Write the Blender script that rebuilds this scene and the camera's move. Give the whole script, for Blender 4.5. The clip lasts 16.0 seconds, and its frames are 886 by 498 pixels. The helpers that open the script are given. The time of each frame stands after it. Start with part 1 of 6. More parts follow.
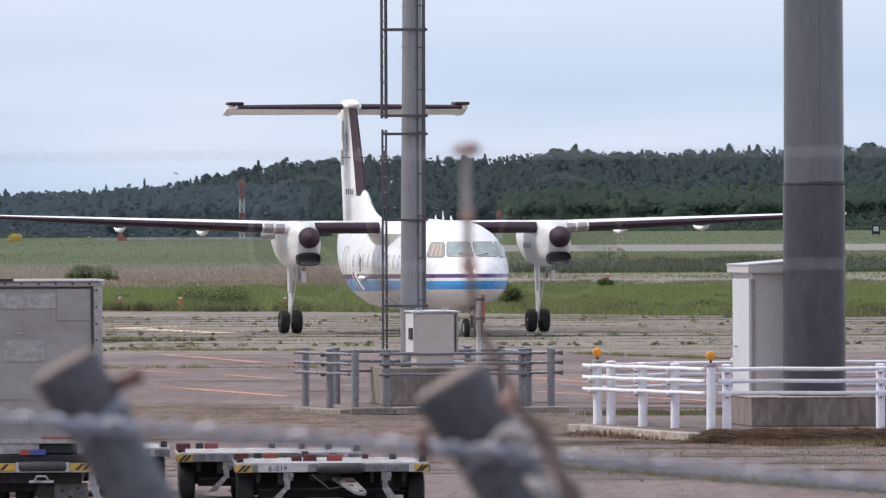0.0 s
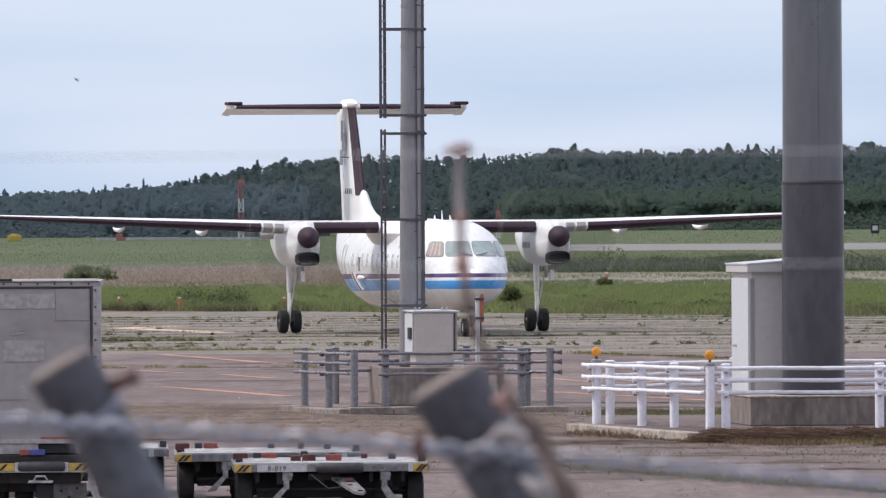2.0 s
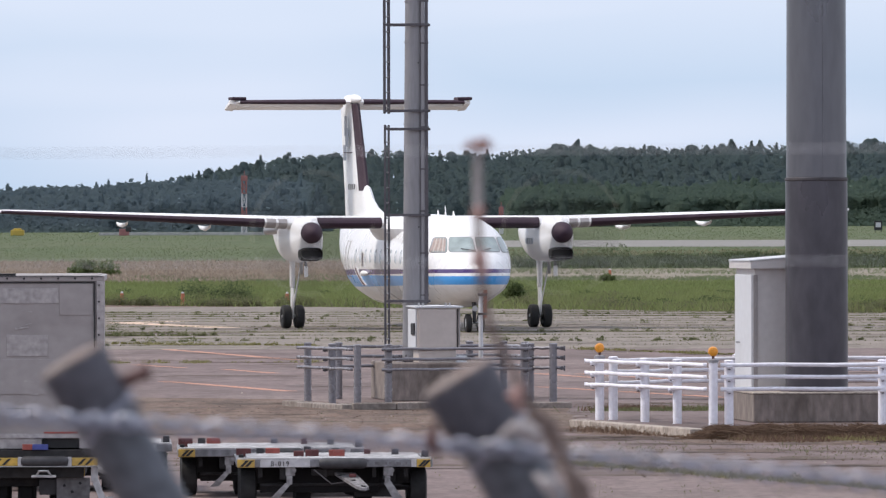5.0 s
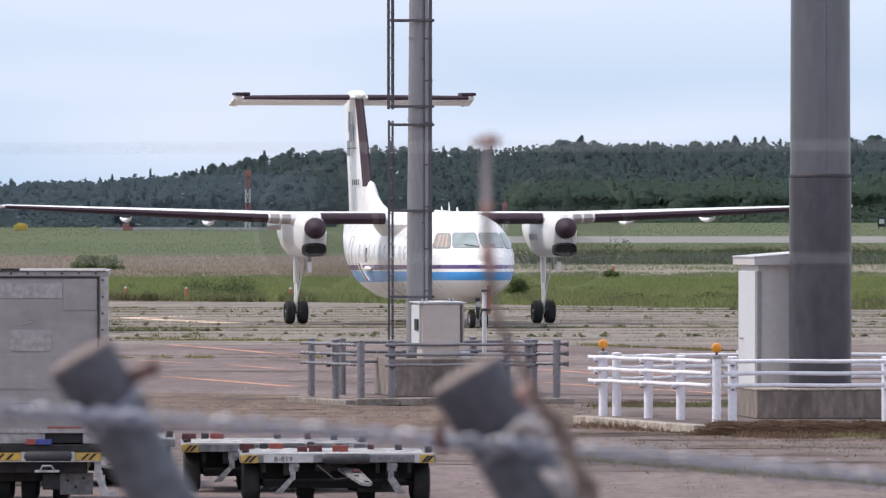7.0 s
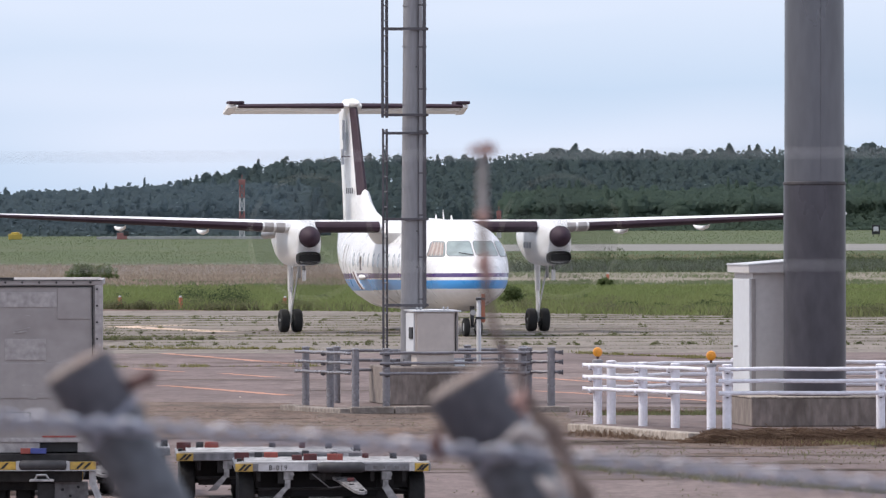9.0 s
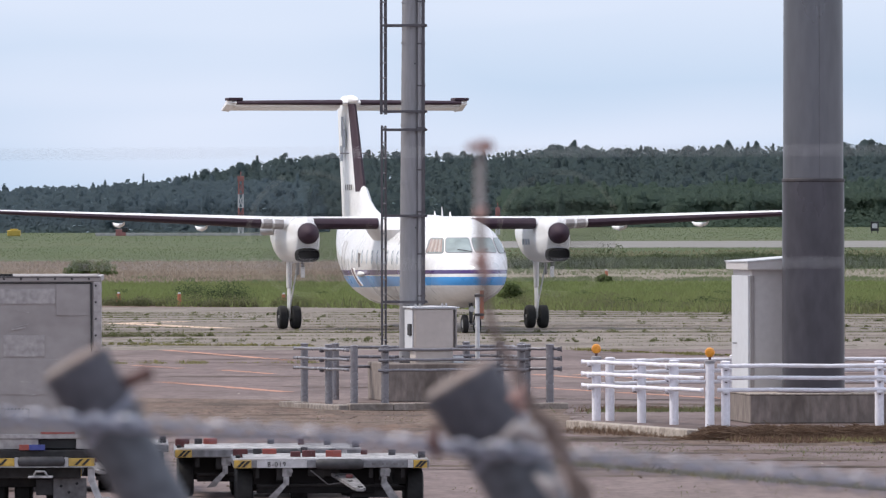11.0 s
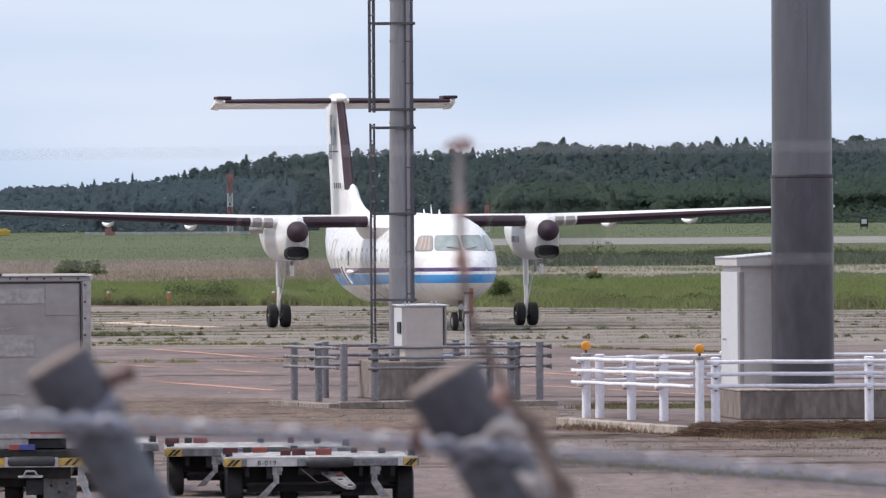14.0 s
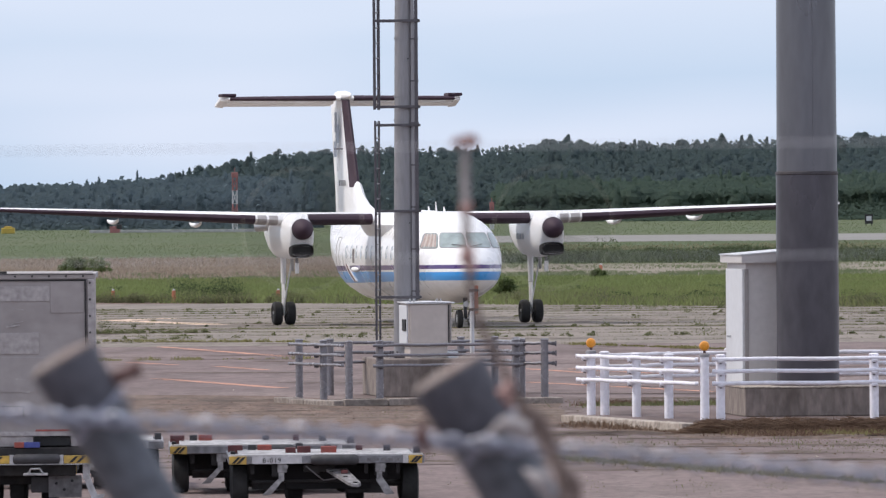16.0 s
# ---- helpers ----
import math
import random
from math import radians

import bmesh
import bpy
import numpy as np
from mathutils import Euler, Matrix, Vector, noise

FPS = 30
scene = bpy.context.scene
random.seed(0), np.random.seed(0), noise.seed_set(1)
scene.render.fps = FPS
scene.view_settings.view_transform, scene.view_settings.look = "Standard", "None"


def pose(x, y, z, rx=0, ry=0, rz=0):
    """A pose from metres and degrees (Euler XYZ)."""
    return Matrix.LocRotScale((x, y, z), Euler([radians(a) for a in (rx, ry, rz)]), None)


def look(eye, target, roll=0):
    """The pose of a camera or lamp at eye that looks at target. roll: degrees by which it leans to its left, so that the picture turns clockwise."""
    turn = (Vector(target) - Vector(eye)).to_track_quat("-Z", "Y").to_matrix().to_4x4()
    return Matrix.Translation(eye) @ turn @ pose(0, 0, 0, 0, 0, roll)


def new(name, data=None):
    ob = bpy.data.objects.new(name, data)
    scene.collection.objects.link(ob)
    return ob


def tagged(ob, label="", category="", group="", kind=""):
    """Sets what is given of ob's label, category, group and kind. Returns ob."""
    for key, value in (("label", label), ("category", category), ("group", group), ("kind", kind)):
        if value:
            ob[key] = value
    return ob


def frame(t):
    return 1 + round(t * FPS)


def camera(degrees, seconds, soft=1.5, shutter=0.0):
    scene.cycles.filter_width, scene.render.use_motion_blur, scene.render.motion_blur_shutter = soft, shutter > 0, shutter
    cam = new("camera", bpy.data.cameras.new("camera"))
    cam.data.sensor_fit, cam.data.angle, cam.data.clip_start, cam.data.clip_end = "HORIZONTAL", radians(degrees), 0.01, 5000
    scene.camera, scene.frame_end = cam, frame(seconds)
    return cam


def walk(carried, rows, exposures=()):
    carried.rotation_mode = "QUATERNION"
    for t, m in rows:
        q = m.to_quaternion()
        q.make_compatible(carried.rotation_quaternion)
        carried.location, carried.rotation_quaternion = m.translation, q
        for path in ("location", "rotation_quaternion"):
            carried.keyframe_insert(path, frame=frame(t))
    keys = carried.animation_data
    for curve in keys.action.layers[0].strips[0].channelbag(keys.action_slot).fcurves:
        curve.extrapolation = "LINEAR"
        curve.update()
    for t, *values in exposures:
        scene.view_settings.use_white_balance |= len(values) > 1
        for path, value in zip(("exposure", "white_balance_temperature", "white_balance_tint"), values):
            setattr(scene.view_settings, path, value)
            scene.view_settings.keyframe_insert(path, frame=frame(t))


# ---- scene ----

# ---- camera: a long lens held by hand behind the airfield fence ----
cam = camera(5.829, 16.0, soft=1.28, shutter=0.9)
cam.data.dof.use_dof = True
cam.data.dof.focus_distance = 235.0
cam.data.dof.aperture_fstop = 27.0
EYE_HEIGHT = 3.85
BASE_TILT = -0.32
# seconds, sideways and upward sway in metres, pan, tilt and lean in degrees
SWAY = [
    (0.0, 0.0102, -0.0015, -0.0369, 0.0597, -0.2121),
    (0.5, 0.0114, -0.0011, -0.0570, 0.0582, -0.1884),
    (1.0, 0.0112, -0.0017, -0.0765, 0.0621, -0.2028),
    (1.5, 0.0122, -0.0021, -0.0700, 0.0686, -0.2537),
    (2.0, 0.0129, -0.0014, -0.0428, 0.0570, -0.2714),
    (2.5, 0.0121, -0.0016, -0.0432, 0.0357, -0.2742),
    (3.0, 0.0118, -0.0005, -0.0485, 0.0305, -0.2156),
    (3.5, 0.0100, -0.0009, -0.0496, 0.0380, -0.2187),
    (4.0, 0.0059, -0.0009, -0.0474, 0.0461, -0.1548),
    (6.5, 0.0027, 0.0002, 0.0019, -0.0045, -0.0807),
    (7.0, 0.0000, 0.0000, 0.0000, 0.0000, 0.0000),
    (7.5, -0.0018, -0.0006, -0.0387, 0.0381, -0.0118),
    (8.0, -0.0009, -0.0011, -0.0426, 0.0447, -0.0783),
    (8.5, -0.0018, -0.0005, -0.0343, 0.0361, -0.1906),
    (9.0, -0.0018, -0.0002, -0.0380, 0.0549, -0.1014),
    (11.5, -0.0006, 0.0003, -0.0513, 0.0303, -0.0591),
    (12.0, -0.0006, 0.0005, -0.0646, 0.0404, -0.0313),
    (12.5, -0.0004, 0.0008, -0.0749, 0.0472, -0.1039),
    (13.0, 0.0010, 0.0007, -0.0691, 0.0283, -0.1614),
    (13.5, 0.0037, 0.0004, -0.0874, 0.0130, -0.3494),
    (14.0, 0.0066, 0.0005, -0.1148, 0.0176, -0.3657),
    (14.5, 0.0066, -0.0006, -0.1276, 0.0090, -0.3425),
    (15.0, 0.0056, -0.0004, -0.1189, 0.0127, -0.3712),
    (15.5, 0.0043, -0.0007, -0.1062, 0.0248, -0.4016),
    (16.0, 0.0056, -0.0005, -0.0830, 0.0003, -0.4099),
]
walk(cam, [(t, pose(dx, 0, EYE_HEIGHT + dz, 0, 0, pan) @ pose(0, 0, 0, 90 + BASE_TILT + tilt) @ pose(0, 0, 0, 0, 0, lean))
           for t, dx, dz, pan, tilt, lean in SWAY],
     exposures=((0, 0.04), (2, 0.015), (3, 0.015), (4, 0.06), (6.5, 0.07), (7, 0.13), (8, 0.105), (9, 0.12), (11.5, 0.07), (13, 0.06), (16, 0.05)))

# ---- sky and sun ----
SUN_ELEVATION, SUN_AZIMUTH = 52.0, -84.0   # degrees; azimuth from +y towards +x
world = bpy.data.worlds.new("sky")
scene.world = world
world.use_nodes = True
wn, wl = world.node_tree.nodes, world.node_tree.links
sky = wn.new("ShaderNodeTexSky")
sky.sky_type, sky.sun_disc = "NISHITA", False
sky.sun_elevation, sky.sun_rotation = radians(SUN_ELEVATION), radians(SUN_AZIMUTH)
sky.air_density, sky.dust_density, sky.ozone_density = 1.0, 1.2, 2.0
coords = wn.new("ShaderNodeTexCoord")
stretch = wn.new("ShaderNodeMapping")
stretch.inputs["Scale"].default_value = (6.0, 6.0, 42.0)
cloud = wn.new("ShaderNodeTexNoise")
cloud.inputs["Scale"].default_value, cloud.inputs["Detail"].default_value = 1.0, 2.5
ramp = wn.new("ShaderNodeValToRGB")
ramp.color_ramp.elements[0].position, ramp.color_ramp.elements[1].position = 0.5, 0.84
blend = wn.new("ShaderNodeMix")
blend.data_type = "RGBA"
blend.inputs["B"].default_value = (9.2, 9.2, 10.4, 1)
rise = wn.new("ShaderNodeSeparateXYZ")
veil = wn.new("ShaderNodeMapRange")   # thin high cloud, clearing towards the horizon
veil.inputs["From Min"].default_value, veil.inputs["From Max"].default_value = 0.011, 0.028
veil.inputs["To Min"].default_value, veil.inputs["To Max"].default_value = 0.0, 0.5
both = wn.new("ShaderNodeMath")
both.operation, both.use_clamp = "ADD", True
tone = wn.new("ShaderNodeMix")
tone.data_type = "RGBA"
tone.inputs["Factor"].default_value = 0.8
tone.inputs["B"].default_value = (5.75, 7.4, 9.85, 1)
wl.new(coords.outputs["Generated"], stretch.inputs["Vector"])
wl.new(stretch.outputs["Vector"], cloud.inputs["Vector"])
wl.new(cloud.outputs["Fac"], ramp.inputs["Fac"])
wl.new(sky.outputs["Color"], tone.inputs["A"])
wl.new(tone.outputs["Result"], blend.inputs["A"])
wl.new(coords.outputs["Generated"], rise.inputs[0])
wl.new(rise.outputs["Z"], veil.inputs["Value"])
wl.new(ramp.outputs["Color"], both.inputs[0])
wl.new(veil.outputs["Result"], both.inputs[1])
wl.new(both.outputs[0], blend.inputs["Factor"])
wl.new(blend.outputs["Result"], wn["Background"].inputs["Color"])
wn["Background"].inputs["Strength"].default_value = 0.1
sun = new("sun", bpy.data.lights.new("sun", "SUN"))
sun.data.energy, sun.data.angle, sun.data.color = 2.7, radians(10), (1.0, 0.92, 0.83)
az, el = radians(SUN_AZIMUTH), radians(SUN_ELEVATION)
sun.matrix_world = look((0, 0, 0), (-math.sin(az) * math.cos(el), -math.cos(az) * math.cos(el), -math.sin(el)))


# ---- materials ----
def material(name, base, rough=0.6, metal=0.0, vary=0.12, grain=40.0, stain=2.5, stain_tint=None, bump=0.1, per_piece=0.0,
             coords_kind="Object", squash=(1, 1, 1)):
    """A surface with fine grain, broad stains and slight relief at real-world size."""
    m = bpy.data.materials.new(name)
    m.use_nodes = True
    n, l = m.node_tree.nodes, m.node_tree.links
    bsdf = n["Principled BSDF"]
    tc = n.new("ShaderNodeTexCoord")
    mp = n.new("ShaderNodeMapping")
    mp.inputs["Scale"].default_value = squash
    l.new(tc.outputs[coords_kind], mp.inputs["Vector"])
    fine = n.new("ShaderNodeTexNoise")
    fine.inputs["Scale"].default_value, fine.inputs["Detail"].default_value = grain, 4
    broad = n.new("ShaderNodeTexNoise")
    broad.inputs["Scale"].default_value, broad.inputs["Detail"].default_value = stain, 6
    for tex in (fine, broad):
        l.new(mp.outputs["Vector"], tex.inputs["Vector"])
    dark = tuple(c * (1 - 2.2 * vary) for c in base)
    light = tuple(min(1, c * (1 + 1.2 * vary)) for c in base)
    r1 = n.new("ShaderNodeValToRGB")
    r1.color_ramp.elements[0].color, r1.color_ramp.elements[1].color = (*dark, 1), (*light, 1)
    r1.color_ramp.elements[0].position, r1.color_ramp.elements[1].position = 0.3, 0.7
    l.new(fine.outputs["Fac"], r1.inputs["Fac"])
    tint = stain_tint or tuple(c * (1 - 2.5 * vary) for c in base)
    mix = n.new("ShaderNodeMix")
    mix.data_type = "RGBA"
    r2 = n.new("ShaderNodeValToRGB")
    r2.color_ramp.elements[0].position, r2.color_ramp.elements[1].position = 0.5, 0.75
    r2.color_ramp.elements[1].color = (0.75, 0.75, 0.75, 1)
    l.new(broad.outputs["Fac"], r2.inputs["Fac"])
    l.new(r2.outputs["Color"], mix.inputs["Factor"])
    l.new(r1.outputs["Color"], mix.inputs["A"])
    mix.inputs["B"].default_value = (*tint, 1)
    out = mix.outputs["Result"]
    if per_piece:
        info = n.new("ShaderNodeObjectInfo")
        hsv = n.new("ShaderNodeHueSaturation")
        rng = n.new("ShaderNodeMapRange")
        rng.inputs["To Min"].default_value, rng.inputs["To Max"].default_value = 1 - per_piece, 1 + per_piece
        l.new(info.outputs["Random"], rng.inputs["Value"])
        l.new(rng.outputs["Result"], hsv.inputs["Value"])
        l.new(out, hsv.inputs["Color"])
        out = hsv.outputs["Color"]
    l.new(out, bsdf.inputs["Base Color"])
    bsdf.inputs["Metallic"].default_value = metal
    rr = n.new("ShaderNodeMapRange")
    rr.inputs["To Min"].default_value, rr.inputs["To Max"].default_value = max(0, rough - 0.1), min(1, rough + 0.12)
    l.new(broad.outputs["Fac"], rr.inputs["Value"])
    l.new(rr.outputs["Result"], bsdf.inputs["Roughness"])
    if bump:
        b = n.new("ShaderNodeBump")
        b.inputs["Strength"].default_value, b.inputs["Distance"].default_value = bump, 0.02
        l.new(fine.outputs["Fac"], b.inputs["Height"])
        l.new(b.outputs["Normal"], bsdf.inputs["Normal"])
    return m


def leafy(name, low, high, rough=0.7, thinness=0.42, speckle=1.0, patch=0.0, patch_tint=(0.2, 0.17, 0.08), drift=0.12):
    """Foliage whose clumps differ from one another, with broad patches of another tint."""
    m = bpy.data.materials.new(name)
    m.use_nodes = True
    n, l = m.node_tree.nodes, m.node_tree.links
    bsdf = n["Principled BSDF"]
    geo = n.new("ShaderNodeNewGeometry")
    tc = n.new("ShaderNodeTexCoord")
    noi = n.new("ShaderNodeTexNoise")
    noi.inputs["Scale"].default_value, noi.inputs["Detail"].default_value = drift, 5
    l.new(tc.outputs["Object"], noi.inputs["Vector"])
    add = n.new("ShaderNodeMath")
    add.operation = "ADD"
    calm = n.new("ShaderNodeMapRange")
    calm.inputs["To Min"].default_value, calm.inputs["To Max"].default_value = 0.5 - 0.5 * speckle, 0.5 + 0.5 * speckle
    l.new(geo.outputs["Random Per Island"], calm.inputs["Value"])
    l.new(calm.outputs["Result"], add.inputs[0])
    l.new(noi.outputs["Fac"], add.inputs[1])
    r = n.new("ShaderNodeValToRGB")
    r.color_ramp.elements[0].color, r.color_ramp.elements[1].color = (*low, 1), (*high, 1)
    r.color_ramp.elements[0].position, r.color_ramp.elements[1].position = 0.35, 1.0
    half = n.new("ShaderNodeMath")
    half.operation = "MULTIPLY"
    half.inputs[1].default_value = 0.7
    l.new(add.outputs[0], half.inputs[0])
    l.new(half.outputs[0], r.inputs["Fac"])
    out = r.outputs["Color"]
    if patch:
        p = n.new("ShaderNodeTexNoise")
        p.inputs["Scale"].default_value, p.inputs["Detail"].default_value = 0.07, 4
        l.new(tc.outputs["Object"], p.inputs["Vector"])
        pr = n.new("ShaderNodeValToRGB")
        pr.color_ramp.elements[0].position, pr.color_ramp.elements[1].position = 0.5, 0.7
        pr.color_ramp.elements[1].color = (patch, patch, patch, 1)
        l.new(p.outputs["Fac"], pr.inputs["Fac"])
        mx = n.new("ShaderNodeMix")
        mx.data_type = "RGBA"
        mx.inputs["B"].default_value = (*patch_tint, 1)
        l.new(pr.outputs["Color"], mx.inputs["Factor"])
        l.new(out, mx.inputs["A"])
        out = mx.outputs["Result"]
    l.new(out, bsdf.inputs["Base Color"])
    bsdf.inputs["Roughness"].default_value = rough
    bsdf.inputs["Specular IOR Level"].default_value = 0.2
    thin = n.new("ShaderNodeBsdfTranslucent")
    l.new(out, thin.inputs["Color"])
    both = n.new("ShaderNodeMixShader")
    both.inputs["Fac"].default_value = thinness
    l.new(bsdf.outputs[0], both.inputs[1])
    l.new(thin.outputs[0], both.inputs[2])
    l.new(both.outputs[0], n["Material Output"].inputs["Surface"])
    return m


def paving(name, base, warm, dark, dry, scales=(0.035, 0.5, 7.0), stretch_y=0.3):
    """Old paving: broad tone changes, dirty blotches, drifts of dry soil and fine grit."""
    m = bpy.data.materials.new(name)
    m.use_nodes = True
    n, l = m.node_tree.nodes, m.node_tree.links
    bsdf = n["Principled BSDF"]
    tc, mp = n.new("ShaderNodeTexCoord"), n.new("ShaderNodeMapping")
    mp.inputs["Scale"].default_value = (1, stretch_y, 1)
    l.new(tc.outputs["Object"], mp.inputs["Vector"])
    out = None
    for k, (scale, tint, lo, hi, most) in enumerate(((scales[0], warm, 0.42, 0.6, 0.9), (scales[1], dark, 0.46, 0.62, 0.8), (scales[1] * 0.45, dry, 0.5, 0.64, 0.65), (scales[1] * 4.4, dark, 0.48, 0.66, 0.6), (scales[1] * 3.1, dry, 0.52, 0.68, 0.5), (scales[2], dark, 0.46, 0.7, 0.7))):
        t = n.new("ShaderNodeTexNoise")
        t.inputs["Scale"].default_value, t.inputs["Detail"].default_value, t.inputs["Roughness"].default_value = scale, 7, 0.62
        off = n.new("ShaderNodeVectorMath")
        off.operation = "ADD"
        off.inputs[1].default_value = (37.0 * k, 11.0 * k, 0)
        l.new(mp.outputs["Vector"], off.inputs[0])
        l.new(off.outputs[0], t.inputs["Vector"])
        r = n.new("ShaderNodeValToRGB")
        r.color_ramp.elements[0].position, r.color_ramp.elements[1].position = lo, hi
        r.color_ramp.elements[1].color = (most, most, most, 1)
        l.new(t.outputs["Fac"], r.inputs["Fac"])
        mx = n.new("ShaderNodeMix")
        mx.data_type = "RGBA"
        mx.inputs["A"].default_value, mx.inputs["B"].default_value = (*base, 1), (*tint, 1)
        if out:
            l.new(out, mx.inputs["A"])
        l.new(r.outputs["Color"], mx.inputs["Factor"])
        out = mx.outputs["Result"]
    info, hsv, rng = n.new("ShaderNodeObjectInfo"), n.new("ShaderNodeHueSaturation"), n.new("ShaderNodeMapRange")
    rng.inputs["To Min"].default_value, rng.inputs["To Max"].default_value = 0.92, 1.08
    l.new(info.outputs["Random"], rng.inputs["Value"])
    l.new(rng.outputs["Result"], hsv.inputs["Value"])
    l.new(out, hsv.inputs["Color"])
    l.new(hsv.outputs["Color"], bsdf.inputs["Base Color"])
    bsdf.inputs["Roughness"].default_value = 0.92
    bsdf.inputs["Specular IOR Level"].default_value = 0.25
    b = n.new("ShaderNodeBump")
    b.inputs["Strength"].default_value, b.inputs["Distance"].default_value = 0.3, 0.02
    l.new(t.outputs["Fac"], b.inputs["Height"])
    l.new(b.outputs["Normal"], bsdf.inputs["Normal"])
    return m


def livery(name):
    """White aircraft paint with a thin violet line over a broad blue band, both dipping slightly towards the tail."""
    m = material(name, (0.88, 0.87, 0.87), 0.28, 0, 0.03, 6, 0.7, (0.7, 0.68, 0.66), 0.0)
    n, l = m.node_tree.nodes, m.node_tree.links
    bsdf = n["Principled BSDF"]
    base = bsdf.inputs["Base Color"].links[0].from_socket
    tc = n.new("ShaderNodeTexCoord")
    sep = n.new("ShaderNodeSeparateXYZ")
    l.new(tc.outputs["Object"], sep.inputs[0])
    slope = n.new("ShaderNodeMath")
    slope.operation, slope.inputs[1].default_value = "MULTIPLY", 0.009
    l.new(sep.outputs["Y"], slope.inputs[0])
    level = n.new("ShaderNodeMath")
    level.operation = "ADD"
    l.new(sep.outputs["Z"], level.inputs[0])
    l.new(slope.outputs[0], level.inputs[1])
    swell = n.new("ShaderNodeMapRange")   # the stripes broaden behind the wing
    swell.inputs["From Min"].default_value, swell.inputs["From Max"].default_value = -8.0, 2.0
    swell.inputs["To Min"].default_value, swell.inputs["To Max"].default_value = 1.0, 1.4
    l.new(sep.outputs["Y"], swell.inputs["Value"])
    for centre, half, tint in ((1.755, 0.06, (0.06, 0.025, 0.14)), (1.475, 0.128, (0.062, 0.35, 0.8))):
        off = n.new("ShaderNodeMath")
        off.operation, off.inputs[1].default_value = "SUBTRACT", centre
        l.new(level.outputs[0], off.inputs[0])
        ratio = n.new("ShaderNodeMath")
        ratio.operation = "DIVIDE"
        l.new(off.outputs[0], ratio.inputs[0])
        l.new(swell.outputs["Result"], ratio.inputs[1])
        c = n.new("ShaderNodeMath")
        c.operation, c.inputs[1].default_value, c.inputs[2].default_value = "COMPARE", 0.0, half
        l.new(ratio.outputs[0], c.inputs[0])
        mx = n.new("ShaderNodeMix")
        mx.data_type = "RGBA"
        mx.inputs["B"].default_value = (*tint, 1)
        l.new(c.outputs[0], mx.inputs["Factor"])
        l.new(base, mx.inputs["A"])
        base = mx.outputs["Result"]
    l.new(base, bsdf.inputs["Base Color"])
    bsdf.inputs["Coat Weight"].default_value, bsdf.inputs["Coat Roughness"].default_value = 0.25, 0.08
    return m


def glassy(name, tint, rough=0.06):
    m = material(name, tint, rough, 0, 0.1, 3, 1, None, 0)
    m.node_tree.nodes["Principled BSDF"].inputs["Coat Weight"].default_value = 0.6
    return m


M_GRASS_GROUND = paving("meadow_soil", (0.078, 0.106, 0.044), (0.096, 0.112, 0.052), (0.064, 0.086, 0.037), (0.114, 0.115, 0.066), (0.02, 0.15, 2.0))
M_ASPHALT = paving("worn_asphalt", (0.209, 0.158, 0.153), (0.174, 0.131, 0.127), (0.11, 0.083, 0.078), (0.25, 0.199, 0.185))
M_SLAB = paving("old_concrete", (0.244, 0.205, 0.185), (0.205, 0.184, 0.152), (0.135, 0.122, 0.096), (0.295, 0.252, 0.224))
M_WALL_FAR = material("hazy_pale_wall", (0.42, 0.42, 0.42), 0.9, 0, 0.15, 2, 0.1, (0.3, 0.32, 0.3), 0.1)
M_RUNWAY = material("pale_runway", (0.215, 0.205, 0.192), 0.9, 0, 0.1, 1, 0.02, (0.165, 0.155, 0.137), 0.1)
M_DRY = paving("dry_taxiway", (0.235, 0.20, 0.165), (0.21, 0.185, 0.145), (0.16, 0.145, 0.10), (0.275, 0.235, 0.20), (0.03, 0.3, 4.0))
M_DIRT = paving("brown_dirt", (0.168, 0.112, 0.088), (0.195, 0.14, 0.114), (0.066, 0.046, 0.037), (0.222, 0.17, 0.138), (0.2, 1.2, 9.0))
M_LINE = material("faded_orange_paint", (0.53, 0.265, 0.185), 0.85, 0, 0.22, 5, 2.5, (0.25, 0.175, 0.15), 0.05)
M_LINE_PALE = material("pale_orange_paint", (0.75, 0.55, 0.42), 0.85, 0, 0.12, 4, 0.9, (0.4, 0.33, 0.28), 0.05)
M_GRASS = leafy("meadow_grass", (0.125, 0.162, 0.082), (0.168, 0.204, 0.106), speckle=0.06, patch=0.5, patch_tint=(0.162, 0.155, 0.112))
M_GRASS_NEAR = leafy("fresh_meadow_grass", (0.145, 0.182, 0.068), (0.25, 0.292, 0.112), speckle=0.7, patch=0.5, patch_tint=(0.19, 0.175, 0.10))
M_GRASS_BROWN = leafy("browned_grass", (0.17, 0.165, 0.10), (0.27, 0.25, 0.16), speckle=0.8)
M_WEED = leafy("joint_weeds", (0.10, 0.115, 0.055), (0.21, 0.215, 0.105))
M_WEED_DRY = leafy("yellowing_weeds", (0.17, 0.16, 0.065), (0.30, 0.28, 0.125))
M_DEADGRASS = leafy("dead_grass", (0.095, 0.058, 0.042), (0.22, 0.15, 0.105))
M_BROWNWEED = leafy("brownish_weeds", (0.105, 0.118, 0.06), (0.2, 0.195, 0.11))
M_SHRUB = leafy("shrub_leaves", (0.04, 0.058, 0.028), (0.095, 0.122, 0.055))
# distance haze is put into these pale blue-grey leaf colours
M_FOREST = leafy("haze_tinted_forest_leaves", (0.118, 0.16, 0.182), (0.158, 0.206, 0.196), rough=0.9, thinness=0.75, speckle=0.1, drift=0.16)
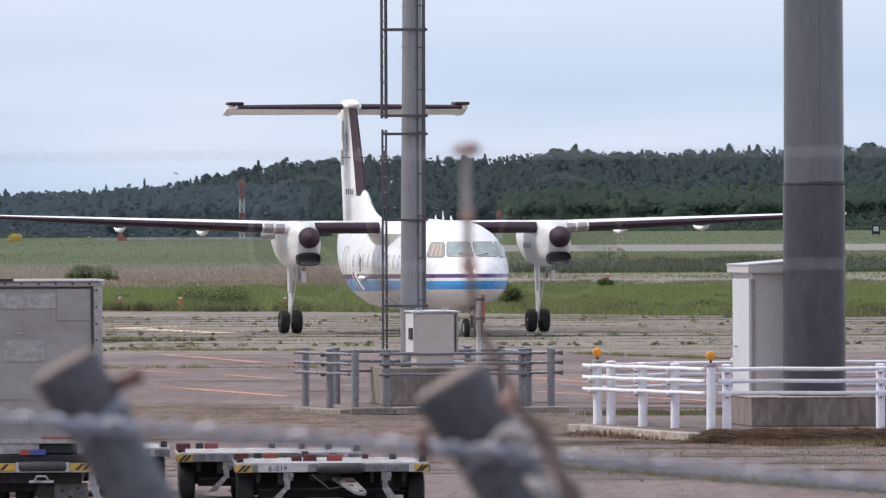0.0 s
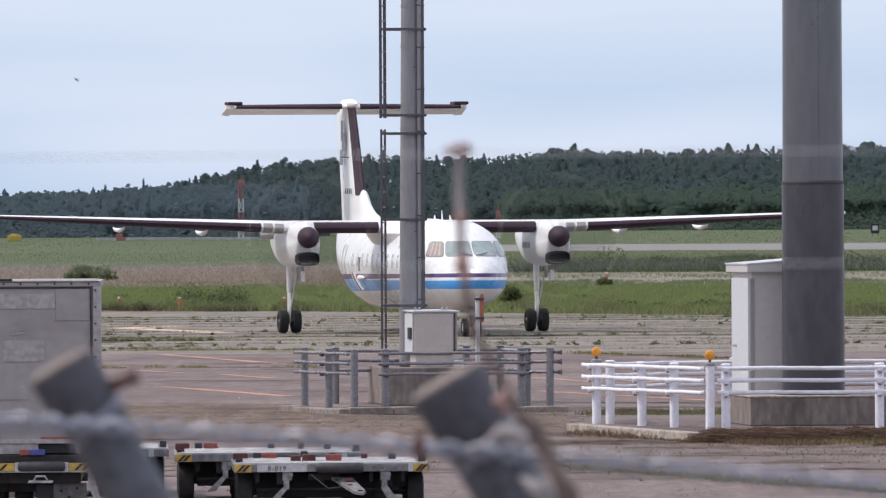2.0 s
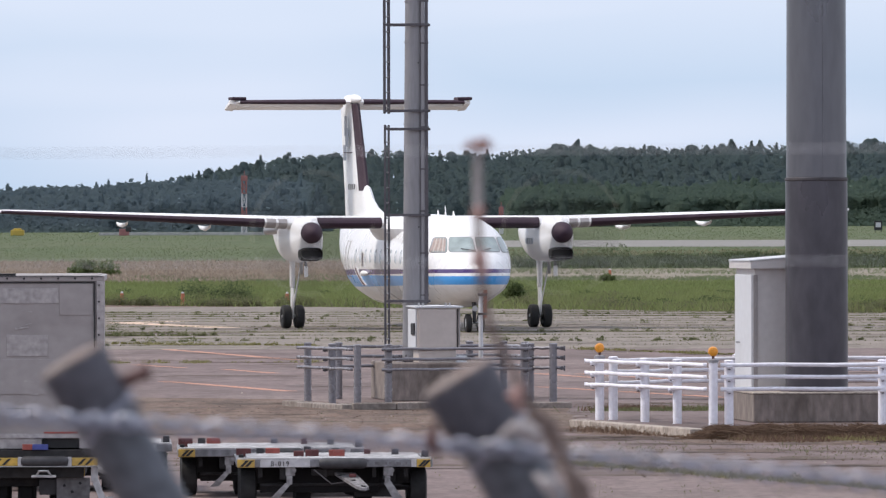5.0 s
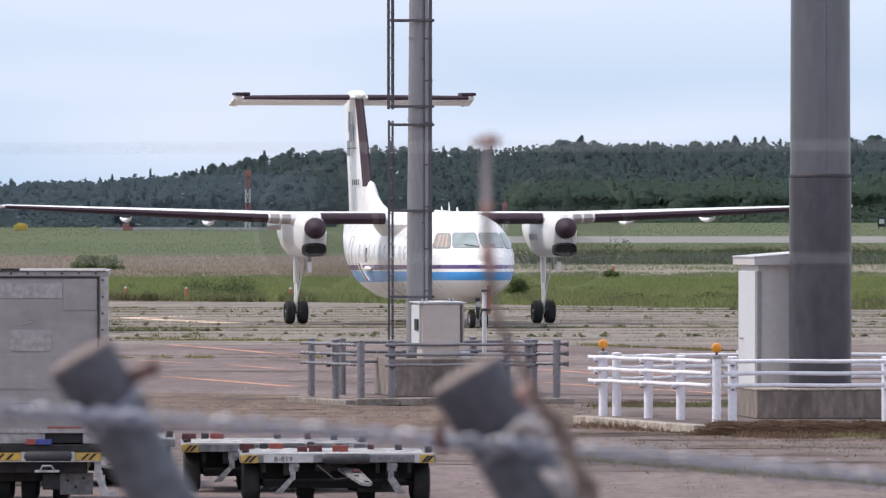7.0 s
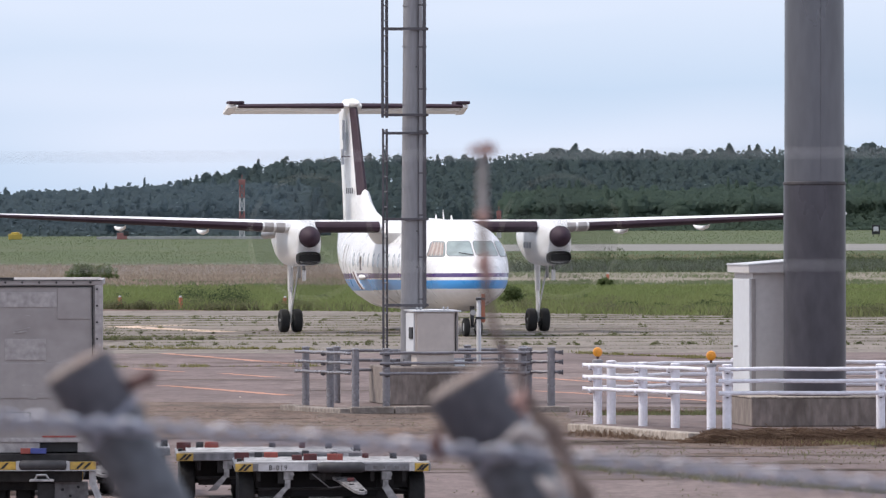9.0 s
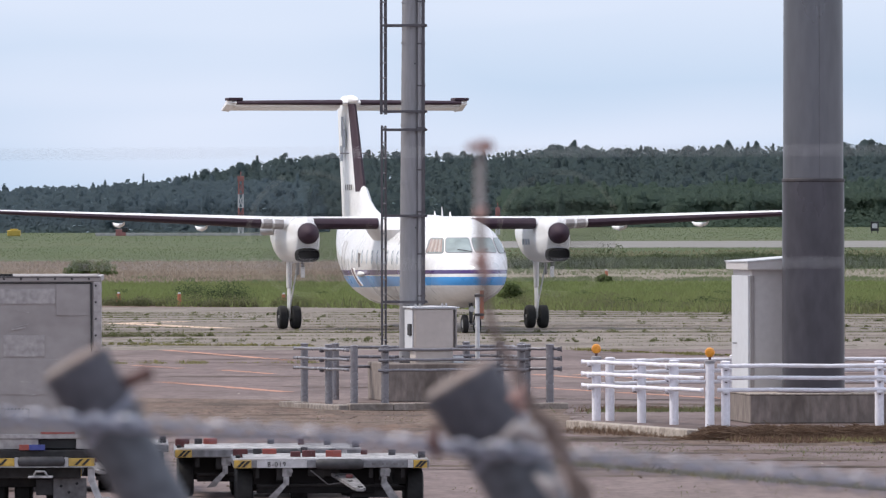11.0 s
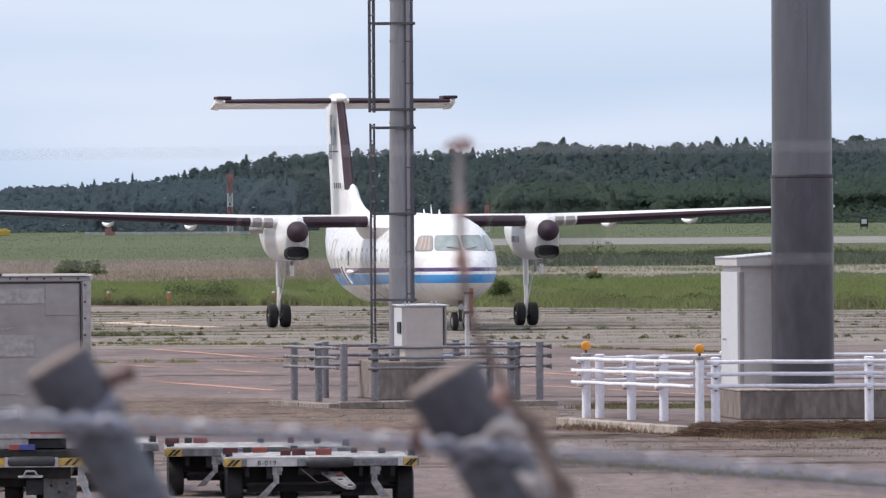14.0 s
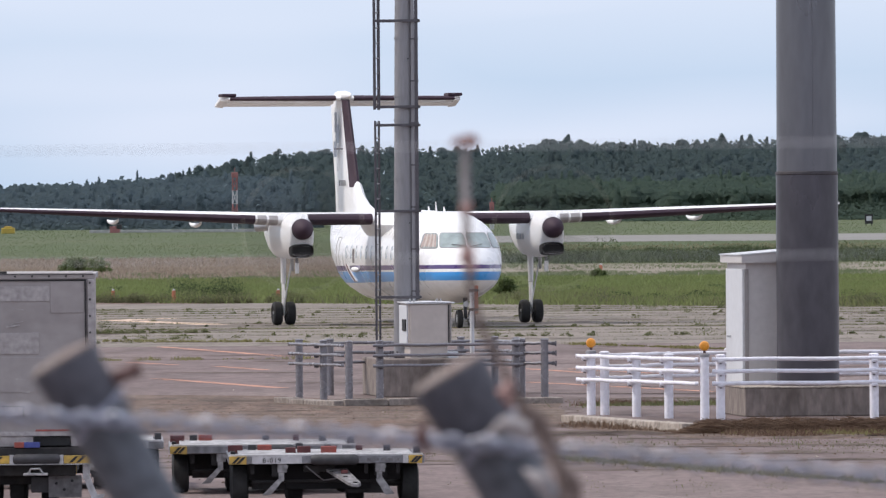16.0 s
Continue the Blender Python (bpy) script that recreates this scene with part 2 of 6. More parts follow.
M_FOREST_FAR = leafy("haze_tinted_far_leaves", (0.155, 0.207, 0.242), (0.185, 0.238, 0.256), rough=0.9, thinness=0.75, speckle=0.1, drift=0.16)
M_FOREST_EDGE = leafy("haze_tinted_edge_leaves", (0.098, 0.142, 0.134), (0.16, 0.218, 0.155), rough=0.9, thinness=0.7, speckle=0.1, drift=0.16)
M_BARK = material("bark", (0.06, 0.05, 0.04), 0.9, 0, 0.2, 8, 1)
M_WHITE = material("white_aircraft_paint", (0.88, 0.87, 0.87), 0.3, 0, 0.025, 6, 0.7, (0.76, 0.74, 0.72), 0)
M_LIVERY = livery("aircraft_livery")
M_BOOT = material("rubber_boot", (0.034, 0.014, 0.028), 0.7, 0, 0.1, 12, 1.5, (0.056, 0.032, 0.046), 0)
M_TYRE = material("tyre_rubber", (0.018, 0.018, 0.019), 0.8, 0, 0.15, 20, 4, (0.05, 0.047, 0.045), 0.1)
M_BLADE = material("blade_black", (0.03, 0.03, 0.03), 0.5, 0, 0.1, 10, 2)
M_TIP = material("blade_tip_pale", (0.55, 0.52, 0.42), 0.5, 0, 0.05, 10, 2)
# opaque glass; the sky's reflection is put into the pale tint
M_GLASS = glassy("sky_tinted_cockpit_glass", (0.33, 0.39, 0.385), 0.05)
M_CURTAIN = material("beige_sunshade", (0.52, 0.45, 0.41), 0.7, 0, 0.1, 14, 3, None, 0)
# darker copy of the beige for the shaded side of each fold
M_CURTAIN_DARK = material("shaded_beige_fold", (0.39, 0.3, 0.275), 0.7, 0, 0.1, 14, 3, None, 0)
M_GASKET = material("window_gasket", (0.26, 0.245, 0.25), 0.6, 0, 0.1, 14, 3, None, 0)
M_METAL = material("bare_metal", (0.45, 0.45, 0.46), 0.4, 0.8, 0.1, 12, 3)
M_STEEL_POLE = material("galvanised_pole", (0.285, 0.28, 0.295), 0.55, 0.2, 0.05, 20, 1.5, (0.225, 0.216, 0.228), 0.05, squash=(1, 1, 0.15))
M_BIG_POLE = material("weathered_steel_pole", (0.094, 0.088, 0.1), 0.3, 0.65, 0.09, 5, 0.9, (0.06, 0.054, 0.064), 0.02, squash=(1, 1, 0.4))
M_BIG_POLE_TOP = material("paler_steel_pole", (0.165, 0.164, 0.178), 0.3, 0.7, 0.05, 6, 0.7, (0.125, 0.122, 0.133), 0.02, squash=(1, 1, 0.25))
M_BIG_POLE_JOINT = material("dirty_pole_joint", (0.06, 0.054, 0.06), 0.6, 0.3, 0.15, 8, 3, (0.09, 0.075, 0.07), 0.02)
M_CAP_TOP = material("pale_brown_cap_top", (0.27, 0.22, 0.2), 0.8, 0.1, 0.15, 80, 25, (0.17, 0.11, 0.09), 0.1)
M_LADDER = material("grey_ladder", (0.105, 0.098, 0.11), 0.5, 0.25, 0.1, 20, 3)
M_GREY_RAIL = material("grey_painted_pipe", (0.235, 0.225, 0.245), 0.26, 0.3, 0.08, 16, 2.5, (0.17, 0.16, 0.168), 0.03)
M_WHITE_RAIL = material("white_painted_pipe", (0.80, 0.785, 0.85), 0.5, 0, 0.05, 14, 3.5, (0.58, 0.555, 0.57), 0.03)
M_KERB = material("kerb_concrete", (0.40, 0.345, 0.30), 0.92, 0, 0.2, 11, 2.2, (0.19, 0.15, 0.12), 0.35)
M_BLOCK = material("stained_concrete", (0.228, 0.19, 0.172), 0.92, 0, 0.16, 10, 1.9, (0.08, 0.064, 0.054), 0.3, squash=(1, 1, 0.35))
M_CABINET = material("cream_grey_cabinet", (0.53, 0.47, 0.435), 0.45, 0, 0.03, 8, 1.2, (0.46, 0.405, 0.375), 0)
M_SHED = material("cream_panel", (0.57, 0.54, 0.53), 0.5, 0, 0.03, 8, 0.9, (0.52, 0.488, 0.478), 0)
M_PALE = material("white_panel", (0.60, 0.61, 0.64), 0.5, 0, 0.02, 8, 0.9, (0.54, 0.54, 0.56), 0)
M_BLACK = material("matt_black", (0.02, 0.02, 0.022), 0.6, 0, 0.1, 12, 3)
M_AMBER = material("amber_reflector", (0.80, 0.32, 0.03), 0.3, 0, 0.08, 30, 8, (0.6, 0.22, 0.02), 0)
M_ALU = material("scuffed_aluminium", (0.355, 0.325, 0.318), 0.6, 0.12, 0.05, 5, 1.3, (0.255, 0.226, 0.22), 0.02, squash=(1, 1, 1.3))
M_ALU_PALE = material("pale_aluminium", (0.41, 0.38, 0.375), 0.5, 0.2, 0.12, 14, 2.5, (0.3, 0.27, 0.265), 0.03)
M_DECK = material("dolly_grey_frame", (0.23, 0.228, 0.242), 0.5, 0.15, 0.2, 10, 2, (0.1, 0.092, 0.092), 0.05)
M_DECK_WHITE = material("dolly_white_deck", (0.48, 0.47, 0.48), 0.5, 0.0, 0.2, 8, 2, (0.2, 0.185, 0.18), 0.05)
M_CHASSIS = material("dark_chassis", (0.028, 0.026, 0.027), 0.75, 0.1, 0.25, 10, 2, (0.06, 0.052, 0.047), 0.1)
M_YELLOW = material("yellow_corner_plate", (0.6, 0.38, 0.07), 0.5, 0, 0.12, 14, 4, (0.33, 0.26, 0.13), 0)
M_RED = material("faded_red_stop", (0.36, 0.085, 0.065), 0.6, 0, 0.15, 10, 3, (0.22, 0.09, 0.075), 0)
M_DARKRED = material("dark_red_stop", (0.13, 0.035, 0.035), 0.6, 0, 0.15, 10, 3)
M_BLUE = material("blue_stop", (0.07, 0.09, 0.32), 0.6, 0, 0.15, 10, 3)
M_DECK_FLOOR = material("worn_deck_floor", (0.12, 0.115, 0.118), 0.6, 0.1, 0.2, 10, 2, (0.06, 0.053, 0.05), 0.05)
M_OLD_KERB = material("grimy_kerb_concrete", (0.285, 0.245, 0.22), 0.92, 0, 0.2, 11, 2.2, (0.14, 0.11, 0.092), 0.35)
M_EMBLEM = material("blue_grey_emblem", (0.33, 0.36, 0.43), 0.4, 0, 0.05, 8, 2)
M_DRAWBAR = material("chipped_white_drawbar", (0.25, 0.24, 0.245), 0.6, 0, 0.25, 22, 7, (0.08, 0.055, 0.05), 0.05)
M_FEATHER = material("grey_feathers", (0.13, 0.125, 0.13), 0.8, 0, 0.15, 60, 12, (0.08, 0.075, 0.08), 0)
# darkened so that the space under the dolly decks comes out black
M_SIDEPLATE = material("near_black_steel_plate", (0.022, 0.02, 0.021), 0.7, 0.1, 0.25, 9, 3, (0.045, 0.038, 0.036), 0.1)
M_BRACKET = material("dull_steel_bracket", (0.18, 0.172, 0.177), 0.6, 0.1, 0.15, 14, 4, (0.08, 0.07, 0.066), 0.05)
M_PALE_BRACKET = material("pale_steel_bracket", (0.33, 0.32, 0.325), 0.6, 0.1, 0.2, 14, 4, (0.12, 0.1, 0.095), 0.05)
M_PLATE = material("white_number_plate", (0.56, 0.545, 0.555), 0.5, 0, 0.08, 14, 4, (0.4, 0.38, 0.37), 0)
M_ROLLER = material("dark_grey_buffer", (0.055, 0.053, 0.058), 0.6, 0, 0.15, 10, 3)
M_GALV = material("galvanised_fence_pipe", (0.105, 0.112, 0.132), 0.5, 0.15, 0.18, 70, 14, (0.062, 0.064, 0.08), 0.05)
M_CAP = material("weathered_cap", (0.085, 0.083, 0.1), 0.65, 0.1, 0.15, 80, 25, (0.062, 0.055, 0.066), 0.1)
M_WIRE = material("zinc_wire", (0.31, 0.32, 0.385), 0.45, 0.4, 0.1, 120, 30)
# the wire's highlights in front of the posts, put into a paler colour
M_WIRE_GLINT = material("pale_wire_highlight", (0.36, 0.39, 0.47), 0.55, 0.2, 0.08, 120, 30)
M_DRYGRASS = leafy("dry_verge_grass", (0.24, 0.19, 0.15), (0.38, 0.31, 0.25))
M_STREAK = paving("soil_streak", (0.115, 0.085, 0.068), (0.14, 0.105, 0.085), (0.07, 0.05, 0.04), (0.17, 0.135, 0.11), (0.3, 1.2, 9.0))
# pale tint carries the sky mirrored in the cabin windows
M_CABIN = glassy("sky_tinted_cabin_glass", (0.42, 0.46, 0.50), 0.08)
M_FLASHRED = material("dark_red_paint", (0.12, 0.03, 0.05), 0.4, 0, 0.05, 6, 1)
# near-black that paints the shade of hollows and undersides
M_VOID = material("cavity_shade_black", (0.006, 0.005, 0.006), 0.95, 0, 0.05, 4, 1, None, 0)
M_BUSH = leafy("bush_leaves", (0.075, 0.108, 0.04), (0.175, 0.215, 0.09))
M_RUST = material("rusty_bolt", (0.125, 0.066, 0.062), 0.8, 0.1, 0.2, 120, 30)
M_STALK = material("dry_stalk", (0.20, 0.15, 0.13), 0.9, 0, 0.2, 120, 20)
M_STALK_PALE = material("pale_stalk", (0.38, 0.345, 0.34), 0.9, 0, 0.15, 120, 20)
M_SEED = material("dry_seed_head", (0.48, 0.30, 0.27), 0.95, 0, 0.2, 150, 30)
M_ORANGE = material("orange_marker", (0.44, 0.145, 0.08), 0.6, 0, 0.1, 20, 4)
# red dulled to carry the haze in its colour
M_MAST_RED = material("haze_dulled_red_paint", (0.31, 0.13, 0.125), 0.6, 0, 0.1, 2, 0.5)
M_MAST_WHITE = material("white_mast_paint", (0.55, 0.55, 0.57), 0.6, 0, 0.1, 2, 0.5)
M_YELLOW_FAR = material("yellow_paint", (0.5, 0.36, 0.06), 0.5, 0, 0.1, 2, 0.5)


# ---- shape helpers ----
def part(name, bm, mat, parent=None, label="", smooth=False):
    """Links a bmesh as one mesh object under a thing or a part."""
    me = bpy.data.meshes.new(name)
    bmesh.ops.recalc_face_normals(bm, faces=bm.faces)
    bm.to_mesh(me)
    bm.free()
    if smooth:
        for p in me.polygons:
            p.use_smooth = True
        me.set_sharp_from_angle(angle=radians(38))
    me.materials.append(mat)
    ob = new(name, me)
    ob.parent = parent
    return tagged(ob, label)


def thing(name, m, label, category, group="", kind=""):
    ob = new(name)
    ob.empty_display_size = 0.2
    ob.matrix_world = m
    return tagged(ob, label, category, group, kind)


def box(bm, x0, x1, y0, y1, z0, z1, bevel=0.0, m=None):
    made = bmesh.ops.create_cube(bm, size=1.0)["verts"]
    bmesh.ops.transform(bm, matrix=(m or Matrix()) @ Matrix.Translation(((x0 + x1) / 2, (y0 + y1) / 2, (z0 + z1) / 2))
                        @ Matrix.Diagonal((x1 - x0, y1 - y0, z1 - z0, 1)), verts=made)
    if bevel:
        edges = list({e for v in made for e in v.link_edges})
        bmesh.ops.bevel(bm, geom=edges, offset=bevel, segments=2, affect="EDGES", profile=0.5)
    return bm


def boxed(*args, **kw):
    return box(bmesh.new(), *args, **kw)


def tube(bm, pts, radii, n=14, caps=True):
    """A round bar through the points."""
    pts = [Vector(p) for p in pts]
    if not isinstance(radii, (list, tuple)):
        radii = [radii] * len(pts)
    rings = []
    side = None
    for i, p in enumerate(pts):
        d = (pts[min(i + 1, len(pts) - 1)] - pts[max(i - 1, 0)]).normalized()
        if side is None:
            side = d.orthogonal().normalized()
        side = (side - d * side.dot(d)).normalized()
        up = d.cross(side)
        rings.append([bm.verts.new(p + radii[i] * (math.cos(a) * side + math.sin(a) * up))
                      for a in (2 * math.pi * k / n for k in range(n))])
    for a, b in zip(rings, rings[1:]):
        for k in range(n):
            bm.faces.new((a[k], a[(k + 1) % n], b[(k + 1) % n], b[k]))
    if caps:
        bm.faces.new(rings[0])
        bm.faces.new(rings[-1])
    return bm


def tubed(pts, radii, n=14):
    return tube(bmesh.new(), pts, radii, n)


def loft(bm, rings, closed=True, caps=True):
    """A skin over rings of points."""
    vs = [[bm.verts.new(p) for p in r] for r in rings]
    n = len(vs[0])
    for a, b in zip(vs, vs[1:]):
        for k in range(n if closed else n - 1):
            bm.faces.new((a[k], a[(k + 1) % n], b[(k + 1) % n], b[k]))
    if caps and closed:
        bm.faces.new(vs[0])
        bm.faces.new(vs[-1])
    return bm


def sheet(name, x0, x1, y0, y1, z, mat, nx=1, ny=1):
    bm = bmesh.new()
    vs = [[bm.verts.new((x0 + (x1 - x0) * i / nx, y0 + (y1 - y0) * j / ny, z)) for i in range(nx + 1)] for j in range(ny + 1)]
    for j in range(ny):
        for i in range(nx):
            bm.faces.new((vs[j][i], vs[j][i + 1], vs[j + 1][i + 1], vs[j + 1][i]))
    return part(name, bm, mat)


def quads(name, corners, mat, soft=0.0):
    """One mesh of many loose four-cornered facets; corners is an array (n, 4, 3); soft evens their normals out."""
    n = len(corners)
    face = np.cross(corners[:, 2] - corners[:, 0], corners[:, 3] - corners[:, 1])
    face /= np.linalg.norm(face, axis=1)[:, None] + 1e-9
    if soft:
        away = face @ np.array([0.0, -0.9, 0.45]) < 0
        corners[away] = corners[away][:, ::-1]
        face[away] *= -1
    me = bpy.data.meshes.new(name)
    me.vertices.add(4 * n)
    me.vertices.foreach_set("co", np.asarray(corners, dtype=np.float32).ravel())
    me.loops.add(4 * n)
    me.loops.foreach_set("vertex_index", np.arange(4 * n, dtype=np.int32))
    me.polygons.add(n)
    me.polygons.foreach_set("loop_start", np.arange(0, 4 * n, 4, dtype=np.int32))
    me.update(calc_edges=True)
    me.validate()
    if soft:
        # normals bent up and forward, so undersides come out less dark
        even = face * (1 - soft) + np.array([0.0, -0.5, 0.866]) * soft
        even /= np.linalg.norm(even, axis=1)[:, None]
        me.normals_split_custom_set(np.repeat(even, 4, axis=0).tolist())
    me.materials.append(mat)
    return new(name, me)


def blades(rng, xs, ys, zs, heights, widths):
    """Upright leaning grass blades as narrow facets."""
    n = len(xs)
    a = rng.uniform(-0.9, 0.9, n)
    lean = rng.normal(0, 0.6, (n, 2)) * heights[:, None]
    w = np.stack([np.cos(a), np.sin(a)], 1) * widths[:, None] / 2
    c = np.zeros((n, 4, 3))
    p = np.stack([xs, ys], 1)
    c[:, 0, :2], c[:, 1, :2] = p - w, p + w
    c[:, 2, :2], c[:, 3, :2] = p + lean + w * 0.25, p + lean - w * 0.25
    c[:, :2, 2] = zs[:, None] - 0.01
    c[:, 2:, 2] = (zs + heights)[:, None]
    return c


def facets(rng, centres, sizes, facing=None, loose=0.3):
    """Small leaf facets, turned at random or roughly across the direction given."""
    n = len(centres)
    u = rng.normal(size=(n, 3))
    if facing is not None:
        w = facing + rng.normal(size=(n, 3)) * loose
        u = np.cross(w, u)
        u /= np.linalg.norm(u, axis=1)[:, None]
        v = np.cross(w, u)
    else:
        u /= np.linalg.norm(u, axis=1)[:, None]
        v = np.cross(u, rng.normal(size=(n, 3)))
    v /= np.linalg.norm(v, axis=1)[:, None]
    u, v = u * sizes[:, None] / 2, v * sizes[:, None] * 0.36
    return np.stack([centres - u, centres - v, centres + u, centres + v], 1)


# ---- ground ----
tagged(sheet("ground", -2500, 2500, -150, 4800, -0.03, M_GRASS_GROUND), "green meadow ground with dry patches out to the woods", "ground", kind="structure")
apron = tagged(sheet("pavement_apron", -160, 160, 15, 232, 0.0, M_ASPHALT), "worn grey-brown asphalt apron", "pavement", kind="structure")
# out of view; added to keep the meadow's green bounce off the fence posts
tagged(sheet("pavement_roadside", -160, 160, -60, 15, -0.006, M_ASPHALT), "unseen asphalt sheet round the fence that cuts green bounce light", "pavement", kind="structure")
tagged(sheet("road_taxiway", -300, 300, 436, 524, -0.012, M_DRY), "old dusty taxiway with dry brown verge", "road", kind="structure")
tagged(sheet("ground_dry_verge", -300, -3, 524, 590, -0.02, M_DRY), "dry brown grass verge of the old taxiway", "verge", kind="structure")
tagged(sheet("road_runway", 6, 400, 792, 935, -0.012, M_RUNWAY), "pale grey runway beyond the meadow", "road", kind="structure")
bm = bmesh.new()
for a, b in (((-42, 1535, -0.05), (-42, 1850, 7.0)), ((260, 1535, -0.05), (260, 1850, 7.0))):
    bm.verts.new(a), bm.verts.new(b)
bm.verts.ensure_lookup_table()
bm.faces.new([bm.verts[i] for i in (0, 2, 3, 1)])
tagged(part("ground_hillside", bm, M_GRASS_GROUND), "low wooded rise behind the airfield", "hillside", kind="structure")


def strip(name, a, b, wide, mat, label):
    """A painted line along the ground; wide is its width across the view."""
    bm = bmesh.new()
    n = 36
    rng = random.Random(int(abs(a[0]) * 97 + a[1]))
    left, right = [], []
    for i in range(n + 1):
        x, y = a[0] + (b[0] - a[0]) * i / n, a[1] + (b[1] - a[1]) * i / n
        left.append(bm.verts.new((x - wide / 2 + rng.uniform(-0.05, 0.05), y, 0.005)))
        right.append(bm.verts.new((x + wide / 2 + rng.uniform(-0.05, 0.05), y, 0.005)))
    for i in range(n):
        if rng.random() < 0.9:   # flaked paint leaves gaps
            bm.faces.new((left[i], right[i], right[i + 1], left[i + 1]))
    return tagged(part(name, bm, mat), label, "marking", kind="structure")


for a, b, wide in (
    ((-7.97, 235.28), (-3.64, 216.39), 0.36), ((-7.43, 210.25), (-6.07, 205.87), 0.3), ((-5.01, 203.75), (-3.77, 198.96), 0.28),
    ((-5.97, 190.03), (-3.08, 179.67), 0.36), ((1.83, 199.63), (3.46, 193.13), 0.3), ((2.10, 183.56), (5.79, 172.86), 0.3),
    ((3.16, 197.63), (4.93, 191.88), 0.3),
):
    strip("trim_line", a, b, wide, M_LINE, "faded orange painted guide line on the apron")
for a, b, wide in (((-10.40, 285.05), (-8.43, 289.22), 0.9), ((-10.40, 285.05), (-6.81, 273.23), 1.1)):
    strip("trim_line", a, b, wide, M_LINE_PALE, "worn pale orange painted mark on concrete")


# ---- woods on the horizon ----
BOUGH = np.array([[(math.cos(p) * math.cos(q), -math.sin(p) * math.cos(q), math.sin(q)) for q in np.linspace(-0.6, 1.57, 4)]
                  for p in np.linspace(-0.35, math.pi + 0.35, 6)])


def woods(name, seed, rows, label, mat, lift=0.0, broad=1.0, brush=3.4):
    """rows: distance, base height, the skyline as (x, top) pairs, spacing, depth of scatter."""
    rng = np.random.default_rng(seed)
    out = []
    for y0, base, skyline, gap, scatter in rows:
        xs = [p[0] for p in skyline]
        x = xs[0]
        while x < xs[-1]:
            x += gap * rng.uniform(0.5, 1.4)
            y = y0 + rng.uniform(-scatter, scatter)
            top = float(np.interp(x, xs, [p[1] for p in skyline])) * 1.0
            high = max(3.0, (top - base + lift) * rng.normal(0.99, 0.05))
            wide = (1.5 + 2.3 * rng.random() ** 1.4) * broad
            conifer = rng.random() < 0.26
            lobes = 8 if base < 1.4 else 6
            low = 0.1 if base < 1.4 else max(0.1, 1.0 - 3.8 / high)
            for k in range(lobes):
                f = k / (lobes - 1)
                if conifer:
                    up, r = low + (0.955 - low) * f, wide * (0.6 - 0.43 * f)
                    off = rng.normal(0, wide * 0.05, 2)
                    rz = max(r * 1.25, high * (1 - low) / lobes * 1.05)
                else:
                    up = low + (0.9 - low) * f
                    r = wide * (0.62 - 0.26 * f * f) * rng.uniform(0.75, 1.1)
                    off = rng.normal(0, wide * 0.5 * (1.0 - 0.75 * f * f), 2)
                    rz = r * rng.uniform(0.7, 1.0)
                c = np.array([x + off[0], y + off[1], base + high * up])
                # the leafy mass of the crown, uneven, with loose leaf clumps over it
                shell = c + BOUGH * np.array([r, r, rz]) * rng.uniform(0.78, 0.98, BOUGH.shape[:2])[..., None]
                out.append(np.stack([shell[:-1, :-1], shell[1:, :-1], shell[1:, 1:], shell[:-1, 1:]], 2).reshape(-1, 4, 3))
                n = 74
                d = rng.normal(size=(n, 3))
                d /= np.linalg.norm(d, axis=1)[:, None]
                d[:, 1] = -abs(d[:, 1]) * np.where(rng.random(n) < 0.85, 1, -1)
                p = c + d * np.array([r, r, rz]) * rng.uniform(0.88, 1.14, n)[:, None]
                out.append(facets(rng, p, rng.uniform(0.14, 0.28, n) * (0.7 + 0.18 * r), d * 0.7 + np.array([0.0, -0.4, 0.4]), 0.45))
    far, near = rows[0], rows[-1]
    n = 15000   # low growth that closes the canopy between the crowns
    fy = rng.uniform(near[0] - 4, far[0], n)
    fx = rng.uniform(min(p[0] for p in far[2]), max(p[0] for p in far[2]), n)
    f = (fy - near[0]) / (far[0] - near[0])
    fz = [np.interp(fx, [p[0] for p in row[2]], [p[1] for p in row[2]]) for row in (near, far)]
    c = np.stack([fx, fy, fz[0] * (1 - f) + fz[1] * f - 1.1 + lift + rng.normal(0, 0.35, n)], 1)
    out.append(facets(rng, c, rng.uniform(0.5, 1.1, n), np.array([0.0, -0.6, 0.6])))
    n = 22000   # undergrowth that reaches the ground along the edge
    c = np.stack([rng.uniform(min(p[0] for p in near[2]), max(p[0] for p in near[2]), n), near[0] - rng.uniform(3, 16, n), rng.uniform(0.0, brush, n)], 1)
    c[:, 1] += 4.0 * c[:, 2]
    out.append(facets(rng, c, rng.uniform(0.35, 0.85, n), np.array([0.0, -0.5, 0.75])))
    return tagged(quads(name, np.concatenate(out), mat, 0.4), label, "woods", kind="stuff")


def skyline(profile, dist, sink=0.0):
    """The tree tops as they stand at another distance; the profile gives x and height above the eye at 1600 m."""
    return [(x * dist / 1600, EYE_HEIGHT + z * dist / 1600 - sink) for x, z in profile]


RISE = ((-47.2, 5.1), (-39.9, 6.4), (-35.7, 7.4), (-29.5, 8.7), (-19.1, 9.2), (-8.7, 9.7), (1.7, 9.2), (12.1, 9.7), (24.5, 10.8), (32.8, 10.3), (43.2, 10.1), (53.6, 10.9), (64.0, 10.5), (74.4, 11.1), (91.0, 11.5))
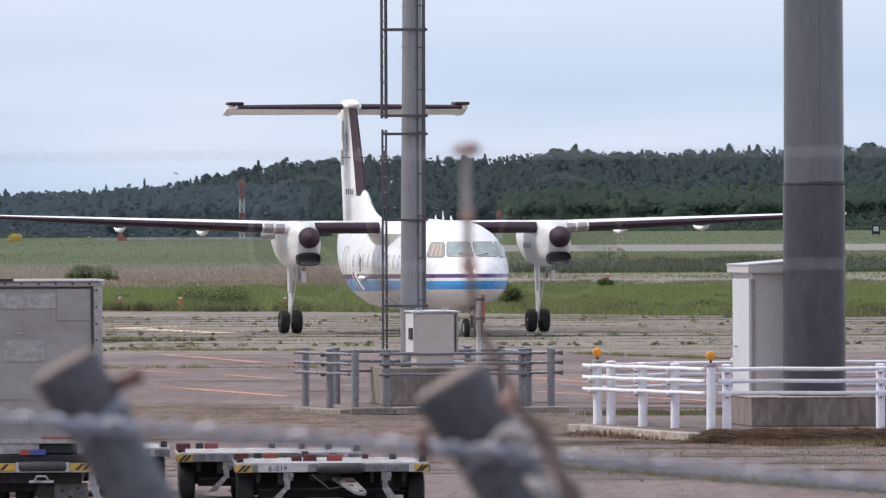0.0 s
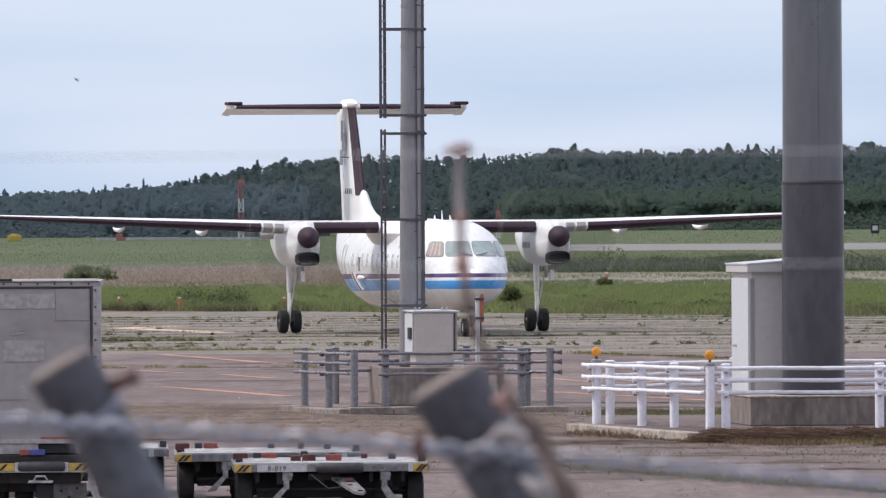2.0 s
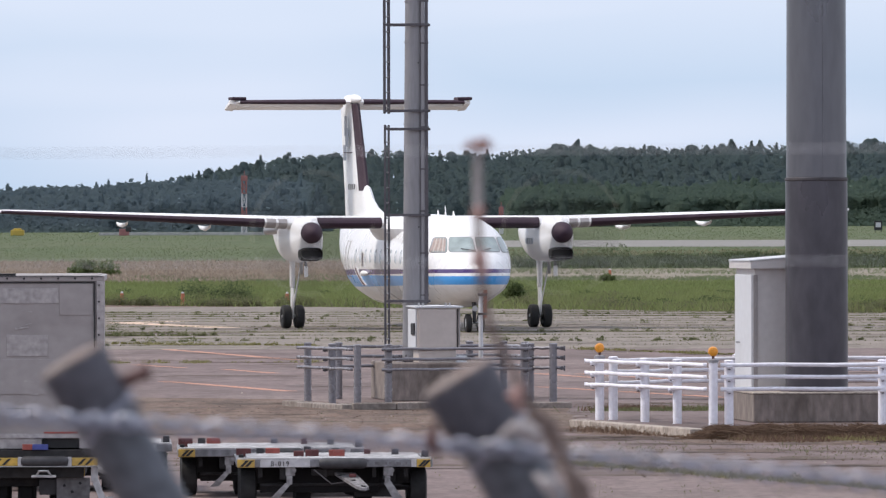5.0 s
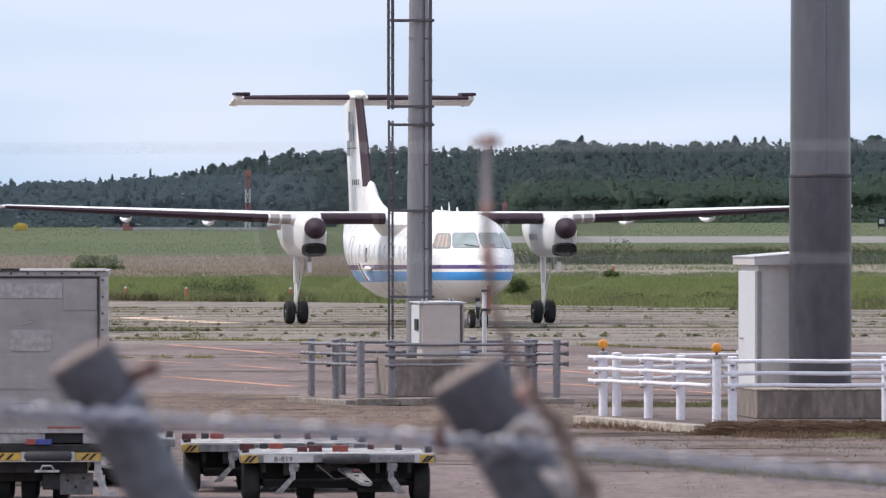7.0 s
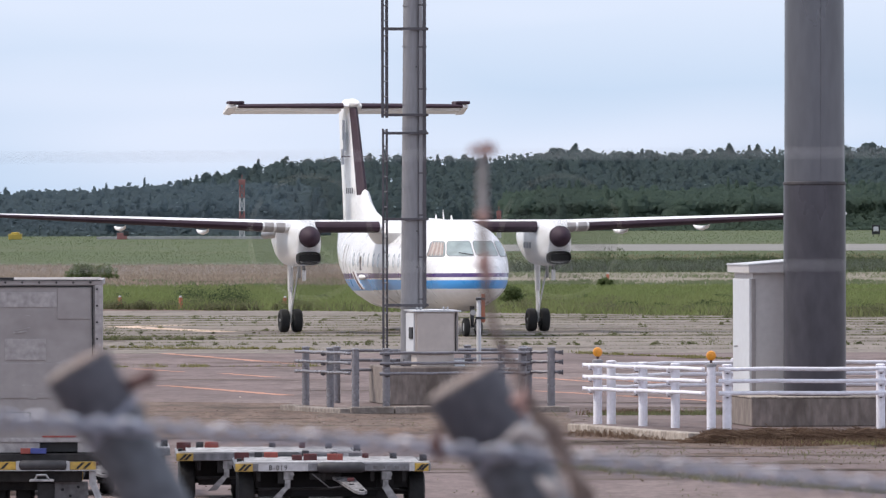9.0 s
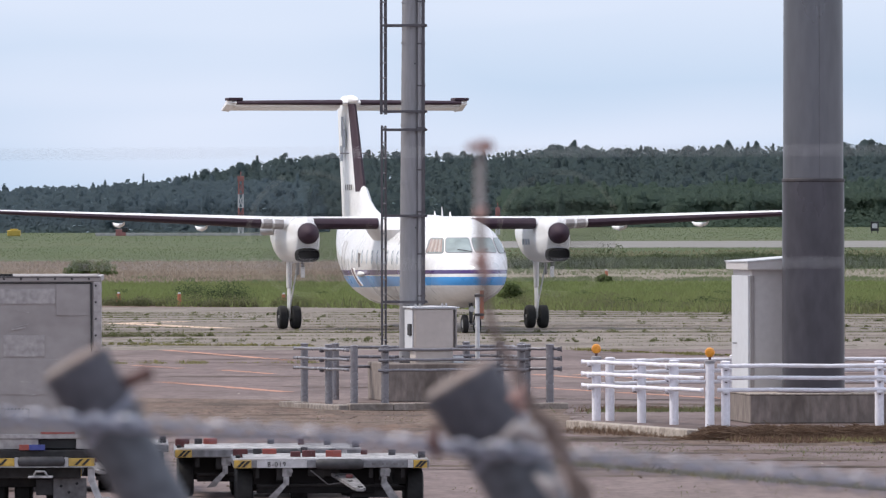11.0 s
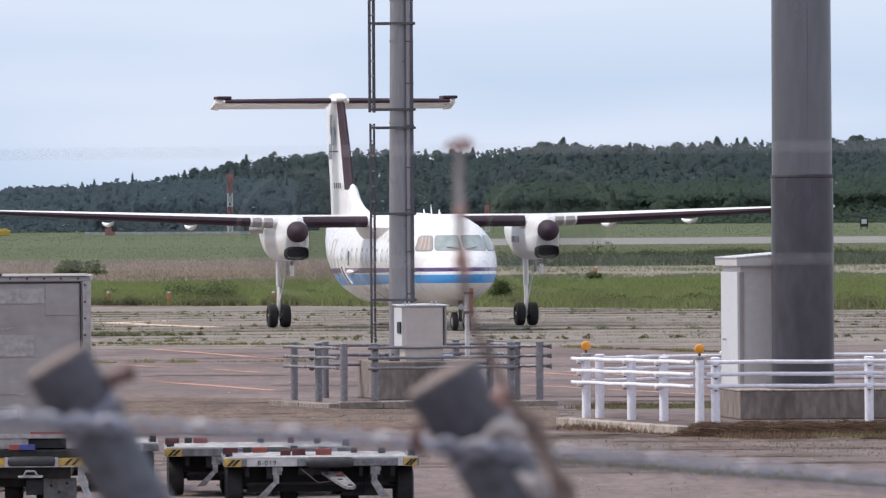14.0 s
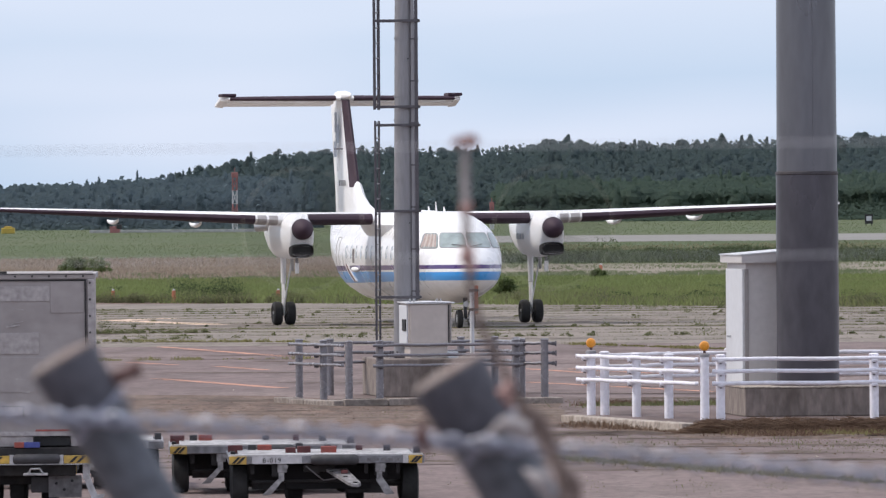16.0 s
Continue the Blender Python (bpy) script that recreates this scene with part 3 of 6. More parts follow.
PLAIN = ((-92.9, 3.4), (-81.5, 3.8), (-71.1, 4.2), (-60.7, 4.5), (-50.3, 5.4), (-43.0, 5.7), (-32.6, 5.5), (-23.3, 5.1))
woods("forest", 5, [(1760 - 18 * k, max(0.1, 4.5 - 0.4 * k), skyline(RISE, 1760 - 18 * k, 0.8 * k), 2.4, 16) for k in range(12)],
      "mixed green woods on a low rise, tinted pale blue for haze", M_FOREST, 0.75)
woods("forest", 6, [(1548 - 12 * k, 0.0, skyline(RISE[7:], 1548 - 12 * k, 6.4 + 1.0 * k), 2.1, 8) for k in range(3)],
      "lighter green young trees at the edge of the woods, tinted for haze", M_FOREST_EDGE, 0.4, brush=5.2)
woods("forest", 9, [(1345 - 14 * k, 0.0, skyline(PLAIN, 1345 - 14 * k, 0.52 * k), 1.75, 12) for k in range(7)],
      "blue-green woods in the distance, tinted for haze", M_FOREST_FAR, -0.15, 0.68)


# ---- meadow ----
def meadow(name, seed, n, y0, y1, high, wide, mat, label, half=0.058, edge=None, clump=0.0, category="grass", west=None):
    rng = np.random.default_rng(seed)
    y = rng.uniform(y0, y1, n)
    x = rng.uniform(-1, 1, n) * y * half
    if clump:
        f = np.array([noise.noise((a * clump, b * clump * 0.35, seed)) for a, b in zip(x, y)])
        keep = f > rng.uniform(-0.55, 0.55, n)
        x, y, f = x[keep], y[keep], f[keep]
        h = rng.uniform(*high, len(x)) * (0.75 + 0.7 * np.clip(f, 0, 1))
    else:
        h = rng.uniform(*high, n)
    if edge:
        keep = y > edge(x) + rng.exponential(1.5, len(x)) - 1.0
        x, y, h = x[keep], y[keep], h[keep]
    if west is not None:
        keep = x > west + rng.normal(0, 3, len(x))
        x, y, h = x[keep], y[keep], h[keep]
    c = blades(rng, x, y, np.full(len(x), -0.03), h, rng.uniform(*wide, len(x)))
    return tagged(quads(name, c, mat, 0.6 if mat is M_GRASS else 0.0), label, category, kind="stuff")


def verge(x):
    return 323.0 - 1.1 * np.clip(x, -14, 14)


meadow("meadow_grass", 1, 78000, 305, 380, (0.12, 0.34), (0.025, 0.07), M_GRASS_NEAR, "tall green meadow grass beside the apron", edge=verge)
meadow("tall_weeds", 2, 36000, 305, 346, (0.3, 0.6), (0.02, 0.055), M_GRASS_NEAR, "taller weeds along the front of the meadow", edge=verge, clump=0.35)
meadow("tall_weeds", 8, 20000, 305, 330, (0.15, 0.42), (0.03, 0.07), M_BROWNWEED, "brownish rank weeds along the front of the meadow", edge=verge, clump=0.45)
meadow("meadow_grass", 14, 40000, 380, 432, (0.06, 0.2), (0.03, 0.07), M_GRASS_NEAR, "short green meadow grass", edge=verge)


def beyond(x):
    return np.where(x < -3, 590.0, 526.0)


meadow("meadow_grass", 3, 11000, 520, 700, (0.05, 0.13), (0.03, 0.08), M_GRASS, "green meadow grass between the strips", half=0.056, edge=beyond)
meadow("meadow_grass", 15, 5000, 700, 790, (0.03, 0.12), (0.04, 0.1), M_GRASS, "mown grass in front of the runway", half=0.056)
meadow("meadow_grass", 16, 3500, 790, 940, (0.04, 0.12), (0.04, 0.1), M_GRASS, "mown grass left of the runway end", half=0.056, edge=lambda x: np.where(x < 5, 0.0, 9999.0))
meadow("tall_weeds", 4, 34000, 526, 580, (0.25, 0.85), (0.05, 0.13), M_SHRUB, "dark rank weeds and low shrubs", half=0.056, clump=0.22, west=8)
meadow("meadow_grass", 6, 12000, 945, 1545, (0.05, 0.16), (0.06, 0.16), M_GRASS, "far green meadow below the woods", half=0.056)
meadow("dry_grass", 19, 22000, 585, 735, (0.06, 0.22), (0.06, 0.16), M_GRASS_BROWN, "browned grass between the strips", half=0.056, clump=0.12, west=6)
meadow("verge_weeds", 7, 24000, 432, 462, (0.05, 0.22), (0.03, 0.08), M_GRASS, "sparse weeds on the old taxiway", clump=0.3)
meadow("verge_weeds", 17, 12000, 480, 528, (0.05, 0.22), (0.03, 0.08), M_GRASS, "sparse weeds on the far edge of the taxiway", clump=0.3, west=2)
meadow("dry_grass", 18, 46000, 436, 592, (0.05, 0.24), (0.05, 0.13), M_DRYGRASS, "pale dry grass on the taxiway verge", edge=lambda x: np.where(x < -3, 0.0, 9999.0))


def shrub(m, wide, high, seed, label):
    rng = np.random.default_rng(seed)
    out = []
    for k in range(48):
        c = np.array([rng.uniform(-0.5, 0.5) * wide * rng.uniform(0.6, 1.0), rng.normal(0, wide * 0.16), 0.0])
        c[2] = high * (0.06 + rng.random() ** 1.5 * (0.72 - 0.55 * (2 * c[0] / wide) ** 2))
        r = high * rng.uniform(0.13, 0.25)
        d = rng.normal(size=(130, 3))
        d /= np.linalg.norm(d, axis=1)[:, None]
        out.append(facets(rng, c + d * r * rng.uniform(0.6, 1.12, 130)[:, None], rng.uniform(0.05, 0.13, 130)))
    c = np.concatenate(out)
    c[:, :, 2] = np.maximum(c[:, :, 2], 0.0)
    crown = quads("crown", c, M_BUSH)
    root = thing("shrub", m, label, "shrub")
    crown.parent = root
    stems = bmesh.new()
    for k in range(6):
        a = k * 1.05
        tube(stems, [(0.05 * math.cos(a), 0.05 * math.sin(a), -0.03), (wide * 0.2 * math.cos(a), wide * 0.16 * math.sin(a), high * 0.55)], [0.03, 0.012], 6)
    part("stem", stems, M_BARK, root)
    return root


shrub(pose(-18.9, 476, -0.02), 3.0, 1.1, 11, "dark green shrub beside the old taxiway")
shrub(pose(2.85, 336, -0.02), 0.75, 1.0, 12, "small green bush standing in the meadow")
shrub(pose(8.3, 430, -0.02), 0.9, 0.5, 13, "low bush at the taxiway edge")
shrub(pose(11.9, 318, -0.02), 0.7, 0.45, 19, "low weed bush at the edge of the concrete")
shrub(pose(-14.6, 336, -0.02), 0.9, 0.55, 20, "low bush in the meadow beside an edge marker")


# ---- airliner ----
aircraft = thing("aircraft", pose(-0.72, 272.3, 0.0, 0, 0, 10.2), "white twin-propeller airliner with blue and violet stripes parked on the apron", "aircraft")
FUSE = [(-11.95, 0.03, 1.74, 1.82), (-11.85, 0.22, 1.55, 2.0), (-11.55, 0.46, 1.32, 2.17), (-11.0, 0.76, 1.1, 2.34), (-10.5, 0.96, 0.97, 2.46),
        (-10.15, 1.07, 0.92, 2.62), (-9.75, 1.17, 0.88, 2.95), (-9.3, 1.255, 0.80, 3.26), (-8.8, 1.315, 0.755, 3.43), (-8.1, 1.345, 0.72, 3.51),
        (-5.0, 1.345, 0.7, 3.51), (0.0, 1.345, 0.7, 3.51), (4.6, 1.345, 0.7, 3.51), (6.2, 1.28, 0.85, 3.51), (8.0, 1.08, 1.26, 3.5),
        (9.8, 0.8, 1.8, 3.45), (11.6, 0.48, 2.35, 3.36), (13.2, 0.2, 2.85, 3.25), (13.7, 0.05, 3.0, 3.12)]


def hull(y, a):
    """A point of the fuselage skin: a is the angle from the crown towards +x, in radians."""
    ys = [s[0] for s in FUSE]
    hw, zb, zt = (float(np.interp(y, ys, [s[k] for s in FUSE])) for k in (1, 2, 3))
    return Vector((hw * math.sin(a), y, (zb + zt) / 2 + (zt - zb) / 2 * math.cos(a)))


def hull_at(z, a):
    """Where the skin of the nose reaches the height z at the angle a."""
    lo, hi = -11.9, -8.1
    for _ in range(40):
        mid = (lo + hi) / 2
        lo, hi = (mid, hi) if hull(mid, a).z < z else (lo, mid)
    return hull(lo, a)


bm = bmesh.new()
ys = sorted({s[0] for s in FUSE} | {-11.2, -10.75, -10.3, -9.95, -9.55, -9.05, -8.5, 5.4, 7.2})
loft(bm, [[hull(y, 2 * math.pi * k / 40) for k in range(40)] for y in ys])
fuselage = part("fuselage", bm, M_LIVERY, aircraft, "white fuselage with violet and blue stripes", True)


def hull_front(x, z):
    """The point of the nose skin with this x and z."""
    ys_ = [s[0] for s in FUSE]
    lo, hi = -11.9, -8.1
    for _ in range(40):
        mid = (lo + hi) / 2
        hw, zb, zt = (float(np.interp(mid, ys_, [s[k] for s in FUSE])) for k in (1, 2, 3))
        inside = (x / hw) ** 2 + ((z - (zb + zt) / 2) / ((zt - zb) / 2)) ** 2 < 1
        lo, hi = (lo, mid) if inside else (mid, hi)
    return Vector((x, lo, z))


def pane(name, low, high, z0, z1, mat, label, parent=fuselage, proud=0.014):
    """A glazed opening between two x-limits at its foot and two at its head."""
    bm = bmesh.new()
    n = 7
    grid = []
    for g, inset in ((0.0, 0.05), (0.06, 0.02), (0.16, 0.0), (0.5, 0.0), (0.84, 0.0), (0.94, 0.02), (1.0, 0.05)):
        row = []
        x0 = low[0] * (1 - g) + high[0] * g
        x1 = low[1] * (1 - g) + high[1] * g
        step = math.copysign(min(inset, abs(x1 - x0) * 0.2), x1 - x0)
        for i in range(n + 1):
            x = x0 + step + (x1 - x0 - 2 * step) * i / n
            p = hull_front(x, z0 + (z1 - z0) * g)
            row.append(bm.verts.new(p + Vector((x * 0.5, -0.8, 0.4)).normalized() * proud))
        grid.append(row)
    for a, b in zip(grid, grid[1:]):
        for i in range(n):
            bm.faces.new((a[i], a[i + 1], b[i + 1], b[i]))
    ext = bmesh.ops.extrude_face_region(bm, geom=list(bm.faces))
    bmesh.ops.translate(bm, vec=(0, 0.035, -0.01), verts=[v for v in ext["geom"] if isinstance(v, bmesh.types.BMVert)])
    return part(name, bm, mat, parent, label, True)


for s in (1, -1):
    for name, low, high, z0, z1, mat, label in (
            ("windshield", (s * 0.04, s * 0.79), (s * 0.04, s * 0.69), 2.43, 2.865, M_GLASS, "opaque windshield pane, tinted pale for the mirrored sky"),
            ("side_window", (s * 0.84, s * 1.235), (s * 0.75, s * 1.05), 2.41, 2.86, M_GLASS, "cockpit side window" if s > 0 else "cockpit side window with a drawn beige shade")):
        e = s * 0.012
        gasket = pane(name + "_frame", (low[0] - e, low[1] + e), (high[0] - e, high[1] + e), z0 - 0.012, z1 + 0.012, M_GASKET, "dark window gasket", fuselage, 0.009)
        pane(name, low, high, z0, z1, mat, label, gasket)
        if s < 0 and name == "side_window":
            for k in range(7):   # flat strips on the pane; light and dark paint the folds' shading
                f0, f1 = 0.1 + 0.125 * k, 0.1 + 0.125 * k + 0.115
                pane("painted_fold", (low[0] + (low[1] - low[0]) * f0, low[0] + (low[1] - low[0]) * f1), (high[0] + (high[1] - high[0]) * f0, high[0] + (high[1] - high[0]) * f1),
                     z0 + 0.02, z1 - 0.02, M_CURTAIN if k % 2 else M_CURTAIN_DARK, "flat beige strip painted as a fold of the drawn shade", gasket, 0.018)
# wipers
for s in (1, -1):
    part("wiper", tubed([hull_at(2.44, radians(s * 5)) + Vector((0, -0.04, 0.02)), hull_at(2.5, radians(s * 26)) + Vector((0, -0.05, 0.03))], 0.012, 6), M_BLACK, aircraft)

# cabin windows and doors along both sides
for s in (1, -1):
    for k in range(12):
        y = -6.6 + 0.92 * k
        bm = bmesh.new()
        ring = []
        for i in range(14):
            t = 2 * math.pi * i / 14
            p = hull(y + 0.13 * math.cos(t), s * radians(84 + 9 * math.sin(t)))
            ring.append(bm.verts.new(p + Vector((s * 0.006, 0, 0))))
        f = bm.faces.new(ring)
        ext = bmesh.ops.extrude_face_region(bm, geom=[f])
        bmesh.ops.translate(bm, vec=(-s * 0.03, 0, 0), verts=[v for v in ext["geom"] if isinstance(v, bmesh.types.BMVert)])
        part("cabin_window", bm, M_CABIN, fuselage)
    for y0, wide, a0, a1 in ((-8.2, 0.62, 68, 118), (5.0, 0.7, 66, 116)):
        bm = bmesh.new()
        for pa, pb in (((0, 0), (1, 0)), ((1, 0), (1, 1)), ((1, 1), (0, 1)), ((0, 1), (0, 0))):
            pts = [hull(y0 + wide * (pa[0] + (pb[0] - pa[0]) * i / 6), s * radians(a0 + (a1 - a0) * (pa[1] + (pb[1] - pa[1]) * i / 6))) for i in range(7)]
            tube(bm, pts, 0.012, 5)
        part("door_seam", bm, M_ALU, fuselage)
    # slanted white flash with a dark red core across the stripes near the tail
    for wide, lift, mat, label in ((0.62, 0.02, M_WHITE, "slanted white flash across the stripes"), (0.2, 0.03, M_FLASHRED, "dark red core of the flash")):
        bm = bmesh.new()
        rows_ = []
        for i in range(7):
            a = s * radians(100 + 24 * i / 6)
            y = 3.5 - 0.5 * i / 6
            rows_.append([hull(y + e * wide / 2, a) + Vector((math.sin(a), 0, math.cos(a))) * h for e, h in ((-1, -0.01), (1, -0.01), (1, lift), (-1, lift))])
        loft(bm, rows_)
        part("flash_mark", bm, mat, fuselage, label)
    # blister added to stand in for a bright reflection, with a grey strip above
    a = s * radians(107)
    bm = bmesh.new()
    tube(bm, [hull(1.5, a), hull(1.5, a) + Vector((s * 0.05, 0.12, 0)), hull(2.0, a) + Vector((s * 0.07, 0, 0)), hull(2.45, a)], [0.02, 0.08, 0.09, 0.02], 10)
    part("bright_spot_blister", bm, M_WHITE, fuselage, "pale blister added for a bright reflected spot", True)
    part("grey_side_strip", tubed([hull(2.1, s * radians(80)) + Vector((s * 0.01, 0, 0)), hull(2.1, s * radians(98)) + Vector((s * 0.01, 0, 0))], 0.05, 6), M_ALU, fuselage)

FOIL = [(1.0, 0.0), (0.8, 0.35), (0.55, 0.78), (0.32, 1.0), (0.18, 0.93), (0.09, 0.74), (0.04, 0.52), (0.015, 0.32), (0.0, 0.0),
        (0.015, -0.3), (0.04, -0.46), (0.09, -0.62), (0.18, -0.75), (0.32, -0.78), (0.55, -0.6), (0.8, -0.26)]


def foil(x, y, z, chord, thick, upright=False, lo=0, hi=16, grow=0.0):
    pts = []
    for s, h in FOIL[lo:hi]:
        off = h * (thick / 2 + grow)
        pts.append((x + off, y + s * chord - grow, z) if upright else (x, y + s * chord - (grow if s < 0.3 else 0), z + off))
    return pts


def wing(bm, stations, upright=False):
    loft(bm, [foil(*s, upright=upright) for s in stations])


def boot(bm, stations, upright=False, lo=5, hi=13, grow=0.008):
    outer = [foil(*s, upright=upright, lo=lo, hi=hi, grow=grow) for s in stations]
    inner = [list(reversed(foil(*s, upright=upright, lo=lo, hi=hi, grow=-0.02))) for s in stations]
    loft(bm, [o + i for o, i in zip(outer, inner)])


ROOT = (-2.25, 3.29, 2.5, 0.46)


def wing_at(x):
    """Leading edge, height, chord and thickness of the wing at the span station x."""
    f = max(0.0, (abs(x) - 4.4) / 9.05)
    return (x, -2.25 + 0.45 * f, 3.285 + 0.38 * f, 2.5 - 1.15 * f, 0.45 - 0.31 * f)


bm = bmesh.new()
wing(bm, [wing_at(x) for x in (-4.4, -2.0, 0.0, 2.0, 4.4)])
part("inner_wing", bm, M_WHITE, aircraft, "", True)
for s in (1, -1):
    bm = bmesh.new()
    wing(bm, [wing_at(s * x) for x in (4.4, 7.0, 10.0, 13.2)] + [(s * 13.45, -1.65, 3.68, 0.85, 0.05)])
    outer = part("outer_wing", bm, M_WHITE, aircraft, "", True)
    bm = bmesh.new()
    boot(bm, [wing_at(s * x) for x in (5.15, 8.0, 11.0, 13.3)], lo=6)
    part("deicing_boot", bm, M_BOOT, outer, "black rubber de-icing boot", True)
    bm = bmesh.new()
    boot(bm, [wing_at(s * x) for x in (1.47, 2.5, 3.5)], lo=5)
    part("deicing_boot", bm, M_BOOT, aircraft, "black rubber de-icing boot", True)
    for x0, x1 in ((4.45, 4.72), (4.8, 5.08)):
        bm = bmesh.new()
        boot(bm, [wing_at(s * x) for x in (x0, (x0 + x1) / 2, x1)], lo=6, grow=0.02)
        part("landing_light", bm, M_ALU_PALE, outer, "pale glazed leading-edge light", True)
    for x in (6.65, 9.25):
        bm = bmesh.new()
        z = wing_at(x)[1 + 1] - 0.2
        tube(bm, [(s * x, -0.9, z + 0.05), (s * x, -0.6, z - 0.02), (s * x, 0.2, z - 0.06), (s * x, 1.0, z - 0.04), (s * x, 1.5, z + 0.02)], [0.02, 0.05, 0.075, 0.06, 0.02], 12)
        part("flap_fairing", bm, M_WHITE, outer, "", True)
    part("wingtip_light", tubed([(s * 13.43, -1.75, 3.68), (s * 13.5, -1.5, 3.69)], [0.05, 0.03], 8), M_WHITE, outer)
bm = bmesh.new()
loft(bm, [[(1.45 * w * math.cos(t) , y, 3.1 + 0.46 * w * math.sin(t)) for t in (math.pi * k / 12 for k in range(13))] + [(-1.2 * w, y, 2.75), (1.2 * w, y, 2.75)]
          for y, w in ((-3.6, 0.6), (-2.9, 0.86), (-2.2, 1.0), (0.2, 1.0), (1.6, 0.85), (3.0, 0.6))])
part("wing_fairing", bm, M_WHITE, aircraft, "", True)

# fin, tailplane and elevators
bm = bmesh.new()
FIN = [(0.0, 8.6, 3.2, 4.65, 0.42), (0.0, 9.05, 4.3, 4.4, 0.38), (0.0, 10.0, 5.8, 3.9, 0.32), (0.0, 10.9, 7.15, 3.3, 0.28)]
wing(bm, FIN, True)
fin = part("fin", bm, M_WHITE, aircraft, "white swept fin", True)
bm = bmesh.new()
boot(bm, FIN[1:], True)
part("deicing_boot", bm, M_BOOT, fin, "black rubber de-icing boot", True)
bm = bmesh.new()
loft(bm, [[(w * math.cos(t), y + 0.0, z0 + h * math.sin(t)) for t in (math.pi * k / 10 for k in range(11))] for y, w, z0, h in
          ((4.6, 0.05, 3.42, 0.06), (6.0, 0.14, 3.38, 0.2), (7.2, 0.16, 3.36, 0.42), (8.2, 0.19, 3.34, 0.76), (8.8, 0.22, 3.34, 1.12), (9.3, 0.19, 3.34, 1.16), (10.2, 0.1, 3.34, 0.9))], closed=True)
part("dorsal_fillet", bm, M_WHITE, fin, "", True)
part("fin_bullet", tubed([(0, 10.3, 7.27), (0, 10.6, 7.28), (0, 11.4, 7.3), (0, 12.8, 7.3), (0, 13.6, 7.28)], [0.02, 0.1, 0.15, 0.14, 0.03], 14), M_WHITE, fin, "", True)
for i in range(4):
    part("registration_bar", boxed(-0.215, -0.2, 10.25 + 0.36 * i, 10.4 + 0.36 * i, 4.35, 4.53), M_LADDER, fin)
for y0, y1, z0, z1 in ((11.6, 12.1, 5.75, 6.35), (11.9, 12.3, 6.1, 6.75), (12.0, 12.5, 5.3, 5.8)):
    part("emblem", boxed(-0.205, -0.19, y0, y1, z0, z1), M_EMBLEM, fin, "blurred blue-grey emblem")
part("aerial", tubed([(-0.42, 11.2, 5.55), (0.5, 11.2, 5.55)], 0.02, 6), M_LADDER, fin)
for s in (1, -1):
    bm = bmesh.new()
    wing(bm, [(s * 0.12, 11.4, 7.2, 1.35, 0.2), (s * 3.75, 11.85, 7.2, 0.95, 0.14), (s * 3.84, 11.95, 7.2, 0.8, 0.06)])
    tail = part("tailplane", bm, M_WHITE, aircraft, "", True)
    bm = bmesh.new()
    boot(bm, [(s * 0.3, 11.4, 7.2, 1.35, 0.2), (s * 3.72, 11.85, 7.2, 0.95, 0.14)], lo=4)
    part("deicing_boot", bm, M_BOOT, tail, "black rubber de-icing boot", True)
    bm = bmesh.new()
    loft(bm, [[(x, 12.5, 7.26 - 0.012), (x, 13.3, 6.99), (x, 13.3, 6.96), (x, 12.5, 7.06)] for x in (s * 0.2, s * 3.74)])
    part("elevator", bm, M_WHITE, tail, "drooped elevator")
    part("elevator_horn", boxed(min(s * 3.5, s * 3.98), max(s * 3.5, s * 3.98), 11.9, 12.7, 7.27, 7.37, 0.03), M_BOOT, tail, "black elevator horn tip")
    bm = bmesh.new()
    loft(bm, [[(s * 3.74, 12.1, 7.3), (s * 3.74, 13.4, 6.96), (s * 3.74, 13.4, 6.92), (s * 3.74, 12.1, 7.12)],
              [(s * 3.98, 12.3, 7.29), (s * 4.0, 13.3, 7.02), (s * 4.0, 13.3, 6.95), (s * 3.98, 12.3, 7.16)]])
    part("elevator_tip", bm, M_WHITE, tail)

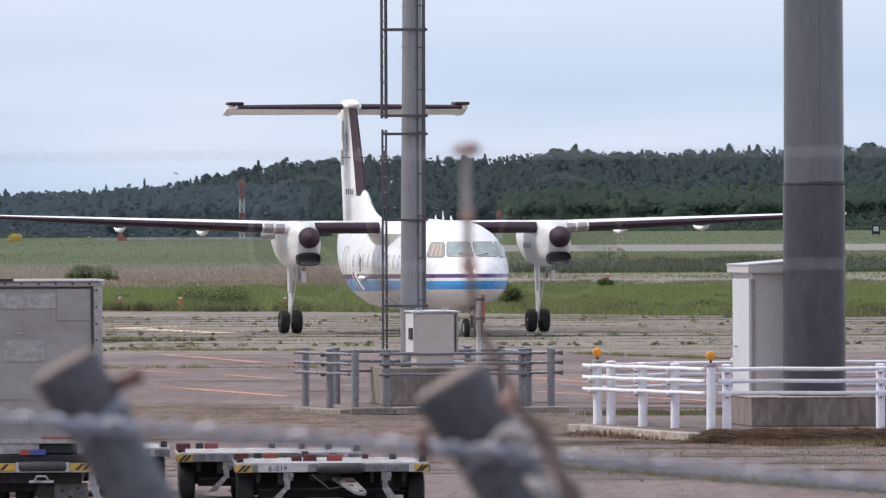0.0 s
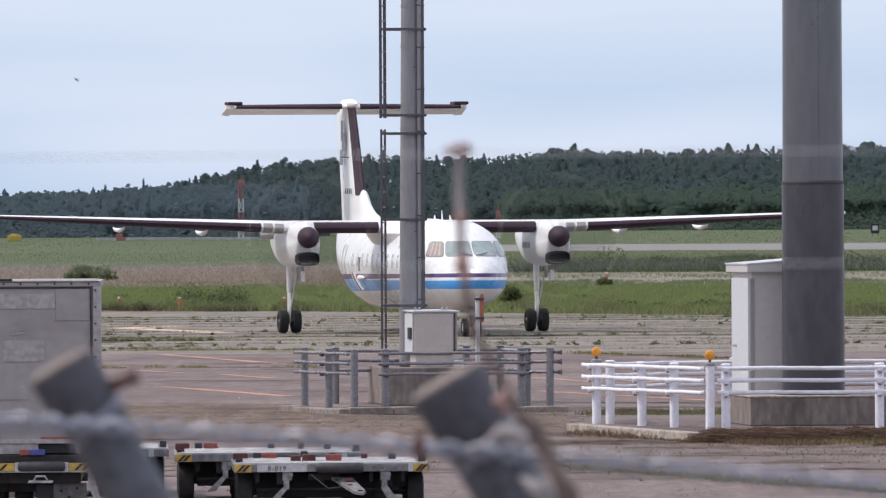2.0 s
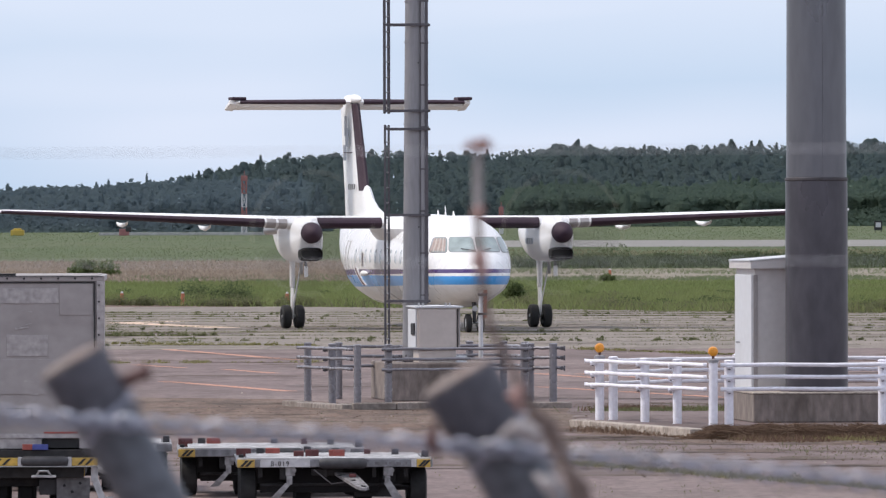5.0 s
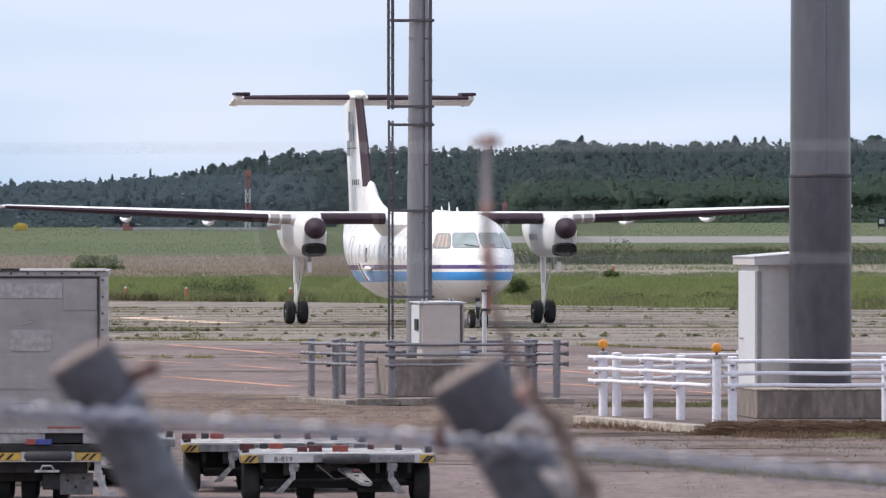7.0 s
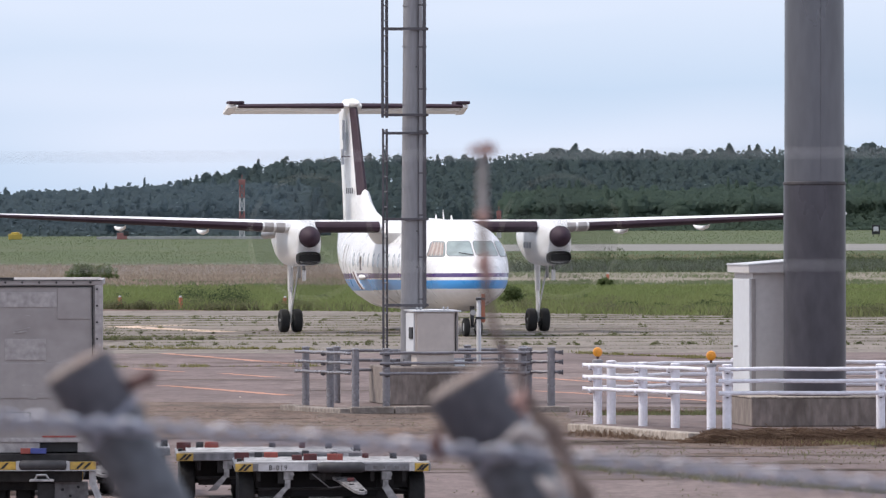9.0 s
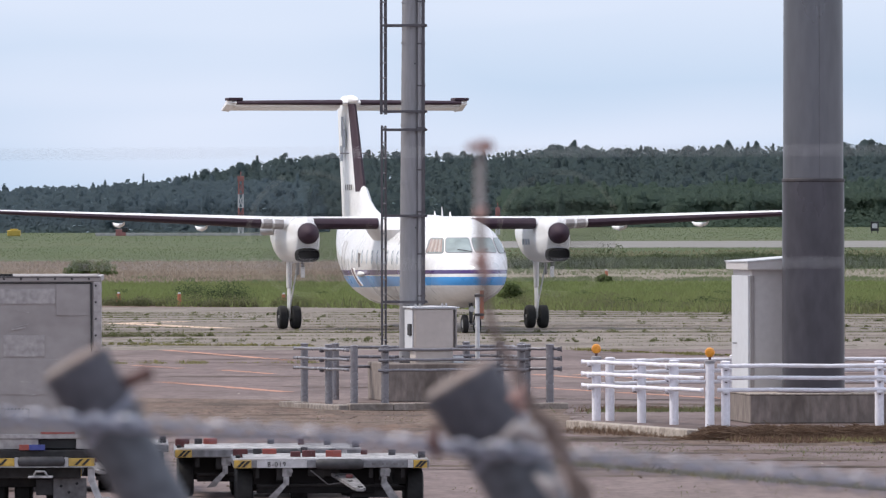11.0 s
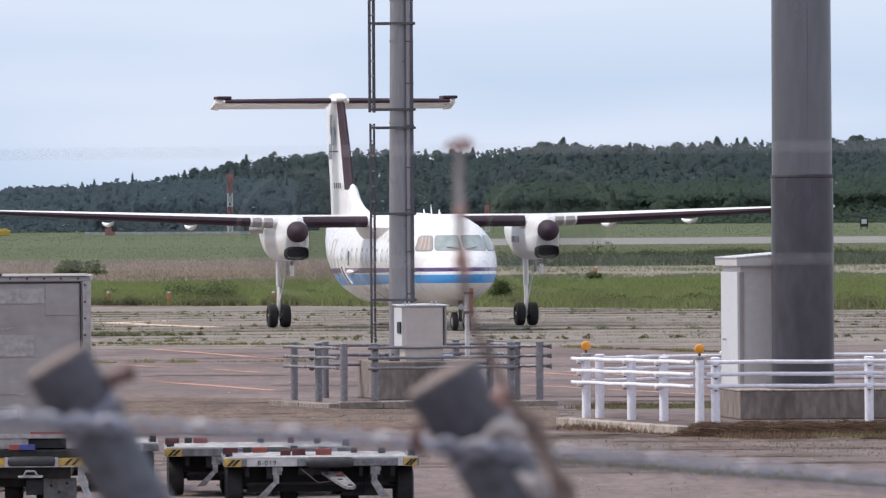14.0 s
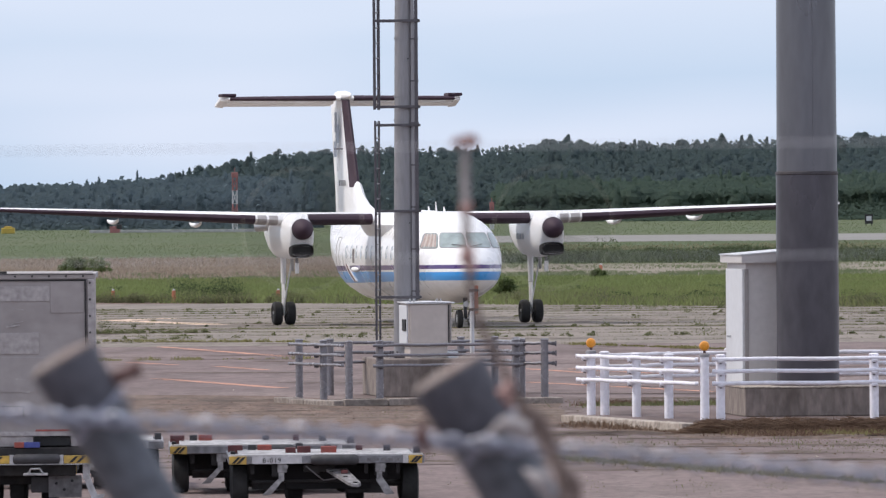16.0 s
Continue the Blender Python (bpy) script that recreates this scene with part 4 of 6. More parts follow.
# engines, propellers and main gear
PROPS = []
for s in (1, -1):
    x = s * 3.93
    bm = bmesh.new()
    rings = []
    for y, hw, zb, zt in ((-3.62, 0.33, 2.66, 3.3), (-3.5, 0.39, 2.2, 3.36), (-3.0, 0.44, 2.12, 3.44), (-2.2, 0.47, 2.08, 3.5), (-1.0, 0.47, 2.06, 3.5), (0.2, 0.43, 2.1, 3.46), (1.2, 0.34, 2.25, 3.4), (2.4, 0.22, 2.6, 3.3), (3.2, 0.08, 2.85, 3.15)):
        ring = []
        for k in range(24):
            t = 2 * math.pi * k / 24
            c, n_ = math.cos(t), math.sin(t)
            ring.append((x + hw * math.copysign(abs(c) ** 0.84, c), y, (zb + zt) / 2 + (zt - zb) / 2 * math.copysign(abs(n_) ** 0.84, n_)))
        rings.append(ring)
    loft(bm, rings)
    nacelle = part("nacelle", bm, M_WHITE, aircraft, "white engine nacelle", True)
    bm = bmesh.new()
    loft(bm, [[(x + hw * math.copysign(abs(math.cos(t)) ** 0.6, math.cos(t)), y, 2.33 + hh * math.copysign(abs(math.sin(t)) ** 0.6, math.sin(t))) for t in (2 * math.pi * k / 24 for k in range(24))]
              for y, hw, hh in ((-3.3, 0.31, 0.15), (-3.66, 0.31, 0.15), (-3.7, 0.335, 0.17), (-3.66, 0.36, 0.2), (-3.4, 0.38, 0.22))], caps=False)
    part("intake_lip", bm, M_VOID, nacelle, "intake lip painted void-black along with the hollow", True)
    # flat plug; the intake's dark depth is put into its colour
    bm = bmesh.new()
    loft(bm, [[(x + hw * math.copysign(abs(math.cos(t)) ** 0.6, math.cos(t)), y, 2.33 + hh * math.copysign(abs(math.sin(t)) ** 0.6, math.sin(t))) for t in (2 * math.pi * k / 24 for k in range(24))]
              for y, hw, hh in ((-3.645, 0.3, 0.14), (-3.62, 0.3, 0.14))])
    part("intake_dark_plug", bm, M_VOID, nacelle)
    for i in range(3 if s > 0 else 0):
        part("lettering_bar", boxed(x - 0.482, x - 0.46, -1.3 + 0.46 * i, -1.05 + 0.46 * i, 2.62, 2.8), M_EMBLEM, nacelle)
    part("exhaust", tubed([(x + s * 0.3, 0.6, 3.1), (x + s * 0.62, 1.2, 3.05)], [0.16, 0.14], 12), M_METAL, nacelle, "", True)
    prop = part("propeller", tubed([(0, -0.5, 0), (0, -0.47, 0), (0, -0.36, 0), (0, -0.2, 0), (0, 0.0, 0), (0, 0.16, 0)], [0.02, 0.1, 0.2, 0.285, 0.325, 0.33], 20), M_BOOT, aircraft, "spinning propeller with a dark spinner", True)
    for k in range(4):
        bm = bmesh.new()
        q = pose(0, 0, 0, 0, 90 * k, 0)
        rings = []
        for r, c, th, tw in ((0.25, 0.14, 0.1, 50), (0.6, 0.2, 0.06, 42), (1.1, 0.26, 0.035, 30), (1.6, 0.25, 0.022, 22), (1.8, 0.22, 0.018, 19)):
            a = radians(tw)
            rings.append([q @ Vector((u * c / 2 * math.cos(a) - v * math.sin(a), u * c / 2 * math.sin(a) + v * math.cos(a), r))
                          for u, v in ((-1, 0), (-0.4, th / 2), (0.5, th / 2), (1, 0), (0.5, -th / 2), (-0.4, -th / 2))])
        loft(bm, rings)
        blade = part("blade", bm, M_BLADE, prop, "", True)
        bm = bmesh.new()
        rings = []
        for r, c, th, tw in ((1.8, 0.22, 0.018, 19), (1.92, 0.19, 0.015, 18), (1.98, 0.1, 0.01, 17)):
            a = radians(tw)
            rings.append([q @ Vector((u * c / 2 * math.cos(a) - v * math.sin(a), u * c / 2 * math.sin(a) + v * math.cos(a), r))
                          for u, v in ((-1, 0), (-0.4, th / 2), (0.5, th / 2), (1, 0), (0.5, -th / 2), (-0.4, -th / 2))])
        loft(bm, rings)
        part("blade_tip", bm, M_TIP, prop, "pale painted blade tip")
    PROPS.append((prop, x, -3.8, 2.99, s))
    gear = part("main_gear_leg", tubed([(x, 0.0, 2.3), (x, 0.0, 1.3), (x, 0.0, 1.28), (x, 0.0, 0.38)], [0.085, 0.085, 0.06, 0.06], 14), M_WHITE, aircraft, "white main landing gear leg", True)
    part("axle", tubed([(x - 0.34, 0, 0.38), (x + 0.34, 0, 0.38)], 0.05, 10), M_METAL, gear)
    part("drag_strut", tubed([(x + 0.1, 0.9, 2.2), (x, 0.05, 0.75)], 0.04, 10), M_WHITE, gear, "", True)
    part("drag_strut", tubed([(x + 0.12, -1.0, 2.1), (x + 0.02, -0.06, 0.7)], 0.028, 10), M_WHITE, gear, "", True)
    part("actuator", tubed([(x + 0.1, -1.0, 2.15), (x + 0.14, -0.9, 1.7)], [0.06, 0.04], 10), M_METAL, gear, "", True)
    part("gear_door", boxed(x - 0.02, x + 0.1, -2.42, -2.36, 1.62, 1.95, 0.01), M_WHITE, gear, "small open gear door")
    part("door_rod", tubed([(x + 0.05, -2.38, 1.9), (x + 0.02, -2.36, 2.12)], 0.045, 8), M_ROLLER, gear, "dark door rod", True)
    part("torque_link", tubed([(x, -0.08, 1.25), (x, -0.26, 0.85), (x, -0.07, 0.3)], 0.03, 8), M_WHITE, gear)
    for w in (-0.205, 0.205):
        bm = bmesh.new()
        rings = [[(x + w + u, r * math.cos(t), 0.365 + r * math.sin(t)) for t in (2 * math.pi * k / 28 for k in range(28))]
                 for u, r in ((-0.1, 0.19), (-0.145, 0.25), (-0.142, 0.31), (-0.11, 0.352), (0.0, 0.365), (0.11, 0.352), (0.142, 0.31), (0.145, 0.25), (0.1, 0.19))]
        loft(bm, rings)
        tyre = part("tyre", bm, M_TYRE, gear, "", True)
        for e in (-0.096, 0.096):
            part("rim", tubed([(x + w + e * 0.9, 0, 0.38), (x + w + e, 0, 0.38)], 0.185, 20), M_METAL, gear)

# shade under the nose is put into the leg's dark colour
nose = part("nose_gear_leg", tubed([(0, -9.95, 1.05), (0, -10.0, 0.6), (0, -10.0, 0.28)], [0.075, 0.06, 0.05], 12), M_ROLLER, aircraft, "nose gear leg coloured dark for the shade under the nose", True)
part("axle", tubed([(-0.26, -10.0, 0.28), (0.26, -10.0, 0.28)], 0.035, 10), M_METAL, nose)
part("taxi_light", tubed([(0.0, -10.12, 0.72), (0.0, -10.02, 0.72)], [0.09, 0.06], 12), M_METAL, nose)
for w in (-0.19, 0.19):
    bm = bmesh.new()
    loft(bm, [[(w + u, -10 + r * math.cos(t), 0.28 + r * math.sin(t)) for t in (2 * math.pi * k / 24 for k in range(24))]
              for u, r in ((-0.07, 0.13), (-0.095, 0.2), (-0.075, 0.265), (0.0, 0.28), (0.075, 0.265), (0.095, 0.2), (0.07, 0.13))])
    part("tyre", bm, M_TYRE, nose, "", True)
    part("rim", tubed([(w - 0.075, -10, 0.28), (w + 0.075, -10, 0.28)], 0.128, 16), M_METAL, nose)
for y, h, r in ((-5.2, 0.3, 0.02), (-3.95, 0.16, 0.03), (-6.6, 0.14, 0.03)):
    part("antenna", tubed([(0, y, 3.48), (0, y + 0.12, 3.51 + h)], [r * 1.6, r * 0.5], 8), M_WHITE, aircraft)
part("belly_antenna", boxed(-0.02, 0.02, -3.0, -2.7, 0.62, 0.84, 0.01), M_WHITE, aircraft)
part("antenna", tubed([hull(6.5, radians(-20)), hull(6.5, radians(-20)) + Vector((0, 0.4, 0.1))], 0.02, 6), M_WHITE, aircraft)


# ---- lamp pole with ladder, cabinet and grey guard rail ----
def ring_post(bm, x, y, r, high, cap=True, foot=0.0):
    tube(bm, [(x, y, -foot), (x, y, high - 0.03)], r, 18)
    if cap:
        tube(bm, [(x, y, high - 0.035), (x, y, high - 0.02), (x, y, high - 0.003), (x, y, high)], [r * 1.12, r * 1.15, r * 0.8, r * 0.3], 18)


def guard_rail(label, posts, spans, r_post, high, levels, r_rail, mat, group, collars=True, stand=None, foot=0.0, bolted=False):
    """posts: (x, y); spans: runs of pipe from point to point, with how far they pass the ends."""
    root = thing("guard_rail", (stand or Matrix()) @ pose(posts[0][0], posts[0][1], 0), label, "guard rail", group)
    ox, oy = posts[0]
    for x, y in posts:
        bm = bmesh.new()
        ring_post(bm, x - ox, y - oy, r_post, high, True, foot)
        part("post", bm, mat, root, "", True)
    for a, b in spans:
        a, b = Vector((a[0] - ox, a[1] - oy, 0)), Vector((b[0] - ox, b[1] - oy, 0))
        for z in levels:
            n = 6
            pts = [a.lerp(b, i / n) + Vector((0, 0, z + (0.006 if i % 2 else -0.004))) for i in range(n + 1)]
            part("pipe", tubed(pts, r_rail, 12), mat, root, "", True)
            for e in (a, b):
                part("pipe_cap", tubed([e + Vector((-0.03, 0, z)), e + Vector((0.03, 0, z))], r_rail * 1.08, 10), mat, root)
                if bolted:
                    part("end_bolt", tubed([e + Vector((-0.02, -0.06, z)), e + Vector((-0.02, 0.06, z))], r_rail * 1.3, 8), M_LADDER, root, "dark bolt through the pipe end")
                    part("end_bolt", tubed([e + Vector((0.03, 0, z - 0.05)), e + Vector((0.03, 0, z + 0.05))], r_rail * 0.55, 8), M_LADDER, root)
            if collars:
                for x, y in posts:
                    p = Vector((x - ox, y - oy, 0))
                    d = b - a
                    f = (p - a).dot(d) / d.length_squared
                    if 0.0 < f < 1.0 and (a + d * f - p).length < r_post * 2.2:
                        q = a + d * f
                        part("bracket", tubed([q + Vector((-0.05, 0, z - r_rail * 0.9)), q + Vector((0.05, 0, z - r_rail * 0.9))], r_rail * 1.1, 8), M_LADDER if mat is M_GREY_RAIL else mat, root)
                        part("bolt", tubed([q + Vector((0, 0, z - r_rail * 2.3)), q + Vector((0, 0, z - r_rail * 1.6))], r_rail * 0.6, 8), M_LADDER, root, "dark bolt under the pipe")
    return root


GREY = "grey pipe rails round the lamp pole"
# the front rails are scaled towards the camera's eye to fit the view, with longer legs
NEAR = 0.969
FRONT = Matrix.Translation((0, 0, EYE_HEIGHT * (1 - NEAR))) @ Matrix.Scale(NEAR, 4)
FOOT = EYE_HEIGHT * (1 - NEAR) / NEAR
guard_rail("grey painted three-bar pipe guard rail, side panel", [(-2.61, 172.3), (-2.11, 171.0), (-1.60, 169.7)], [((-2.80, 172.2), (-1.72, 169.75))], 0.074, 1.13, (1.03, 0.84, 0.645), 0.031, M_GREY_RAIL, GREY, stand=FRONT, foot=FOOT)
guard_rail("grey painted three-bar pipe guard rail facing the apron road", [(-1.0, 169.9), (1.66, 170.6)], [((-1.10, 169.8), (1.78, 170.5))], 0.076, 1.13, (1.03, 0.83, 0.63), 0.031, M_GREY_RAIL, GREY, stand=FRONT, foot=FOOT)
guard_rail("short grey pipe guard rail with bolted pipe ends", [(1.78, 171.0), (2.23, 170.7)], [((1.82, 170.95), (2.42, 170.65))], 0.076, 1.13, (1.03, 0.84, 0.64), 0.031, M_GREY_RAIL, GREY, stand=FRONT, foot=FOOT, bolted=True)
guard_rail("grey pipe guard rail behind the lamp pole", [(-2.0, 172.5), (0.6, 174.0), (1.28, 174.1), (1.70, 172.6)], [((-2.05, 172.6), (1.32, 174.2)), ((1.28, 174.1), (1.75, 172.5))], 0.074, 1.13, (1.03, 0.84, 0.645), 0.031, M_GREY_RAIL, GREY)


def kerb(label, a, b, wide, high, n, mat=M_KERB):
    """A row of kerb stones from a to b."""
    a, b = Vector((*a, 0)), Vector((*b, 0))
    d = (b - a).normalized()
    ang = math.degrees(math.atan2(d.y, d.x))
    root = thing("kerb", pose(a.x, a.y, 0, 0, 0, ang), label, "kerb", kind="structure")
    long = (b - a).length / n
    rng = random.Random(int(a.x * 31 + a.y))
    for i in range(n):
        lift = rng.uniform(-0.012, 0.012)
        part("kerb_stone", boxed(i * long + 0.008, (i + 1) * long - 0.008, -wide / 2, wide / 2 + rng.uniform(-0.01, 0.01), -0.05, high + lift, 0.018), mat, root)
    return root


kerb("broken concrete kerb beside the grey rails", (-2.86, 166.6), (-1.667, 163.4), 0.34, 0.10, 4, M_OLD_KERB)
kerb("concrete kerb in front of the grey rails", (-1.667, 163.5), (2.47, 164.4), 0.34, 0.12, 5, M_OLD_KERB)
kerb("pale concrete kerb beside the white rails", (2.38, 150.2), (4.27, 143.35), 0.3, 0.14, 4)
kerb("concrete kerb below the white rails", (4.3, 143.25), (11.0, 143.6), 0.32, 0.14, 7)
bm = bmesh.new()
isle = [(2.5, 150.2), (4.4, 143.4), (11.0, 143.7), (11.0, 158), (3.0, 158)]
loft(bm, [[(x, y, z) for x, y in isle] for z in (-0.02, 0.135)])
tagged(part("pavement_island", bm, M_ASPHALT), "raised kerbed island round the hut", "pavement", kind="structure")
# the island's furniture is scaled about the camera's eye to keep its look on the raised top
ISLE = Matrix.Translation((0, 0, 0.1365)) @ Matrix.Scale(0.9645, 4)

base = part("foundation_block", boxed(0, 2.0, 0, 3.0, 0, 0.75, 0.025), M_BLOCK, None, "")
base.matrix_world = pose(-0.95, 170.35, 0, 0, 0, 8)
tagged(base, "stained concrete foundation block under the lamp pole", "foundation")

pole = thing("lamp_pole", pose(-0.49, 172.0, 0.75), "tall grey steel lamp pole with a caged cable duct", "lamp pole")
part("shaft", tubed([(0, 0, -0.02), (0, 0, 0.02), (0.004, 0, 3), (0.012, 0, 7), (0.02, 0, 14)], [0.245, 0.245, 0.222, 0.19, 0.14], 28), M_STEEL_POLE, pole, "", True)
part("base_flange", tubed([(0, 0, 0), (0, 0, 0.04)], 0.36, 24), M_STEEL_POLE, pole)
for k in range(8):
    a = k * math.pi / 4 + 0.2
    part("bolt", tubed([(0.31 * math.cos(a), 0.31 * math.sin(a), 0.03), (0.31 * math.cos(a), 0.31 * math.sin(a), 0.13)], 0.018, 6), M_LADDER, pole)
for x0, x1 in ((0.135, 0.195), (0.205, 0.275)):
    part("cable_duct", boxed(x0, x1, -0.24, -0.14, 1.15, 14, 0.006), M_STEEL_POLE if x0 < 0.2 else M_LADDER, pole)
for k in range(14):
    z = 1.3 + 0.83 * k
    part("duct_clip", boxed(0.125, 0.285, -0.248, -0.13, z, z + 0.03, 0.003), M_LADDER, pole)
for z in (1.12, 1.3, 3.52, 4.68, 5.15, 6.3, 7.1):
    r = 0.247 - 0.0085 * z
    part("band", tubed([(0, 0, z), (0, 0, z + 0.025)], r + 0.006, 28), M_STEEL_POLE, pole)
for z, dx in ((2.66, 0.09), (4.95, 0.08), (5.9, 0.08), (1.95, 0.09)):
    part("bolt", tubed([(dx, -0.25, z), (dx, -0.2, z)], 0.014, 8), M_BLACK, pole)
# ladder in two flights at the side
for z0, z1, l0, l1, r0, r1 in ((0.02, 4.68, -0.60, -0.555, -0.53, -0.485), (4.90, 14.0, -0.615, -0.557, -0.538, -0.474)):
    part("ladder_stile", boxed(l0, l1, -0.2, -0.15, z0, z1, 0.005), M_LADDER, pole, "grey steel ladder stile")
    part("ladder_stile", boxed(r0, r1, 0.2, 0.25, z0, z1, 0.005), M_LADDER, pole)
    z = z0 + 0.12
    while z < min(z1, 9.5):
        part("rung", tubed([((l0 + l1) / 2, -0.18, z), ((r0 + r1) / 2, 0.23, z)], 0.014, 8), M_STEEL_POLE, pole)
        z += 0.3
for z in (1.17, 2.87, 4.57, 4.93, 6.63, 8.4):
    bm = bmesh.new()
    box(bm, -0.585, 0.3, -0.275, -0.235, z, z + 0.05, 0.004)
    box(bm, -0.5, 0.3, 0.235, 0.275, z, z + 0.05, 0.004)
    box(bm, 0.28, 0.32, -0.275, 0.275, z + 0.005, z + 0.045)
    part("ladder_bracket", bm, M_LADDER, pole)

cab = thing("switch_cabinet", pose(-0.435, 170.95, 0.75, 0, 0, 13) @ Matrix.Diagonal((1, 1, 1.043, 1)), "cream-grey steel switch cabinet on a concrete foundation", "cabinet")
part("plinth", boxed(0.04, 0.8, 0.05, 0.55, 0, 0.24, 0.01), M_CABINET, cab)
part("body", boxed(0, 0.87, 0, 0.74, 0.23, 1.03, 0.012), M_CABINET, cab)
part("door", boxed(0.03, 0.78, -0.028, -0.004, 0.26, 1.0, 0.006), M_CABINET, cab)
part("door_edge", boxed(0.8, 0.815, -0.03, -0.004, 0.25, 1.01, 0.004), M_BLACK, cab)
part("door_edge", boxed(0.835, 0.86, -0.03, -0.004, 0.25, 1.01, 0.004), M_ALU, cab)
part("side_door", boxed(-0.03, -0.004, 0.03, 0.71, 0.25, 1.0, 0.006), M_PALE, cab, "pale side door")
part("handle", boxed(-0.06, -0.028, 0.06, 0.34, 0.52, 0.74, 0.012), M_BLACK, cab, "black recessed handle")
bm = bmesh.new()
loft(bm, [[(-0.05, y, z0), (0.92, y, z0), (0.92, y, z0 + 0.022), (0.5, y, z0 + 0.034), (-0.05, y, z0 + 0.022)] for y, z0 in ((-0.05, 1.03), (0.8, 1.045))])
part("roof", bm, M_PALE, cab, "pale sheet roof")
for x in (0.1, 0.18, 0.64, 0.72):
    part("lifting_eye", tubed([(x, 0.3, 1.06), (x, 0.3, 1.12)], 0.022, 8), M_METAL, cab)
box_ob = part("junction_box", boxed(0, 0.2, 0, 0.16, 0, 0.13, 0.01), M_PALE)
box_ob.matrix_world = pose(0.34, 171.0, 0.75, 0, 0, 8)
tagged(box_ob, "small pale junction box on the foundation", "junction box")
pipe = part("conduit_elbow", tubed([(-0.1, 0, 0.06), (0.1, 0, 0.06)], 0.055, 12), M_GREY_RAIL, None, "", True)
pipe.matrix_world = pose(-0.62, 170.8, 0.75, 0, 0, 8)
tagged(pipe, "grey pipe stub lying on the foundation", "pipe")

mark = thing("marker_post", pose(0.82, 172.4, 0), "slim white post with a narrow orange board clamped to it", "marker post")
part("shaft", tubed([(0, 0, 0), (0, 0, 2.08), (0, 0, 2.1)], [0.047, 0.045, 0.03], 14), M_MAST_WHITE, mark, "", True)
part("board", boxed(0.05, 0.125, -0.02, 0.02, 1.6, 2.16, 0.006), M_ORANGE, mark, "faded orange board")
for z in (1.66, 2.04):
    part("clamp", boxed(-0.06, 0.13, -0.06, -0.02, z, z + 0.05, 0.005), M_ROLLER, mark)

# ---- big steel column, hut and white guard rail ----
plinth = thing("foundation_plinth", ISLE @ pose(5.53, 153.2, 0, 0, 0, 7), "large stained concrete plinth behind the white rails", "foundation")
part("block", boxed(0, 3.1, 0, 2.7, 0, 0.5, 0.02), M_BLOCK, plinth)
part("top_edge_band", boxed(-0.012, 3.112, -0.012, 2.712, 0.5, 0.53, 0.008), M_KERB, plinth, "thin paler band along the plinth's top edge")
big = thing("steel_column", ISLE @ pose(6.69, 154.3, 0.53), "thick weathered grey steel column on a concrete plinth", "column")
lower = part("lower_section", tubed([(0, 0, 0), (0, 0, 3.74)], [0.555, 0.55], 56), M_BIG_POLE, big, "", True)
part("upper_section", tubed([(0, 0, 3.76), (0, 0, 16)], [0.535, 0.50], 56), M_BIG_POLE_TOP, big, "", True)
part("joint_ring", tubed([(0, 0, 3.725), (0, 0, 3.74), (0, 0, 3.775), (0, 0, 3.79)], [0.55, 0.56, 0.557, 0.536], 56), M_BIG_POLE_JOINT, big, "", True)
for a in (-112,):
    part("weld_seam", boxed(-0.006, 0.006, -0.541, -0.524, 3.8, 9, 0.003, m=pose(0, 0, 0, 0, 0, a + 122)), M_BIG_POLE_TOP, big)
part("base_flange", tubed([(0, 0, 0), (0, 0, 0.05)], 0.66, 40), M_BIG_POLE, big)

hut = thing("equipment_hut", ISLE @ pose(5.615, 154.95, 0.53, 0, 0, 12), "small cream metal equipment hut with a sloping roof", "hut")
part("wall", boxed(0, 1.35, 0, 1.35, 0, 2.22, 0.01), M_SHED, hut)
part("door", boxed(-0.05, -0.004, 0.06, 1.27, 0.0, 2.06, 0.01), M_PALE, hut, "pale side door")
part("door_frame", boxed(-0.02, 0.05, -0.02, -0.002, 0.0, 2.06, 0.004), M_ALU, hut)
part("door_handle", tubed([(-0.12, 0.9, 0.85), (-0.04, 0.9, 0.85)], 0.018, 8), M_METAL, hut)
bm = bmesh.new()
loft(bm, [[(-0.1, y, 2.17), (1.6, y, 2.17), (1.6, y, 2.43), (-0.1, y, 2.3)] for y in (-0.12, 1.47)])
part("roof", bm, M_SHED, hut, "sloping cream roof with a deep fascia")
bm = bmesh.new()
loft(bm, [[(-0.12, y, 2.304), (1.62, y, 2.436), (1.62, y, 2.455), (-0.12, y, 2.323)] for y in (-0.14, 1.49)])
part("roof_sheet", bm, M_PALE, hut)

WHITE = "white pipe rails round the hut"
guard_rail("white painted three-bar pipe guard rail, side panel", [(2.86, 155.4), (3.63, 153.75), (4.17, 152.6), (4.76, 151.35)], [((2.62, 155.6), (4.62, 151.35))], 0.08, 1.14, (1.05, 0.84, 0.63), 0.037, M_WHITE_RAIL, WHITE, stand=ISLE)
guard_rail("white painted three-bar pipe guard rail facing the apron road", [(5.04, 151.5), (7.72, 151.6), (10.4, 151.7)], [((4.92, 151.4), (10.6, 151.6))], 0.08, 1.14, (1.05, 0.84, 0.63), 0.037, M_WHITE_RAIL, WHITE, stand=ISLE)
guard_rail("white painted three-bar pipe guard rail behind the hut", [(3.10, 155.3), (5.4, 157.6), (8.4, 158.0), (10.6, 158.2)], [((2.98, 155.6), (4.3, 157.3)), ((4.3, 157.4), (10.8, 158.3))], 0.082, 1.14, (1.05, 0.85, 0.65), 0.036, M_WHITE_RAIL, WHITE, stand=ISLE)
